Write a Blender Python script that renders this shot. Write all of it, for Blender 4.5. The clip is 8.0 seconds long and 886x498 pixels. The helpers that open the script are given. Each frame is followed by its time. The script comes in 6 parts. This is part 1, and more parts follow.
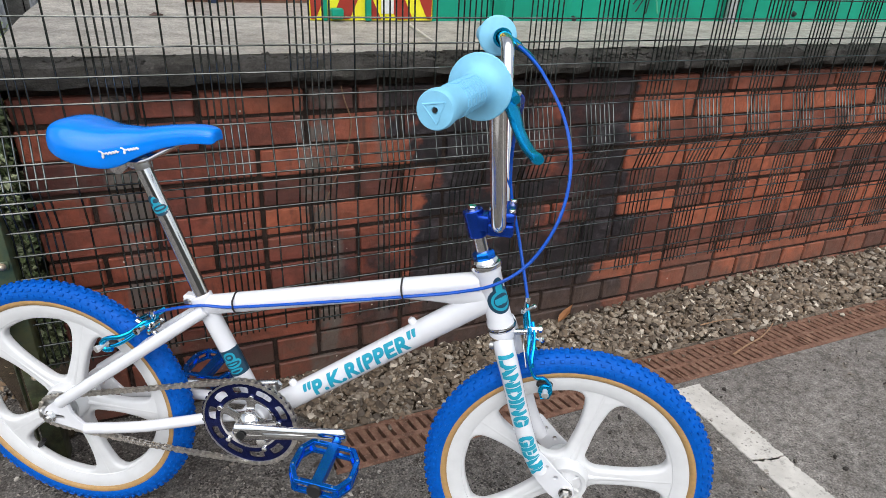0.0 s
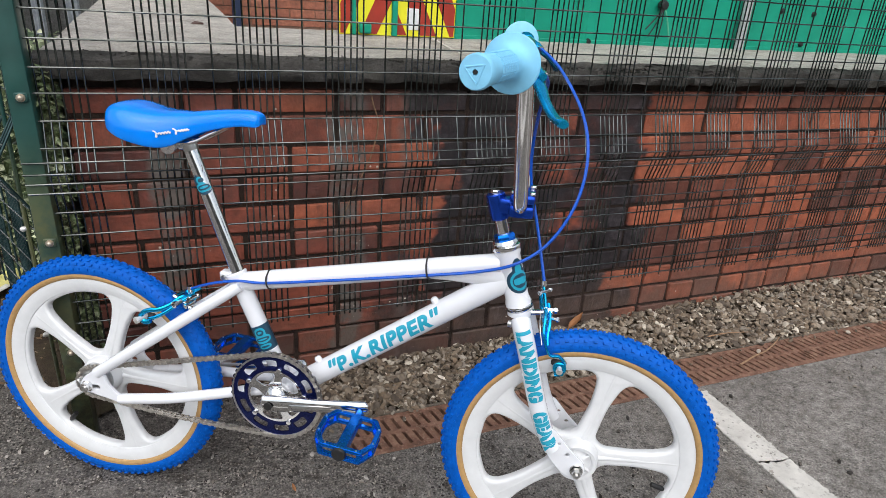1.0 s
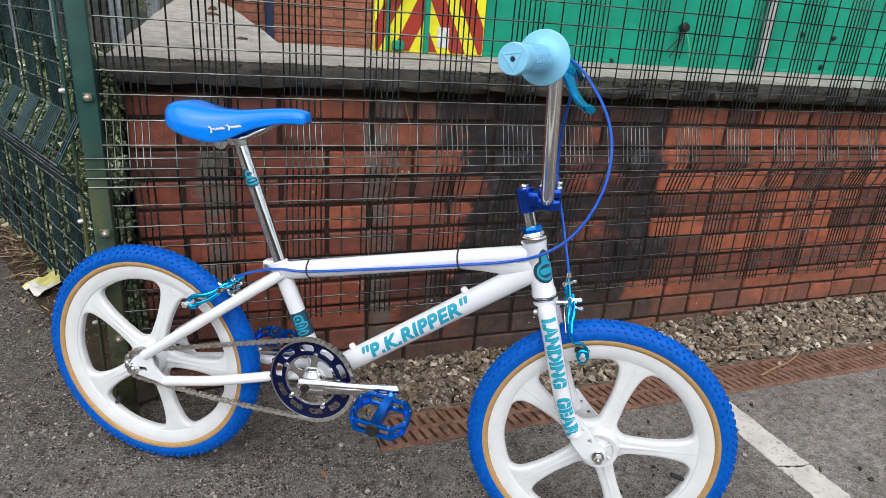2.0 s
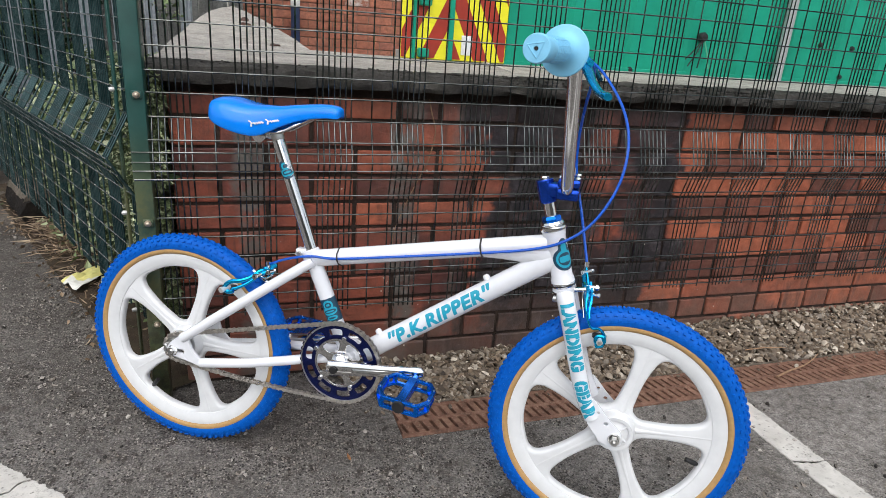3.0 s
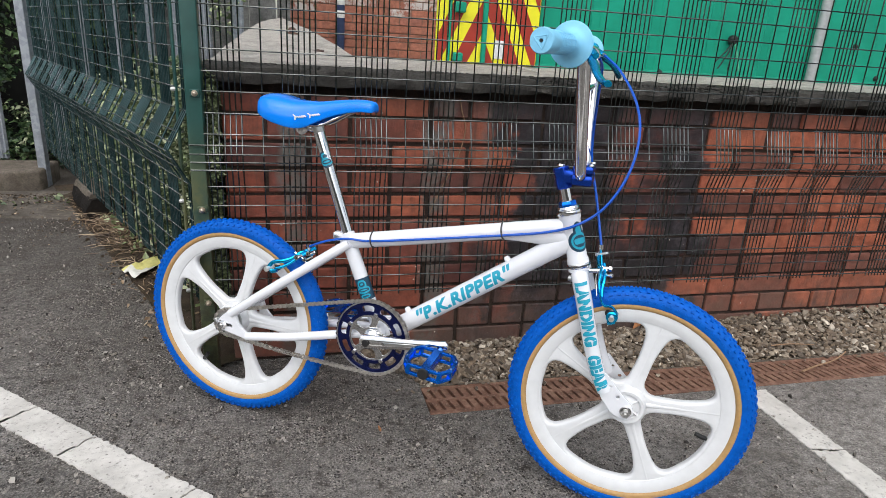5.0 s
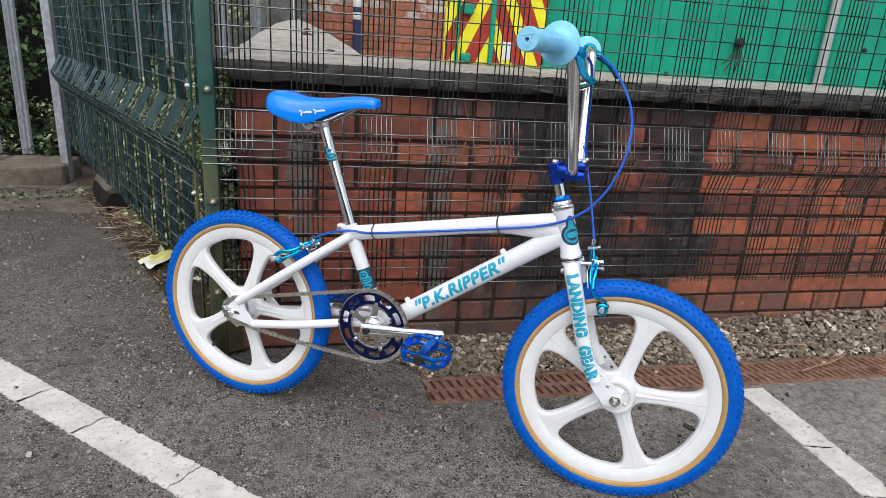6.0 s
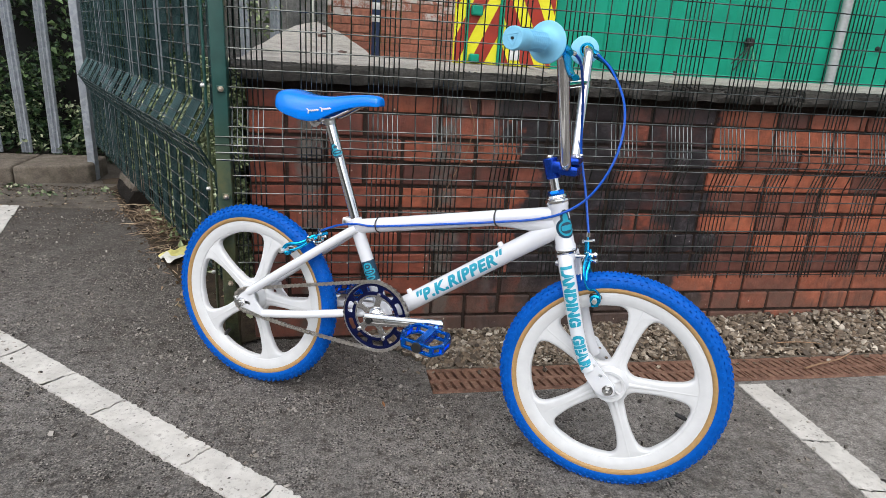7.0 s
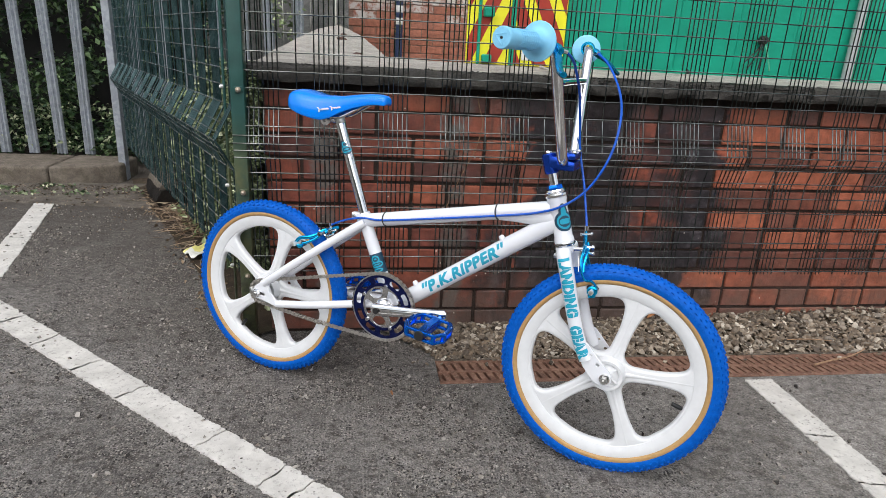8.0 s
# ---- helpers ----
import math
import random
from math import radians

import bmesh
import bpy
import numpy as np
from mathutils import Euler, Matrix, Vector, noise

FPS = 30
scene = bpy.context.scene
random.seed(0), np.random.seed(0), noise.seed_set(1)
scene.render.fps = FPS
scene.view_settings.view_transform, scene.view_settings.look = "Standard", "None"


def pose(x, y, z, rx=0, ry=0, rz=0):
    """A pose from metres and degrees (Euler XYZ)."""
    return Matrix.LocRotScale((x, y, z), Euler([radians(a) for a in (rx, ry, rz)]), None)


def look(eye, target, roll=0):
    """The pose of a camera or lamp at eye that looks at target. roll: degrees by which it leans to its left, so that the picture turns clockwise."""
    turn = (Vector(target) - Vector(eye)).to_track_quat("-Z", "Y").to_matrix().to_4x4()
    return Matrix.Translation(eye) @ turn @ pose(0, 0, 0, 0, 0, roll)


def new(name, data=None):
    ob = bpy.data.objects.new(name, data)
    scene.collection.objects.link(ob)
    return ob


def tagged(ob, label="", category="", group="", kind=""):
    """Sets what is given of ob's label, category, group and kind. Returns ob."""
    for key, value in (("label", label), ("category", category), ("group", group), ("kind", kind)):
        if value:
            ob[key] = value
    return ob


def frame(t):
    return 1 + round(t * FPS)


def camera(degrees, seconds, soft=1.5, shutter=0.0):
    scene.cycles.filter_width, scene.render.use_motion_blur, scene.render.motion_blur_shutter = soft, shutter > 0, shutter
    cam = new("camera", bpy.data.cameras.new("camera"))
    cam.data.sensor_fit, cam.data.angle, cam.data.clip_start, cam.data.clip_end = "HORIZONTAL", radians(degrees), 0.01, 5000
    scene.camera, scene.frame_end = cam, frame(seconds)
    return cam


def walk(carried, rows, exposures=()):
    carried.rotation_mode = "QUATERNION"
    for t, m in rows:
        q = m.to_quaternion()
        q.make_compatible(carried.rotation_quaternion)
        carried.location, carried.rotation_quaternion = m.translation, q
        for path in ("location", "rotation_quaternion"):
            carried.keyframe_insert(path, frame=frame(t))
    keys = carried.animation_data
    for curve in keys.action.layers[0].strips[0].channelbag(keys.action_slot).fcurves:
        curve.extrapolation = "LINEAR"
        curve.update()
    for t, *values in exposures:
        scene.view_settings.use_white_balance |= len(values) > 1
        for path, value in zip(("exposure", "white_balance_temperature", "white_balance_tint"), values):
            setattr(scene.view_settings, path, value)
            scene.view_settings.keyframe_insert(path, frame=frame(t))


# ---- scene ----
# ---------------------------------------------------------------- camera and walk
cam = camera(71.4, 8.0, soft=0.2)
ROWS = [
    (0.0, -0.0269, -0.9308, 1.0602, 64.314, -2.339, -22.483),
    (0.5, -0.058, -0.9718, 1.0341, 65.579, -2.928, -21.938),
    (1.0, -0.0857, -1.0103, 1.0115, 67.174, -3.572, -21.201),
    (1.5, -0.1108, -1.048, 0.9927, 68.565, -3.786, -20.123),
    (3.0, -0.1658, -1.1507, 0.9476, 70.845, -3.934, -17.365),
    (3.5, -0.1752, -1.1829, 0.9401, 71.249, -3.938, -16.315),
    (4.0, -0.1771, -1.2143, 0.9336, 71.396, -3.781, -15.267),
    (4.5, -0.1723, -1.2423, 0.9307, 71.475, -3.385, -14.377),
    (6.0, -0.136, -1.3307, 0.9243, 71.696, -3.675, -11.824),
    (6.5, -0.1177, -1.3609, 0.923, 71.736, -3.575, -10.948),
    (7.0, -0.0974, -1.3925, 0.9233, 71.733, -3.382, -9.799),
    (7.5, -0.0754, -1.4241, 0.9242, 71.714, -3.035, -8.493),
    (8.0, -0.053, -1.457, 0.9227, 71.779, -2.826, -7.385),
]
EXPOSURE = 0.74
walk(cam, [(t, pose(*p)) for t, *p in ROWS], [(0.0, EXPOSURE), (8.0, EXPOSURE)])

# ---------------------------------------------------------------- sky and sun (overcast)
SUN_ELEVATION, SUN_AZIMUTH = 55.0, 200.0
world = bpy.data.worlds.new("sky")
scene.world = world
world.use_nodes = True
wn, wl = world.node_tree.nodes, world.node_tree.links
sky = wn.new("ShaderNodeTexSky")
sky.sky_type = "NISHITA"
sky.sun_disc = False
sky.sun_elevation = radians(SUN_ELEVATION)
sky.sun_rotation = radians(SUN_AZIMUTH)
sky.air_density, sky.dust_density = 1.3, 2.5
grey = wn.new("ShaderNodeHueSaturation")
grey.inputs["Saturation"].default_value = 0.45
wl.new(sky.outputs[0], grey.inputs["Color"])
wl.new(grey.outputs[0], wn["Background"].inputs["Color"])
wn["Background"].inputs["Strength"].default_value = 0.11
sun_data = bpy.data.lights.new("sun", "SUN")
sun_data.energy, sun_data.angle, sun_data.color = 1.3, radians(90), (1.0, 0.99, 0.97)
sun = new("sun", sun_data)
az, el = radians(SUN_AZIMUTH), radians(SUN_ELEVATION)
to_sun = Vector((math.sin(az) * math.cos(el), math.cos(az) * math.cos(el), math.sin(el)))
sun.matrix_world = look(to_sun * 20, (0, 0, 0))

# ---------------------------------------------------------------- materials
class Nodes:
    """A small writer of node materials; coordinates are metres in the world."""

    def __init__(self, name):
        self.mat = bpy.data.materials.new(name)
        self.mat.use_nodes = True
        self.tree = self.mat.node_tree
        self.bsdf = self.tree.nodes["Principled BSDF"]
        self.geo = self.tree.nodes.new("ShaderNodeNewGeometry")
        self.co = self.geo.outputs["Position"]

    def node(self, kind, **inputs):
        n = self.tree.nodes.new(kind)
        for k, v in inputs.items():
            self.put(n, k, v)
        return n

    def put(self, n, key, v):
        socket = n.inputs[key.replace("_", " ")] if isinstance(key, str) else n.inputs[key]
        if isinstance(v, bpy.types.NodeSocket):
            self.tree.links.new(v, socket)
        else:
            socket.default_value = v

    def noise(self, scale, detail=4.0, rough=0.55, co=None):
        return self.node("ShaderNodeTexNoise", Vector=co or self.co, Scale=scale, Detail=detail, Roughness=rough).outputs["Fac"]

    def cells(self, scale, feature="F1", co=None, out="Distance"):
        n = self.node("ShaderNodeTexVoronoi", Vector=co or self.co, Scale=scale)
        n.feature = feature
        return n.outputs[out]

    def ramp(self, fac, *stops):
        n = self.node("ShaderNodeValToRGB", Fac=fac)
        el_ = n.color_ramp.elements
        while len(el_) < len(stops):
            el_.new(0.5)
        for e, (at, col) in zip(el_, stops):
            e.position = at
            e.color = (*col, 1) if isinstance(col, tuple) else (col, col, col, 1)
        return n.outputs["Color"]

    def mix(self, fac, a, b, how="MIX"):
        n = self.node("ShaderNodeMix")
        n.data_type, n.blend_type = "RGBA", how
        for i, v in ((0, fac), (6, a), (7, b)):
            if isinstance(v, tuple):
                v = (*v, 1) if len(v) == 3 else v
            self.put(n, i, v)
        return n.outputs[2]

    def math(self, op, a, b=0.0, clamp=False):
        n = self.node("ShaderNodeMath")
        n.operation, n.use_clamp = op, clamp
        self.put(n, 0, a), self.put(n, 1, b)
        return n.outputs[0]

    def axis(self, k):
        return self.node("ShaderNodeSeparateXYZ", Vector=self.co).outputs[k]

    def random(self):
        return self.node("ShaderNodeObjectInfo").outputs["Random"]

    def island(self):
        return self.geo.outputs["Random Per Island"]

    def bump(self, height, strength=0.5, distance=0.002):
        n = self.node("ShaderNodeBump", Height=height, Strength=strength, Distance=distance)
        self.put(self.bsdf, "Normal", n.outputs[0])

    def set(self, **inputs):
        for k, v in inputs.items():
            if isinstance(v, tuple) and len(v) == 3:
                v = (*v, 1)
            self.put(self.bsdf, k, v)
        return self.mat


def plain(name, colour, rough=0.4, metal=0.0, speck=0.12, scale=60.0, coat=0.0, bump=0.0, shine=0.5):
    """Paint, plastic, rubber or metal with slight mottling and smudges."""
    n = Nodes(name)
    dark = tuple(c * (1 - speck) for c in colour)
    lite = tuple(min(1.0, c * (1 + speck)) for c in colour)
    grain = n.ramp(n.noise(scale, 6), (0.3, dark), (0.7, lite))
    smear = n.noise(9.0, 3)
    n.set(Base_Color=grain, Metallic=metal, Coat_Weight=coat, Coat_Roughness=0.08, Specular_IOR_Level=shine,
          Roughness=n.ramp(smear, (0.3, max(rough - 0.06, 0.02)), (0.75, min(rough + 0.1, 1.0))))
    if bump:
        n.bump(n.noise(scale * 4, 3), bump, 0.0006)
    return n.mat


def asphalt_material():
    """Old tarmac: an even brown-grey skin, patches worn down to the stones, dark pits, mud towards the kerb."""
    n = Nodes("asphalt")
    shift = n.node("ShaderNodeTexNoise", Vector=n.co, Scale=45.0, Detail=4.0).outputs["Color"]
    add = n.node("ShaderNodeVectorMath", Vector=shift)
    add.operation = "SCALE"
    add.inputs["Scale"].default_value = 0.007
    warp = n.node("ShaderNodeVectorMath")
    n.put(warp, 0, n.co), n.put(warp, 1, add.outputs[0])
    co = warp.outputs[0]
    base = n.ramp(n.noise(230, 9, 0.78), (0.28, (0.044, 0.042, 0.040)), (0.5, (0.172, 0.163, 0.154)), (0.70, (0.41, 0.39, 0.37)))
    mid = n.ramp(n.noise(42, 9, 0.72), (0.35, 0.50), (0.5, 1.0), (0.65, 1.42))
    base = n.mix(1.0, base, mid, "MULTIPLY")
    fields = n.ramp(n.noise(2.3, 9, 0.7), (0.32, (0.61, 0.583, 0.555)), (0.50, (1.03, 1.01, 0.985)), (0.68, (1.38, 1.35, 1.32)))
    base = n.mix(1.0, base, fields, "MULTIPLY")
    grime = n.ramp(n.noise(11.0, 9, 0.78), (0.52, 0.0), (0.63, 0.58))
    base = n.mix(grime, base, (0.070, 0.058, 0.047))
    rougher = n.ramp(n.math("ADD", n.axis("X"), n.math("MULTIPLY", n.math("SUBTRACT", n.noise(2.5, 5), 0.5), 0.7)), (0.45, 1.0), (0.95, 0.35))
    clump = n.math("MULTIPLY", n.ramp(n.noise(24.0, 9, 0.8), (0.53, 0.0), (0.60, 0.8)), rougher)
    base = n.mix(clump, base, (0.050, 0.041, 0.033))
    older = n.math("ADD", n.math("MULTIPLY", n.math("SUBTRACT", 0.15, n.axis("X")), 1.6), n.math("MULTIPLY", n.math("SUBTRACT", n.noise(3.0, 8, 0.7), 0.5), 2.0))
    behind_line = n.math("MULTIPLY", n.math("ADD", n.math("ADD", n.math("MULTIPLY", n.axis("X"), 0.665), n.math("MULTIPLY", n.axis("Y"), 0.747)), 0.34), 5.0, True)
    base = n.mix(n.math("MULTIPLY", n.math("MULTIPLY", n.math("MULTIPLY", older, 1.0, True), behind_line), 0.40), base, (0.066, 0.055, 0.046))
    newer = n.ramp(n.math("ADD", n.axis("X"), n.math("MULTIPLY", n.math("SUBTRACT", n.noise(2.0, 6), 0.5), 0.8)), (0.65, 1.0), (1.15, 1.24))
    base = n.mix(1.0, base, newer, "MULTIPLY")
    worn = n.math("MULTIPLY", n.ramp(n.noise(8.0, 8, 0.72), (0.42, 0.35), (0.56, 1.0)), n.ramp(n.axis("X"), (0.5, 1.0), (1.0, 0.6)))
    for scale, size, share, colour in ((160.0, 0.42, 0.52, (0.30, 0.272, 0.240)), (120.0, 0.36, 0.66, (0.40, 0.365, 0.32)), (140.0, 0.42, 0.50, (0.042, 0.038, 0.035)), (80.0, 0.30, 0.56, (0.030, 0.026, 0.023)), (64.0, 0.21, 0.76, (0.46, 0.43, 0.385))):
        near = n.math("MULTIPLY", n.math("SUBTRACT", size, n.cells(scale, co=co)), 9.0, True)
        pick = n.math("GREATER_THAN", n.node("ShaderNodeSeparateColor", Color=n.cells(scale, co=co, out="Color")).outputs[0], share)
        base = n.mix(n.math("MULTIPLY", n.math("MULTIPLY", near, pick), worn), base, colour)
    mud = n.math("ADD", n.math("MULTIPLY", n.math("SUBTRACT", n.axis("Y"), 1.0), 0.85), n.math("MULTIPLY", n.math("SUBTRACT", n.noise(5.0, 9, 0.75), 0.5), 2.6))
    mud = n.math("MULTIPLY", n.math("MINIMUM", n.math("MAXIMUM", mud, 0.0), 1.0), n.math("MULTIPLY", n.math("SUBTRACT", -0.25, n.axis("X")), 2.5, True))
    base = n.mix(n.math("MULTIPLY", mud, 0.82), base, (0.060, 0.050, 0.041))
    n.set(Base_Color=base, Roughness=n.ramp(n.noise(14, 4), (0.3, 0.75), (0.7, 0.97)), Specular_IOR_Level=0.3)
    h = n.math("ADD", n.math("MULTIPLY", n.math("MULTIPLY", n.cells(120.0, co=co), worn), -0.9), n.math("MULTIPLY", n.noise(60, 10, 0.78), 1.4))
    n.bump(h, 1.0, 0.007)
    return n.mat


def brick_material(name, reds, soot, joints=False):
    """Hard red engineering brick; a black painted stretch along the middle of the wall, cement smears and lime specks."""
    n = Nodes(name)
    r = n.random()
    base = n.ramp(r, (0.0, reds[0]), (0.22, reds[0]), (0.34, reds[1]), (0.66, reds[2]), (0.86, reds[1]), (1.0, reds[3]))
    mott = n.ramp(n.noise(30, 8, 0.65), (0.3, 0.58), (0.66, 1.22))
    base = n.mix(1.0, base, mott, "MULTIPLY")
    dirt = n.ramp(n.noise(11, 8, 0.7), (0.42, 0.0), (0.7, 1.0))
    base = n.mix(n.math("MULTIPLY", dirt, 0.40), base, (0.070, 0.044, 0.036))
    blot = n.ramp(n.noise(4.3, 6, 0.7), (0.35, 0.0), (0.65, 1.0))
    base = n.mix(n.math("MULTIPLY", blot, 0.25), base, (0.12, 0.045, 0.03))
    if soot:
        x, z = n.axis("X"), n.axis("Z")
        wob = n.math("MULTIPLY", n.math("SUBTRACT", n.noise(7, 6, 0.6), 0.5), 0.30)
        step = n.math("MULTIPLY", n.math("SUBTRACT", r, 0.5), 0.16)
        xx = n.math("ADD", x, n.math("ADD", wob, step))
        def span(v, lo, hi, soft):
            return n.math("MULTIPLY", n.math("MULTIPLY", n.math("SUBTRACT", v, lo), soft, True), n.math("MULTIPLY", n.math("SUBTRACT", hi, v), soft, True))

        zz = n.math("ADD", z, n.math("MULTIPLY", wob, 0.5))
        tint = n.noise(12, 8, 0.72)
        black = n.math("MULTIPLY", span(xx, 0.485, 1.145, 45.0), n.ramp(tint, (0.32, 0.75), (0.45, 1.0)))
        scuffed = n.math("MULTIPLY", n.math("MULTIPLY", span(xx, 0.80, 1.035, 14.0), span(zz, 0.30, 0.80, 16.0)), n.ramp(n.noise(15, 7, 0.7), (0.38, 0.15), (0.60, 0.78)))
        black = n.math("MULTIPLY", black, n.math("SUBTRACT", 1.0, scuffed))
        spill = n.math("MULTIPLY", n.math("MULTIPLY", span(xx, 0.27, 0.50, 14.0), n.math("MULTIPLY", n.math("SUBTRACT", 0.45, zz), 9.0, True)), n.ramp(tint, (0.36, 0.3), (0.56, 0.9)))
        black = n.math("MAXIMUM", black, spill)
        base = n.mix(black, base, (0.018, 0.014, 0.017))
        pale = n.math("MULTIPLY", black, n.ramp(n.noise(16, 9, 0.8), (0.50, 0.0), (0.65, 0.50)))
        base = n.mix(pale, base, (0.150, 0.125, 0.140))
        clean = n.math("MULTIPLY", n.math("MULTIPLY", n.math("SUBTRACT", xx, 1.145), 30.0, True), 0.9)
        patch_on = n.math("MULTIPLY", n.math("MULTIPLY", n.math("MULTIPLY", n.math("SUBTRACT", xx, 0.02), 6.0, True), n.math("MULTIPLY", n.math("SUBTRACT", 0.50, xx), 40.0, True)), n.math("MULTIPLY", n.math("SUBTRACT", zz, 0.36), 8.0, True))
        clean = n.math("MAXIMUM", clean, n.math("MULTIPLY", patch_on, 0.85))
        bright = n.mix(1.0, base, n.ramp(n.noise(22, 8, 0.7), (0.3, (0.98, 1.10, 1.06)), (0.7, (1.66, 1.86, 1.70))), "MULTIPLY")
        base = n.mix(clean, base, bright)
        for at, wide, amount in ((-0.15, 0.042, 0.9), (0.25, 0.045, 0.95), (0.40, 0.02, 0.5)):
            away = n.math("ABSOLUTE", n.math("SUBTRACT", n.math("ADD", x, n.math("MULTIPLY", wob, 0.3)), at))
            on = n.math("MULTIPLY", n.math("SUBTRACT", wide, away), 60.0, True)
            smear = n.ramp(n.noise(13, 8, 0.7), (0.38, 0.0), (0.52, 1.0))
            base = n.mix(n.math("MULTIPLY", n.math("MULTIPLY", on, smear), amount), base, (0.15, 0.135, 0.12))
        # shade and dirt under the coping, painted as darker top courses
        top_shade_dirt = n.math("MULTIPLY", n.math("SUBTRACT", n.math("ADD", z, n.math("MULTIPLY", wob, 0.4)), 0.70), 9.0, True)
        base = n.mix(n.math("MULTIPLY", top_shade_dirt, 0.38), base, (0.075, 0.050, 0.047))
        splash = n.math("MULTIPLY", n.math("SUBTRACT", n.math("ADD", 0.24, n.math("MULTIPLY", wob, 0.7)), z), 7.0, True)
        base = n.mix(n.math("MULTIPLY", splash, n.ramp(n.noise(17, 8, 0.72), (0.34, 0.25), (0.6, 0.72))), base, (0.115, 0.074, 0.056))
        drip = n.node("ShaderNodeMapping", Vector=n.co, Scale=(26.0, 26.0, 3.0)).outputs[0]
        run = n.ramp(n.noise(1.0, 7, 0.65, co=drip), (0.58, 0.0), (0.68, 0.5))
        base = n.mix(run, base, (0.045, 0.036, 0.032))
        wash = n.ramp(n.noise(1.3, 7, 0.7, co=drip), (0.62, 0.0), (0.72, 0.35))
        base = n.mix(wash, base, (0.22, 0.19, 0.17))
        fleck = n.math("MULTIPLY", n.math("SUBTRACT", 0.16, n.cells(48.0)), 22.0, True)
        pick = n.math("GREATER_THAN", n.node("ShaderNodeSeparateColor", Color=n.cells(48.0, out="Color")).outputs[1], 0.84)
        lime = n.math("MULTIPLY", n.math("MULTIPLY", fleck, pick), n.ramp(n.noise(2.6, 3), (0.40, 0.0), (0.50, 1.0)))
        base = n.mix(lime, base, (0.62, 0.57, 0.50))
    n.set(Base_Color=base, Roughness=n.ramp(n.noise(40, 4), (0.3, 0.42), (0.7, 0.75)))
    n.bump(n.math("ADD", n.noise(120, 6, 0.6), n.math("MULTIPLY", n.noise(25, 4), 1.5)), 0.6, 0.004)
    return n.mat


def concrete_material(name, lo, hi, moss=0.0, grime=0.5):
    n = Nodes(name)
    base = n.ramp(n.noise(9, 9, 0.68), (0.3, lo), (0.7, hi))
    speck = n.ramp(n.noise(190, 8, 0.8), (0.30, 0.45), (0.5, 1.0), (0.68, 1.45))
    base = n.mix(0.9, base, speck, "MULTIPLY")
    blotch = n.ramp(n.noise(26, 9, 0.75), (0.35, 0.72), (0.65, 1.18))
    base = n.mix(0.9, base, blotch, "MULTIPLY")
    black = n.ramp(n.noise(20, 9, 0.75), (0.5, 0.0), (0.68, 1.0))
    base = n.mix(n.math("MULTIPLY", black, grime), base, (0.03, 0.028, 0.025))
    if moss:
        base = n.mix(n.math("MULTIPLY", n.ramp(n.noise(15, 7, 0.7), (0.5, 0.0), (0.62, 1.0)), moss), base, (0.05, 0.055, 0.02))
    n.set(Base_Color=base, Roughness=0.97, Specular_IOR_Level=0.2)
    n.bump(n.math("ADD", n.noise(45, 8, 0.7), n.math("MULTIPLY", n.cells(330.0), 0.5)), 0.8, 0.005)
    return n.mat


def line_paint_material():
    n = Nodes("line_paint")
    base = n.ramp(n.noise(14, 8, 0.65), (0.3, (0.44, 0.42, 0.39)), (0.65, (0.62, 0.595, 0.555)))
    pit = n.ramp(n.cells(75.0), (0.10, 1.0), (0.26, 0.0))
    spots = n.math("MULTIPLY", pit, n.ramp(n.noise(25, 5), (0.46, 0.0), (0.58, 0.9)))
    base = n.mix(spots, base, (0.15, 0.14, 0.13))
    wear = n.ramp(n.noise(70, 8, 0.75), (0.53, 0.0), (0.66, 0.7))
    base = n.mix(wear, base, (0.25, 0.235, 0.215))
    n.set(Base_Color=base, Roughness=0.8)
    n.bump(n.noise(160, 6, 0.7), 0.6, 0.002)
    return n.mat


def gravel_material():
    n = Nodes("gravel_stone")
    r = n.island()
    base = n.ramp(r, (0.0, (0.040, 0.032, 0.026)), (0.2, (0.19, 0.145, 0.105)), (0.36, (0.085, 0.071, 0.060)), (0.52, (0.25, 0.205, 0.16)), (0.66, (0.14, 0.116, 0.096)), (0.80, (0.36, 0.315, 0.26)), (0.89, (0.21, 0.19, 0.17)), (1.0, (0.62, 0.58, 0.52)))
    base = n.mix(1.0, base, n.ramp(n.noise(70, 6, 0.7), (0.3, (0.58, 0.55, 0.51)), (0.7, (1.26, 1.20, 1.10))), "MULTIPLY")
    n.set(Base_Color=base, Roughness=0.8)
    n.bump(n.noise(220, 5, 0.6), 0.4, 0.002)
    return n.mat


def grit_material():
    n = Nodes("grit_stone")
    base = n.ramp(n.island(), (0.0, (0.022, 0.019, 0.017)), (0.36, (0.045, 0.039, 0.034)), (0.5, (0.22, 0.19, 0.16)), (0.8, (0.29, 0.265, 0.235)), (1.0, (0.44, 0.41, 0.37)))
    n.set(Base_Color=base, Roughness=0.85)
    return n.mat


def rust_material():
    n = Nodes("rusted_iron")
    base = n.ramp(n.noise(28, 9, 0.7), (0.3, (0.080, 0.042, 0.030)), (0.5, (0.175, 0.088, 0.058)), (0.72, (0.29, 0.17, 0.12)))
    base = n.mix(n.ramp(n.noise(140, 4), (0.55, 0.0), (0.7, 0.6)), base, (0.30, 0.21, 0.15))
    n.set(Base_Color=base, Roughness=0.88, Metallic=0.1)
    n.bump(n.noise(150, 7, 0.7), 0.6, 0.002)
    return n.mat


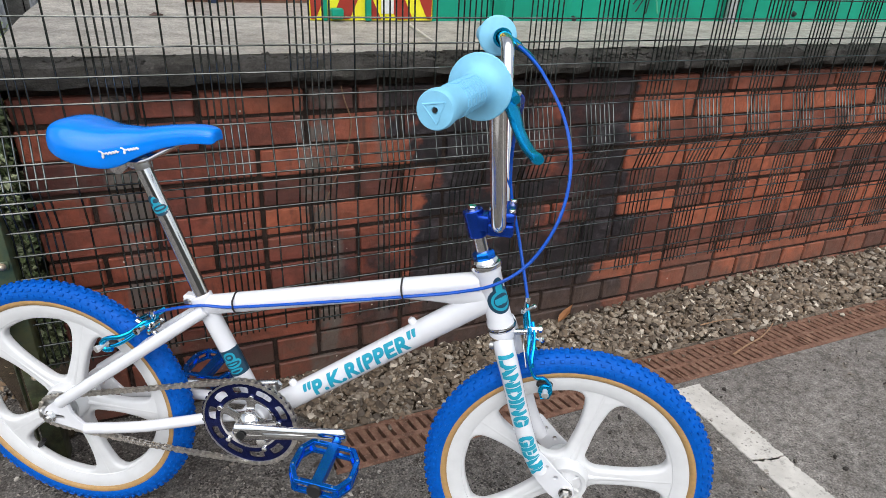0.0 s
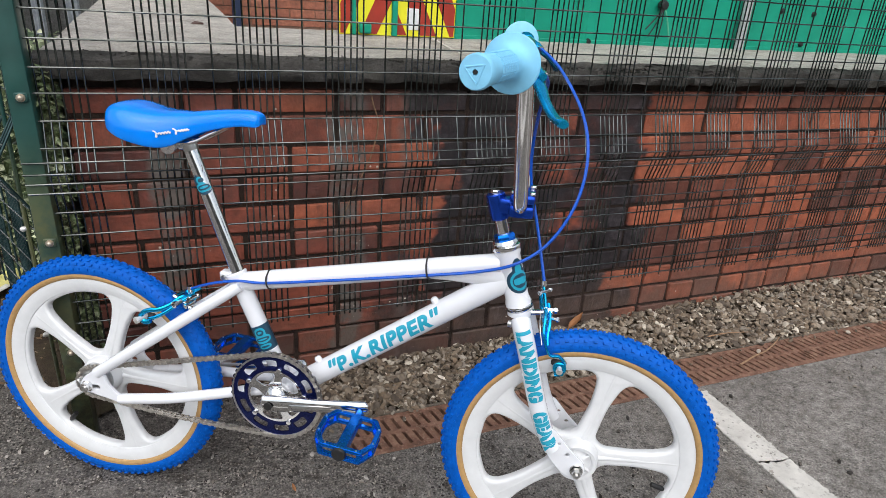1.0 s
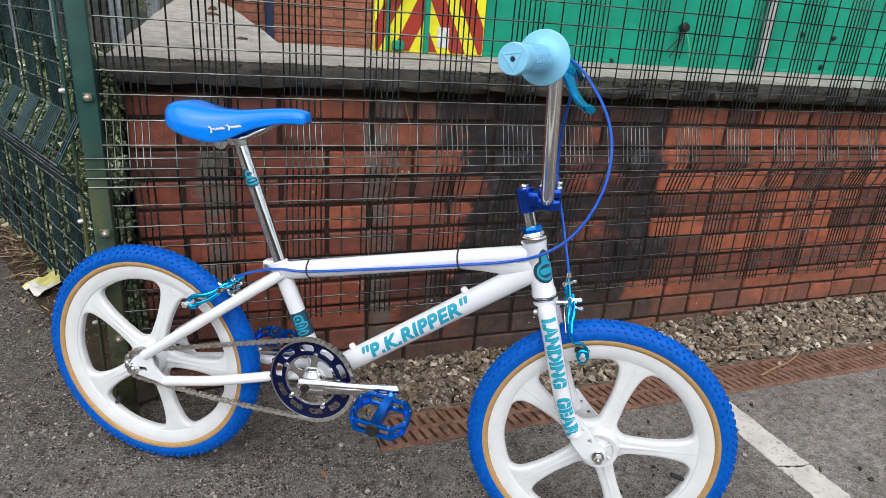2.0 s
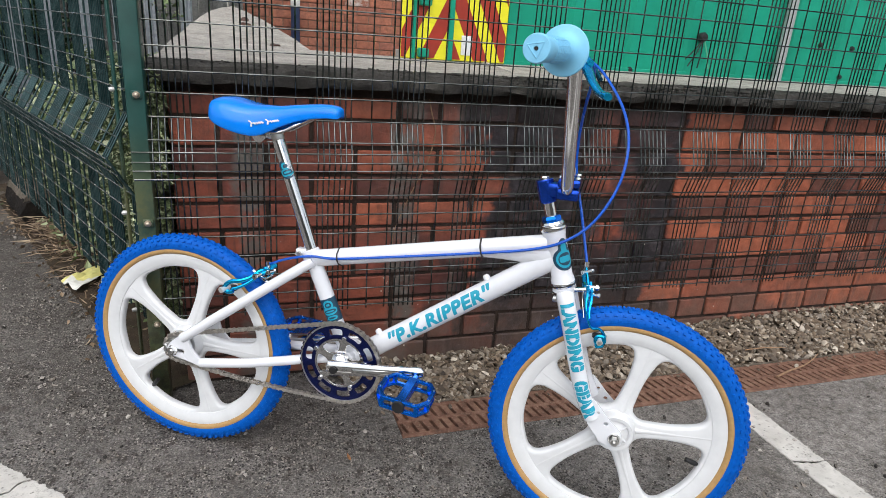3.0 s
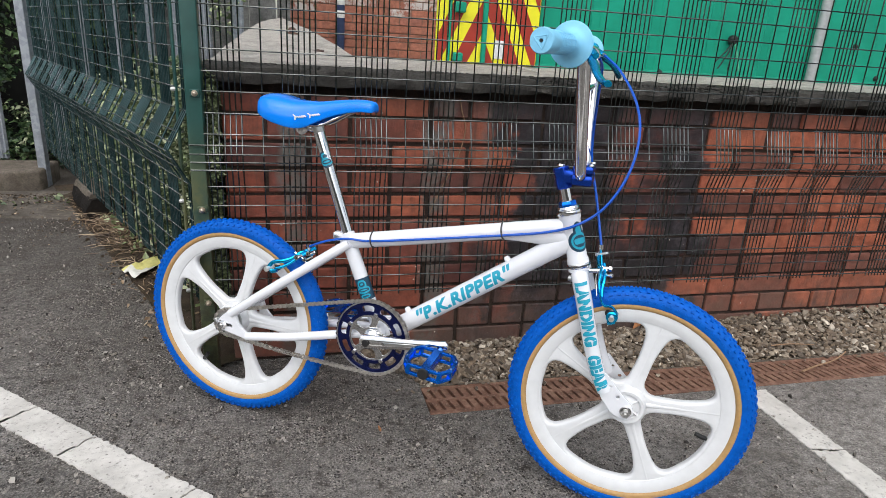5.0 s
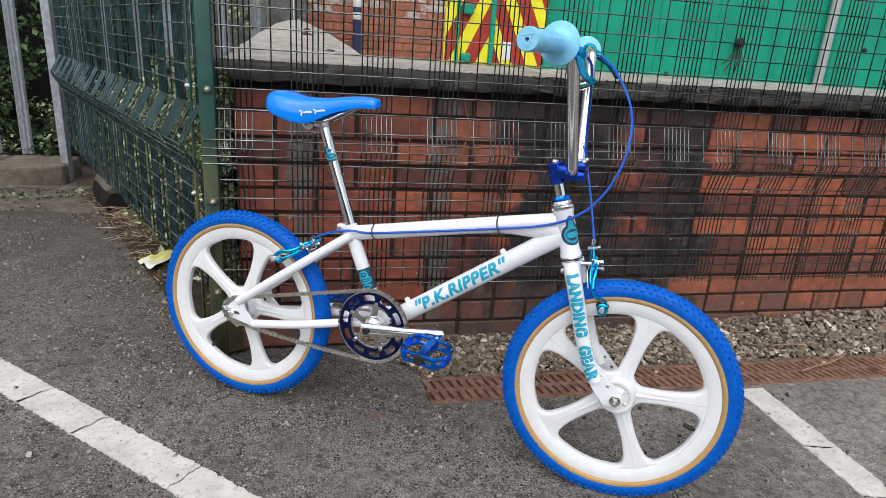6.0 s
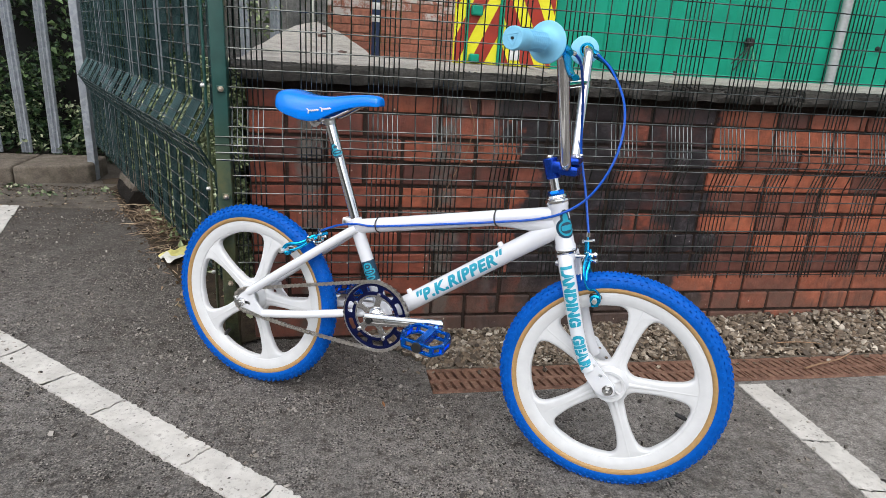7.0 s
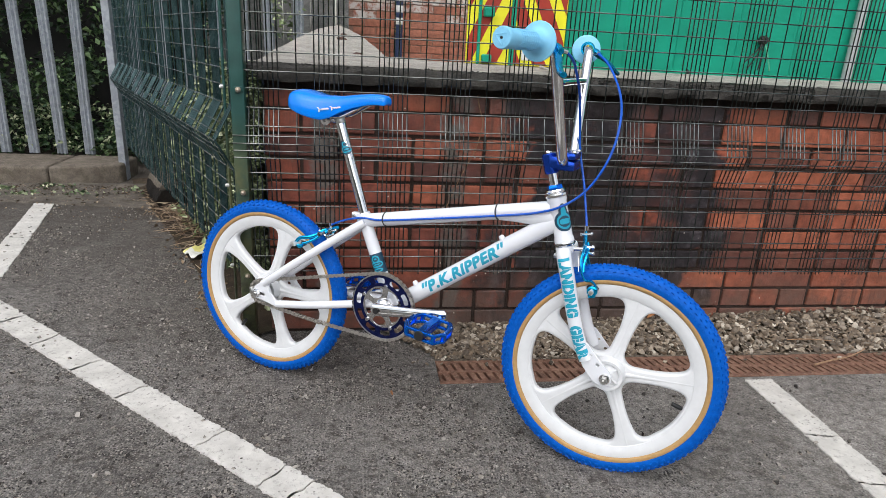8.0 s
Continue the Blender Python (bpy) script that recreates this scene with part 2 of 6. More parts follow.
def leaf_material(name, dark, mid, lite):
    n = Nodes(name)
    base = n.ramp(n.island(), (0.0, dark), (0.55, mid), (1.0, lite))
    n.set(Base_Color=base, Roughness=0.5)
    n.bump(n.noise(180, 3), 0.3, 0.001)
    return n.mat


def galvanised_material():
    n = Nodes("galvanised_steel")
    base = n.ramp(n.cells(55.0, out="Color"), (0.2, (0.27, 0.29, 0.33)), (0.8, (0.36, 0.385, 0.42)))
    base = n.mix(n.ramp(n.noise(7, 8, 0.7), (0.5, 0.0), (0.7, 0.6)), base, (0.16, 0.17, 0.17))
    n.set(Base_Color=base, Metallic=0.35, Roughness=0.6)
    return n.mat


def green_steel_material():
    n = Nodes("green_powder_coat")
    base = n.ramp(n.noise(16, 6), (0.3, (0.010, 0.050, 0.043)), (0.7, (0.018, 0.080, 0.068)))
    algae = n.math("MULTIPLY", n.ramp(n.noise(8, 8, 0.7), (0.32, 0.0), (0.52, 0.95)), n.math("MULTIPLY", n.math("SUBTRACT", 0.72, n.axis("Z")), 5.0, True))
    base = n.mix(algae, base, (0.105, 0.110, 0.048))
    mire = n.math("MULTIPLY", n.ramp(n.noise(21, 8, 0.75), (0.40, 0.0), (0.58, 0.9)), n.math("MULTIPLY", n.math("SUBTRACT", 0.36, n.axis("Z")), 6.0, True))
    base = n.mix(mire, base, (0.022, 0.020, 0.013))
    n.set(Base_Color=base, Roughness=n.ramp(n.noise(30, 4), (0.3, 0.3), (0.7, 0.5)))
    return n.mat


def wire_material(name, rough, metal, lo, hi):
    n = Nodes(name)
    base = n.ramp(n.noise(16, 6), (0.42, lo), (0.66, hi))
    n.set(Base_Color=base, Roughness=rough, Metallic=metal, Specular_IOR_Level=0.5)
    return n.mat


ASPHALT = asphalt_material()
RED = ((0.11, 0.032, 0.026), (0.29, 0.070, 0.041), (0.42, 0.104, 0.055), (0.20, 0.062, 0.047))
BRICK = brick_material("red_engineering_brick", RED, True)
HOUSE_BRICK = brick_material("house_brick", ((0.39, 0.135, 0.08), (0.46, 0.16, 0.095), (0.43, 0.17, 0.11), (0.37, 0.135, 0.095)), False)
MORTAR = concrete_material("dark_mortar", (0.016, 0.013, 0.012), (0.085, 0.056, 0.046), 0.1, 0.5)
CONCRETE = concrete_material("pale_concrete", (0.33, 0.30, 0.27), (0.54, 0.50, 0.455), 0.04, 0.22)
COPING = concrete_material("blackened_concrete", (0.016, 0.015, 0.014), (0.118, 0.110, 0.102), 0.10, 0.72)
KERB = concrete_material("kerb_concrete", (0.115, 0.095, 0.076), (0.22, 0.187, 0.155), 0.25, 0.4)
SOIL = concrete_material("soil", (0.03, 0.022, 0.015), (0.09, 0.065, 0.045), 0.25, 0.3)
LINE = line_paint_material()
GRAVEL = gravel_material()
GRIT = grit_material()
RUST = rust_material()
GALV = galvanised_material()
GREEN_STEEL = green_steel_material()
WIRE = wire_material("weathered_green_wire", 0.12, 0.98, (0.055, 0.066, 0.063), (0.19, 0.21, 0.203))
TEAL_WIRE = wire_material("teal_coated_wire", 0.28, 0.55, (0.012, 0.036, 0.038), (0.046, 0.092, 0.095))
CROSS_WIRE = wire_material("shiny_worn_wire", 0.27, 0.98, (0.047, 0.054, 0.051), (0.145, 0.155, 0.150))
GLINT_WIRE = wire_material("bare_bright_wire", 0.24, 0.85, (0.30, 0.34, 0.34), (0.80, 0.83, 0.83))
IVY = leaf_material("ivy_leaf", (0.02, 0.045, 0.018), (0.14, 0.19, 0.085), (0.52, 0.54, 0.36))
UNDERGROWTH = leaf_material("undergrowth_leaf", (0.03, 0.05, 0.020), (0.20, 0.26, 0.11), (0.56, 0.60, 0.38))
HEDGE = leaf_material("hedge_leaf", (0.008, 0.024, 0.010), (0.028, 0.070, 0.023), (0.17, 0.26, 0.10))
STRAW = leaf_material("dry_straw", (0.05, 0.032, 0.020), (0.20, 0.13, 0.075), (0.46, 0.35, 0.23))
LOCK_ROD = plain("pale_grey_rod", (0.42, 0.43, 0.44), 0.5, 0.3)
CONTAINER = plain("green_painted_steel", (0.008, 0.295, 0.190), 0.5, 0.0, 0.16, 5.0, 0.0, 0.0, 0.25)
YELLOW = plain("yellow_reflective", (0.85, 0.80, 0.03), 0.35, 0.0, 0.06, 20.0)
CHEVRON_RED = plain("red_reflective", (0.36, 0.035, 0.02), 0.4, 0.0, 0.15, 20.0)
PIPE_BLUE = plain("dark_blue_paint", (0.02, 0.035, 0.09), 0.5)
PIPE_WHITE = plain("white_paint_band", (0.7, 0.7, 0.68), 0.5)
FRAME_WHITE = plain("white_gloss_paint", (0.745, 0.758, 0.80), 0.22, 0.0, 0.03, 30.0, 0.6)
WHEEL_WHITE = plain("white_nylon", (0.69, 0.70, 0.715), 0.36, 0.0, 0.04, 40.0)
TYRE_BLUE = plain("blue_rubber", (0.001, 0.094, 0.45), 0.5, 0.0, 0.15, 90.0, 0.0, 0.3, 0.13)
SKINWALL = plain("tan_sidewall", (0.42, 0.255, 0.10), 0.6, 0.0, 0.12, 120.0)
SADDLE_BLUE = plain("blue_plastic", (0.0003, 0.205, 0.82), 0.16, 0.0, 0.05, 25.0, 0.5, 0.0, 0.2)
GRIP_BLUE = plain("pale_blue_rubber", (0.22, 0.56, 0.80), 0.55, 0.0, 0.06, 60.0)
ANO_BLUE = plain("blue_anodised_aluminium", (0.01, 0.06, 0.42), 0.22, 0.75, 0.15, 60.0)
ANO_CYAN = plain("light_blue_anodised_aluminium", (0.007, 0.38, 0.71), 0.14, 0.85, 0.12, 60.0)
ANO_NAVY = plain("navy_anodised_aluminium", (0.008, 0.014, 0.085), 0.2, 0.7, 0.15, 60.0)
PEDAL_BLUE = plain("blue_pedal_aluminium", (0.004, 0.165, 0.74), 0.17, 0.85, 0.15, 60.0)
CHROME = plain("chrome", (0.78, 0.78, 0.78), 0.06, 1.0, 0.04, 20.0)
ZINC = plain("bright_zinc", (0.70, 0.69, 0.67), 0.35, 0.5, 0.1, 80.0)
STEEL = plain("bright_steel", (0.55, 0.55, 0.54), 0.28, 1.0, 0.15, 80.0)
WORN_BOLT = plain("rust_tinged_steel", (0.50, 0.42, 0.33), 0.35, 0.7, 0.3, 120.0)
CHAIN_STEEL = plain("oily_chain_steel", (0.60, 0.57, 0.53), 0.28, 0.95, 0.3, 150.0)
CABLE_BLUE = plain("blue_cable_housing", (0.003, 0.080, 0.48), 0.25, 0.0, 0.05, 60.0, 0.0, 0.0, 0.45)
BLACK = plain("black_plastic", (0.012, 0.012, 0.013), 0.45)
DECAL = plain("turquoise_decal", (0.012, 0.32, 0.46), 0.35, 0.0, 0.05, 30.0)
DECAL_DARK = plain("navy_decal", (0.012, 0.05, 0.09), 0.35)
DECAL_WHITE = plain("white_decal", (0.75, 0.77, 0.78), 0.4)
PAPER = plain("yellow_paper", (0.72, 0.67, 0.24), 0.7)
PAPER_WHITE = plain("white_paper", (0.68, 0.67, 0.62), 0.7)
DEAD_LEAF = plain("dead_leaf", (0.30, 0.13, 0.05), 0.7)
WOOD = plain("dry_twig", (0.28, 0.17, 0.10), 0.8, 0.0, 0.3, 90.0)
PALE_WOOD = plain("bleached_twig", (0.58, 0.55, 0.50), 0.8, 0.0, 0.2, 90.0)
TIMBER = concrete_material("weathered_grey_timber", (0.10, 0.10, 0.10), (0.24, 0.235, 0.23), 0.1, 0.4)
DARK = plain("hedge_shade_black", (0.012, 0.012, 0.011), 0.9)

# ---------------------------------------------------------------- mesh helpers
def finish(bm, mat, smooth=40):
    me = bpy.data.meshes.new("mesh")
    bm.to_mesh(me)
    bm.free()
    return dress(me, mat, smooth)


def dress(me, mat, smooth=40):
    me.materials.clear()
    me.materials.append(mat)
    if smooth:
        me.polygons.foreach_set("use_smooth", [True] * len(me.polygons))
        me.set_sharp_from_angle(angle=radians(smooth))
    return me


def part(name, shape, mat, parent=None, label="", smooth=40, at=None):
    """Links a bmesh or a mesh as one object under a thing or a part."""
    me = shape if isinstance(shape, bpy.types.Mesh) else finish(shape, mat, smooth)
    ob = new(name, me)
    if parent is not None:
        ob.parent = parent
    if at is not None:
        ob.matrix_basis = at
    if label:
        tagged(ob, label)
    return ob


def empty(name, m=None):
    ob = new(name)
    ob.empty_display_size = 0.05
    if m is not None:
        ob.matrix_basis = m
    return ob


def box(lo, hi, bevel=0.0, bm=None, seg=1):
    bm = bm or bmesh.new()
    vs = [bm.verts.new((x, y, z)) for x in (lo[0], hi[0]) for y in (lo[1], hi[1]) for z in (lo[2], hi[2])]
    fs = [bm.faces.new([vs[i] for i in q]) for q in ((0, 1, 3, 2), (4, 6, 7, 5), (0, 4, 5, 1), (2, 3, 7, 6), (0, 2, 6, 4), (1, 5, 7, 3))]
    if bevel:
        edges = {e for f in fs for e in f.edges}
        bmesh.ops.bevel(bm, geom=list(edges), offset=bevel, segments=seg, affect="EDGES", profile=0.5)
    return bm


def curve_points(ctrl, n=8):
    """A smooth line through the control points."""
    p = [Vector(c) for c in ctrl]
    out = []
    for i in range(len(p) - 1):
        a, b, c, d = p[max(i - 1, 0)], p[i], p[i + 1], p[min(i + 2, len(p) - 1)]
        for k in range(n):
            t = k / n
            out.append(0.5 * ((2 * b) + (c - a) * t + (2 * a - 5 * b + 4 * c - d) * t * t + (3 * b - a - 3 * c + d) * t ** 3))
    out.append(p[-1])
    return out


def tube(pts, r, n=12, bm=None, flat=1.0, side=(0, 1, 0), caps=True, loop=False):
    """A round (or, across `side`, flattened) tube along points; r is one radius or one for each point."""
    bm = bm or bmesh.new()
    p = [Vector(q) for q in pts]
    rs = list(r) if isinstance(r, (list, tuple)) else [r] * len(p)
    rings, nrm = [], None
    for i, q in enumerate(p):
        if loop:
            tan = p[(i + 1) % len(p)] - p[i - 1]
        else:
            tan = p[min(i + 1, len(p) - 1)] - p[max(i - 1, 0)]
        tan.normalize()
        if nrm is None:
            ref = Vector(side)
            if abs(ref.dot(tan)) > 0.95:
                ref = Vector((1, 0, 0)) if abs(tan.x) < 0.9 else Vector((0, 0, 1))
            nrm = ref
        nrm = (nrm - tan * nrm.dot(tan)).normalized()
        bi = tan.cross(nrm)
        rings.append([bm.verts.new(q + nrm * (rs[i] * flat * math.cos(a)) + bi * (rs[i] * math.sin(a)))
                      for a in (2 * math.pi * k / n for k in range(n))])
    pairs = list(zip(rings, rings[1:])) + ([(rings[-1], rings[0])] if loop else [])
    for a, b in pairs:
        for k in range(n):
            bm.faces.new((a[k], a[(k + 1) % n], b[(k + 1) % n], b[k]))
    if caps and not loop:
        bm.faces.new(rings[0][::-1])
        bm.faces.new(rings[-1])
    return bm


def lathe(profile, n=48, axis="y", centre=(0, 0, 0), bm=None, closed=False, turn=2 * math.pi):
    """Turns a profile of (radius, along) round an axis through centre."""
    bm = bm or bmesh.new()
    c = Vector(centre)
    rings = []
    for k in range(n):
        a = turn * k / n
        u, v = math.cos(a), math.sin(a)
        rings.append([bm.verts.new(c + (Vector((r * u, h, r * v)) if axis == "y" else Vector((r * u, r * v, h)) if axis == "z" else Vector((h, r * u, r * v)))) for r, h in profile])
    m = len(profile)
    for k in range(n):
        a, b = rings[k], rings[(k + 1) % n]
        for j in range(m if closed else m - 1):
            q = (a[j], a[(j + 1) % m], b[(j + 1) % m], b[j])
            bm.faces.new(q)
    if not closed:
        if profile[0][0] > 1e-6:
            bm.faces.new([r[0] for r in rings])
        if profile[-1][0] > 1e-6:
            bm.faces.new([r[-1] for r in rings][::-1])
    bmesh.ops.remove_doubles(bm, verts=bm.verts, dist=1e-6)
    bmesh.ops.recalc_face_normals(bm, faces=bm.faces)
    return bm


def rod(a, b, r, n=12, bm=None):
    return tube([a, b], r, n, bm)


def fillet(points, radii, n=6):
    """A closed 2D outline with its corners rounded."""
    out = []
    m = len(points)
    for i in range(m):
        p, q, s = (Vector(points[(i + k) % m]) for k in (-1, 0, 1))
        r = radii[i] if isinstance(radii, (list, tuple)) else radii
        if r <= 0:
            out.append(q)
            continue
        a, b = (p - q), (s - q)
        d = min(r, a.length * 0.48, b.length * 0.48)
        u, v = q + a.normalized() * d, q + b.normalized() * d
        for k in range(n + 1):
            t = k / n
            out.append(u * (1 - t) ** 2 + q * 2 * t * (1 - t) + v * t * t)
    return out


def plate(outlines, thick, bevel=0.0, res=1, stand=True):
    """A plate with holes out of closed 2D outlines (the first is the rim); stands in the x-z plane, thick along y."""
    cu = bpy.data.curves.new("outline", "CURVE")
    cu.dimensions, cu.fill_mode = "2D", "BOTH"
    cu.extrude, cu.bevel_depth, cu.bevel_resolution = max(thick / 2 - bevel, 0.0001), bevel, res
    if bevel:
        cu.offset = -bevel
    for line in outlines:
        sp = cu.splines.new("POLY")
        sp.points.add(len(line) - 1)
        for q, v in zip(sp.points, line):
            q.co = (v[0], v[1], 0, 1)
        sp.use_cyclic_u = True
    ob = bpy.data.objects.new("outline", cu)
    me = bpy.data.meshes.new_from_object(ob)
    bpy.data.objects.remove(ob)
    bpy.data.curves.remove(cu)
    if stand:
        me.transform(Matrix.Rotation(radians(90), 4, "X"))
    return me


def lettering(text, size, depth=0.0006, width=1.0, shear=0.0, bold=0.0):
    cu = bpy.data.curves.new("text", "FONT")
    cu.body, cu.size, cu.extrude, cu.shear, cu.offset = text, size, depth, shear, bold
    cu.align_x, cu.align_y, cu.space_character = "CENTER", "CENTER", 1.1
    ob = bpy.data.objects.new("text", cu)
    me = bpy.data.meshes.new_from_object(ob)
    bpy.data.objects.remove(ob)
    bpy.data.curves.remove(cu)
    me.transform(Matrix.Diagonal((width, 1, 1, 1)))
    return me


def frame_of(origin, x_axis, y_axis):
    """The pose with these x and y directions."""
    x = Vector(x_axis).normalized()
    z = x.cross(Vector(y_axis)).normalized()
    y = z.cross(x)
    return Matrix(((x.x, y.x, z.x, origin[0]), (x.y, y.y, z.y, origin[1]), (x.z, y.z, z.z, origin[2]), (0, 0, 0, 1)))


def raw(verts, faces, mat, smooth=0):
    me = bpy.data.meshes.new("mesh")
    me.from_pydata([tuple(map(float, v)) for v in verts], [], faces)
    me.update()
    return dress(me, mat, smooth)


def scatter_solids(places, sizes, rng, mat, squash=(0.45, 0.8), rough=0.28, detail=1):
    """Many pebbles in one mesh: bent and flattened icospheres, each of its own shape."""
    bm = bmesh.new()
    bmesh.ops.create_icosphere(bm, subdivisions=detail, radius=1.0)
    base = np.array([v.co for v in bm.verts])
    tri = np.array([[v.index for v in f.verts] for f in bm.faces])
    bm.free()
    verts, faces = [], []
    for i, (p, s) in enumerate(zip(places, sizes)):
        bend = rng.normal(0, 1, (3, 3))
        wave = np.abs(base @ bend.T).max(axis=1, keepdims=True)
        q = base * (1 + rough * (1.0 - wave)) * (1 + 0.25 * rough * rng.uniform(-1, 1, (len(base), 1)))
        q = q * np.array([1.0, rng.uniform(0.6, 0.95), rng.uniform(*squash)]) * s
        a, b, c = rng.uniform(0, 6.28), rng.normal(0, 0.35), rng.normal(0, 0.35)
        m = np.array(Euler((b, c, a)).to_matrix())
        verts.append(q @ m.T + np.array(p))
        faces.append(tri + i * len(base))
    return raw(np.concatenate(verts), np.concatenate(faces).tolist(), mat, 35)


def leaf_cloud(places, sizes, rng, mat, droop=0.3):
    """Many folded leaves in one mesh."""
    verts, faces = [], []
    base = np.array([(0, 0, 0), (0.32, 0.35, 0.10), (0, 1.0, -0.12), (-0.32, 0.35, 0.10), (0, 0.4, -0.02)])
    quad = [(0, 1, 4), (1, 2, 4), (2, 3, 4), (3, 0, 4)]
    for i, (p, s) in enumerate(zip(places, sizes)):
        m = np.array(Euler((rng.normal(-droop, 0.6), rng.normal(0, 0.6), rng.uniform(0, 6.28))).to_matrix())
        verts.append(base * s @ m.T + np.array(p))
        faces += [tuple(k + 5 * i for k in f) for f in quad]
    return raw(np.concatenate(verts), faces, mat)
# ---------------------------------------------------------------- ground
GRATE_Y = (0.087, 0.222)
BED_X = (0.185, 4.2)
WALL_Y = 0.44


def build_ground():
    xs, ys = (-70, BED_X[0], BED_X[1], 70), (-70, GRATE_Y[0], 0.47, 70)
    bm = bmesh.new()
    grid = [[bm.verts.new((x, y, 0)) for y in ys] for x in xs]
    for i in range(3):
        for j in range(3):
            if not (i == 1 and j == 1):
                bm.faces.new((grid[i][j], grid[i + 1][j], grid[i + 1][j + 1], grid[i][j + 1]))
    # the cut edge of the tarmac round the drain and the gravel bed
    hole = [(BED_X[0], GRATE_Y[0]), (BED_X[1], GRATE_Y[0]), (BED_X[1], 0.47), (BED_X[0], 0.47)]
    for (a, b), (c, d) in zip(hole, hole[1:] + hole[:1]):
        bm.faces.new([bm.verts.new(v) for v in ((a, b, 0), (c, d, 0), (c, d, -0.12), (a, b, -0.12))])
    bm.faces.new([bm.verts.new((x, y, -0.12)) for x, y in hole])
    tagged(part("ground", bm, ASPHALT, smooth=0), "worn grey tarmac of a car park with loose grit", "ground", kind="structure")


build_ground()


def ragged_strip(p, q, width, rng, z=0.004, step=0.004, rough=0.0011, start_skew=0.0, end_skew=0.0, start_jag=None, end_jag=None):
    """A slab of thick line paint between two points, with crumbled edges."""
    p, q = Vector(p), Vector(q)
    d = (q - p)
    length = d.length
    d.normalize()
    s = Vector((-d.y, d.x))
    n = max(2, int(length / step))
    left, right = [], []
    for k in range(n + 1):
        t = k / n * length
        sk0 = start_skew * (1 - k / n) + end_skew * (k / n)
        w = width / 2
        bite = lambda side=0.0: 0.0022 + 0.0045 * noise.noise(Vector((t * 55.0, side, p.x))) + 0.003 * noise.noise(Vector((t * 170.0, side, p.y))) + abs(rng.normal(0, rough)) + (rng.uniform(0, 0.004) if rng.uniform() < 0.08 else 0)
        left.append(p + d * (t + sk0) + s * (w - bite(1.7)))
        right.append(p + d * (t - sk0) - s * (w - bite()))
    bm = bmesh.new()
    m = 9
    def row(k, height):
        out = []
        for j in range(m):
            v = left[k].lerp(right[k], j / (m - 1))
            if k == 0 and start_jag is not None:
                v = v + d * start_jag[j]
            if k == n and end_jag is not None:
                v = v + d * end_jag[j]
            out.append(bm.verts.new((v.x, v.y, height)))
        return out
    top = [row(k, z) for k in range(n + 1)]
    low = [row(k, 0.0005) for k in range(n + 1)]
    for k in range(n):
        for j in range(m - 1):
            bm.faces.new((top[k][j + 1], top[k + 1][j + 1], top[k + 1][j], top[k][j]))
        bm.faces.new((top[k][0], top[k + 1][0], low[k + 1][0], low[k][0]))
        bm.faces.new((top[k + 1][-1], top[k][-1], low[k][-1], low[k + 1][-1]))
    for j in range(m - 1):
        bm.faces.new((top[0][j], low[0][j], low[0][j + 1], top[0][j + 1]))
        bm.faces.new((top[-1][j + 1], low[-1][j + 1], low[-1][j], top[-1][j]))
    return bm


def build_line(p, q, width, cuts, label, seed, skew=0.0):
    """A painted line broken by cracks into slabs; cuts are metres from its start."""
    rng = np.random.default_rng(seed)
    line = tagged(empty("road_marking"), label, "road marking", "bay lines", "structure")
    p, q = Vector(p), Vector(q)
    d = (q - p).normalized()
    stops = [0.0, *cuts, (q - p).length]
    jags = [np.cumsum(rng.normal(0, 0.0035, 9)) for e in stops]
    jags[0] = jags[-1] = np.zeros(9)
    for i, (a, b) in enumerate(zip(stops, stops[1:])):
        sk = [0.0 if e in (0.0, stops[-1]) else skew for e in (a, b)]
        part("paint_slab", ragged_strip(p + d * (a + 0.0022), p + d * (b - 0.0022), width, rng, start_skew=sk[0], end_skew=sk[1], start_jag=jags[i], end_jag=jags[i + 1]), LINE, line, smooth=0)


build_line((-2.14, 1.4085), (0.787, -1.198), 0.097, (0.35, 0.72, 1.06, 1.30, 1.513, 1.772, 2.001, 2.329, 2.543, 2.637, 2.9, 3.1), "cracked off-white parking bay line on tarmac", 3, -0.002)
build_line((1.162, 0.066), (1.128, -1.9), 0.095, (0.28, 0.485, 0.9, 1.3), "worn off-white parking bay line at a drain", 4, 0.01)
build_line((-1.815, 2.33), (-1.445, 0.93), 0.105, (0.5, 0.93), "worn off-white parking bay line meeting a kerb", 5, 0.01)

# loose grit on the tarmac
def build_grit():
    rng = np.random.default_rng(11)
    places, sizes = [], []
    while len(places) < 11000:
        x, y = rng.uniform(-1.7, 2.0), rng.uniform(-0.95, 2.3)
        if y > GRATE_Y[0] and x > 0.1 or (y > 0.4 and x > -0.36):
            continue
        if noise.noise(Vector((x * 3.1, y * 3.1, 3.0))) + 0.5 * noise.noise(Vector((x * 9, y * 9, 1.0))) + rng.uniform(-0.35, 0.35) < -0.02:
            continue
        if x > 0.3 and y < 0.09 and rng.uniform() < 0.6:
            continue
        s = 0.0017 + rng.exponential(0.0017)
        places.append((x, y, s * 0.35)), sizes.append(min(s, 0.0082))
    ob = new("grit", scatter_solids(places, sizes, rng, GRIT, (0.5, 0.9), 0.3, 1))
    tagged(ob, "loose pale and dark grit strewn over the tarmac", "grit", kind="stuff")


build_grit()


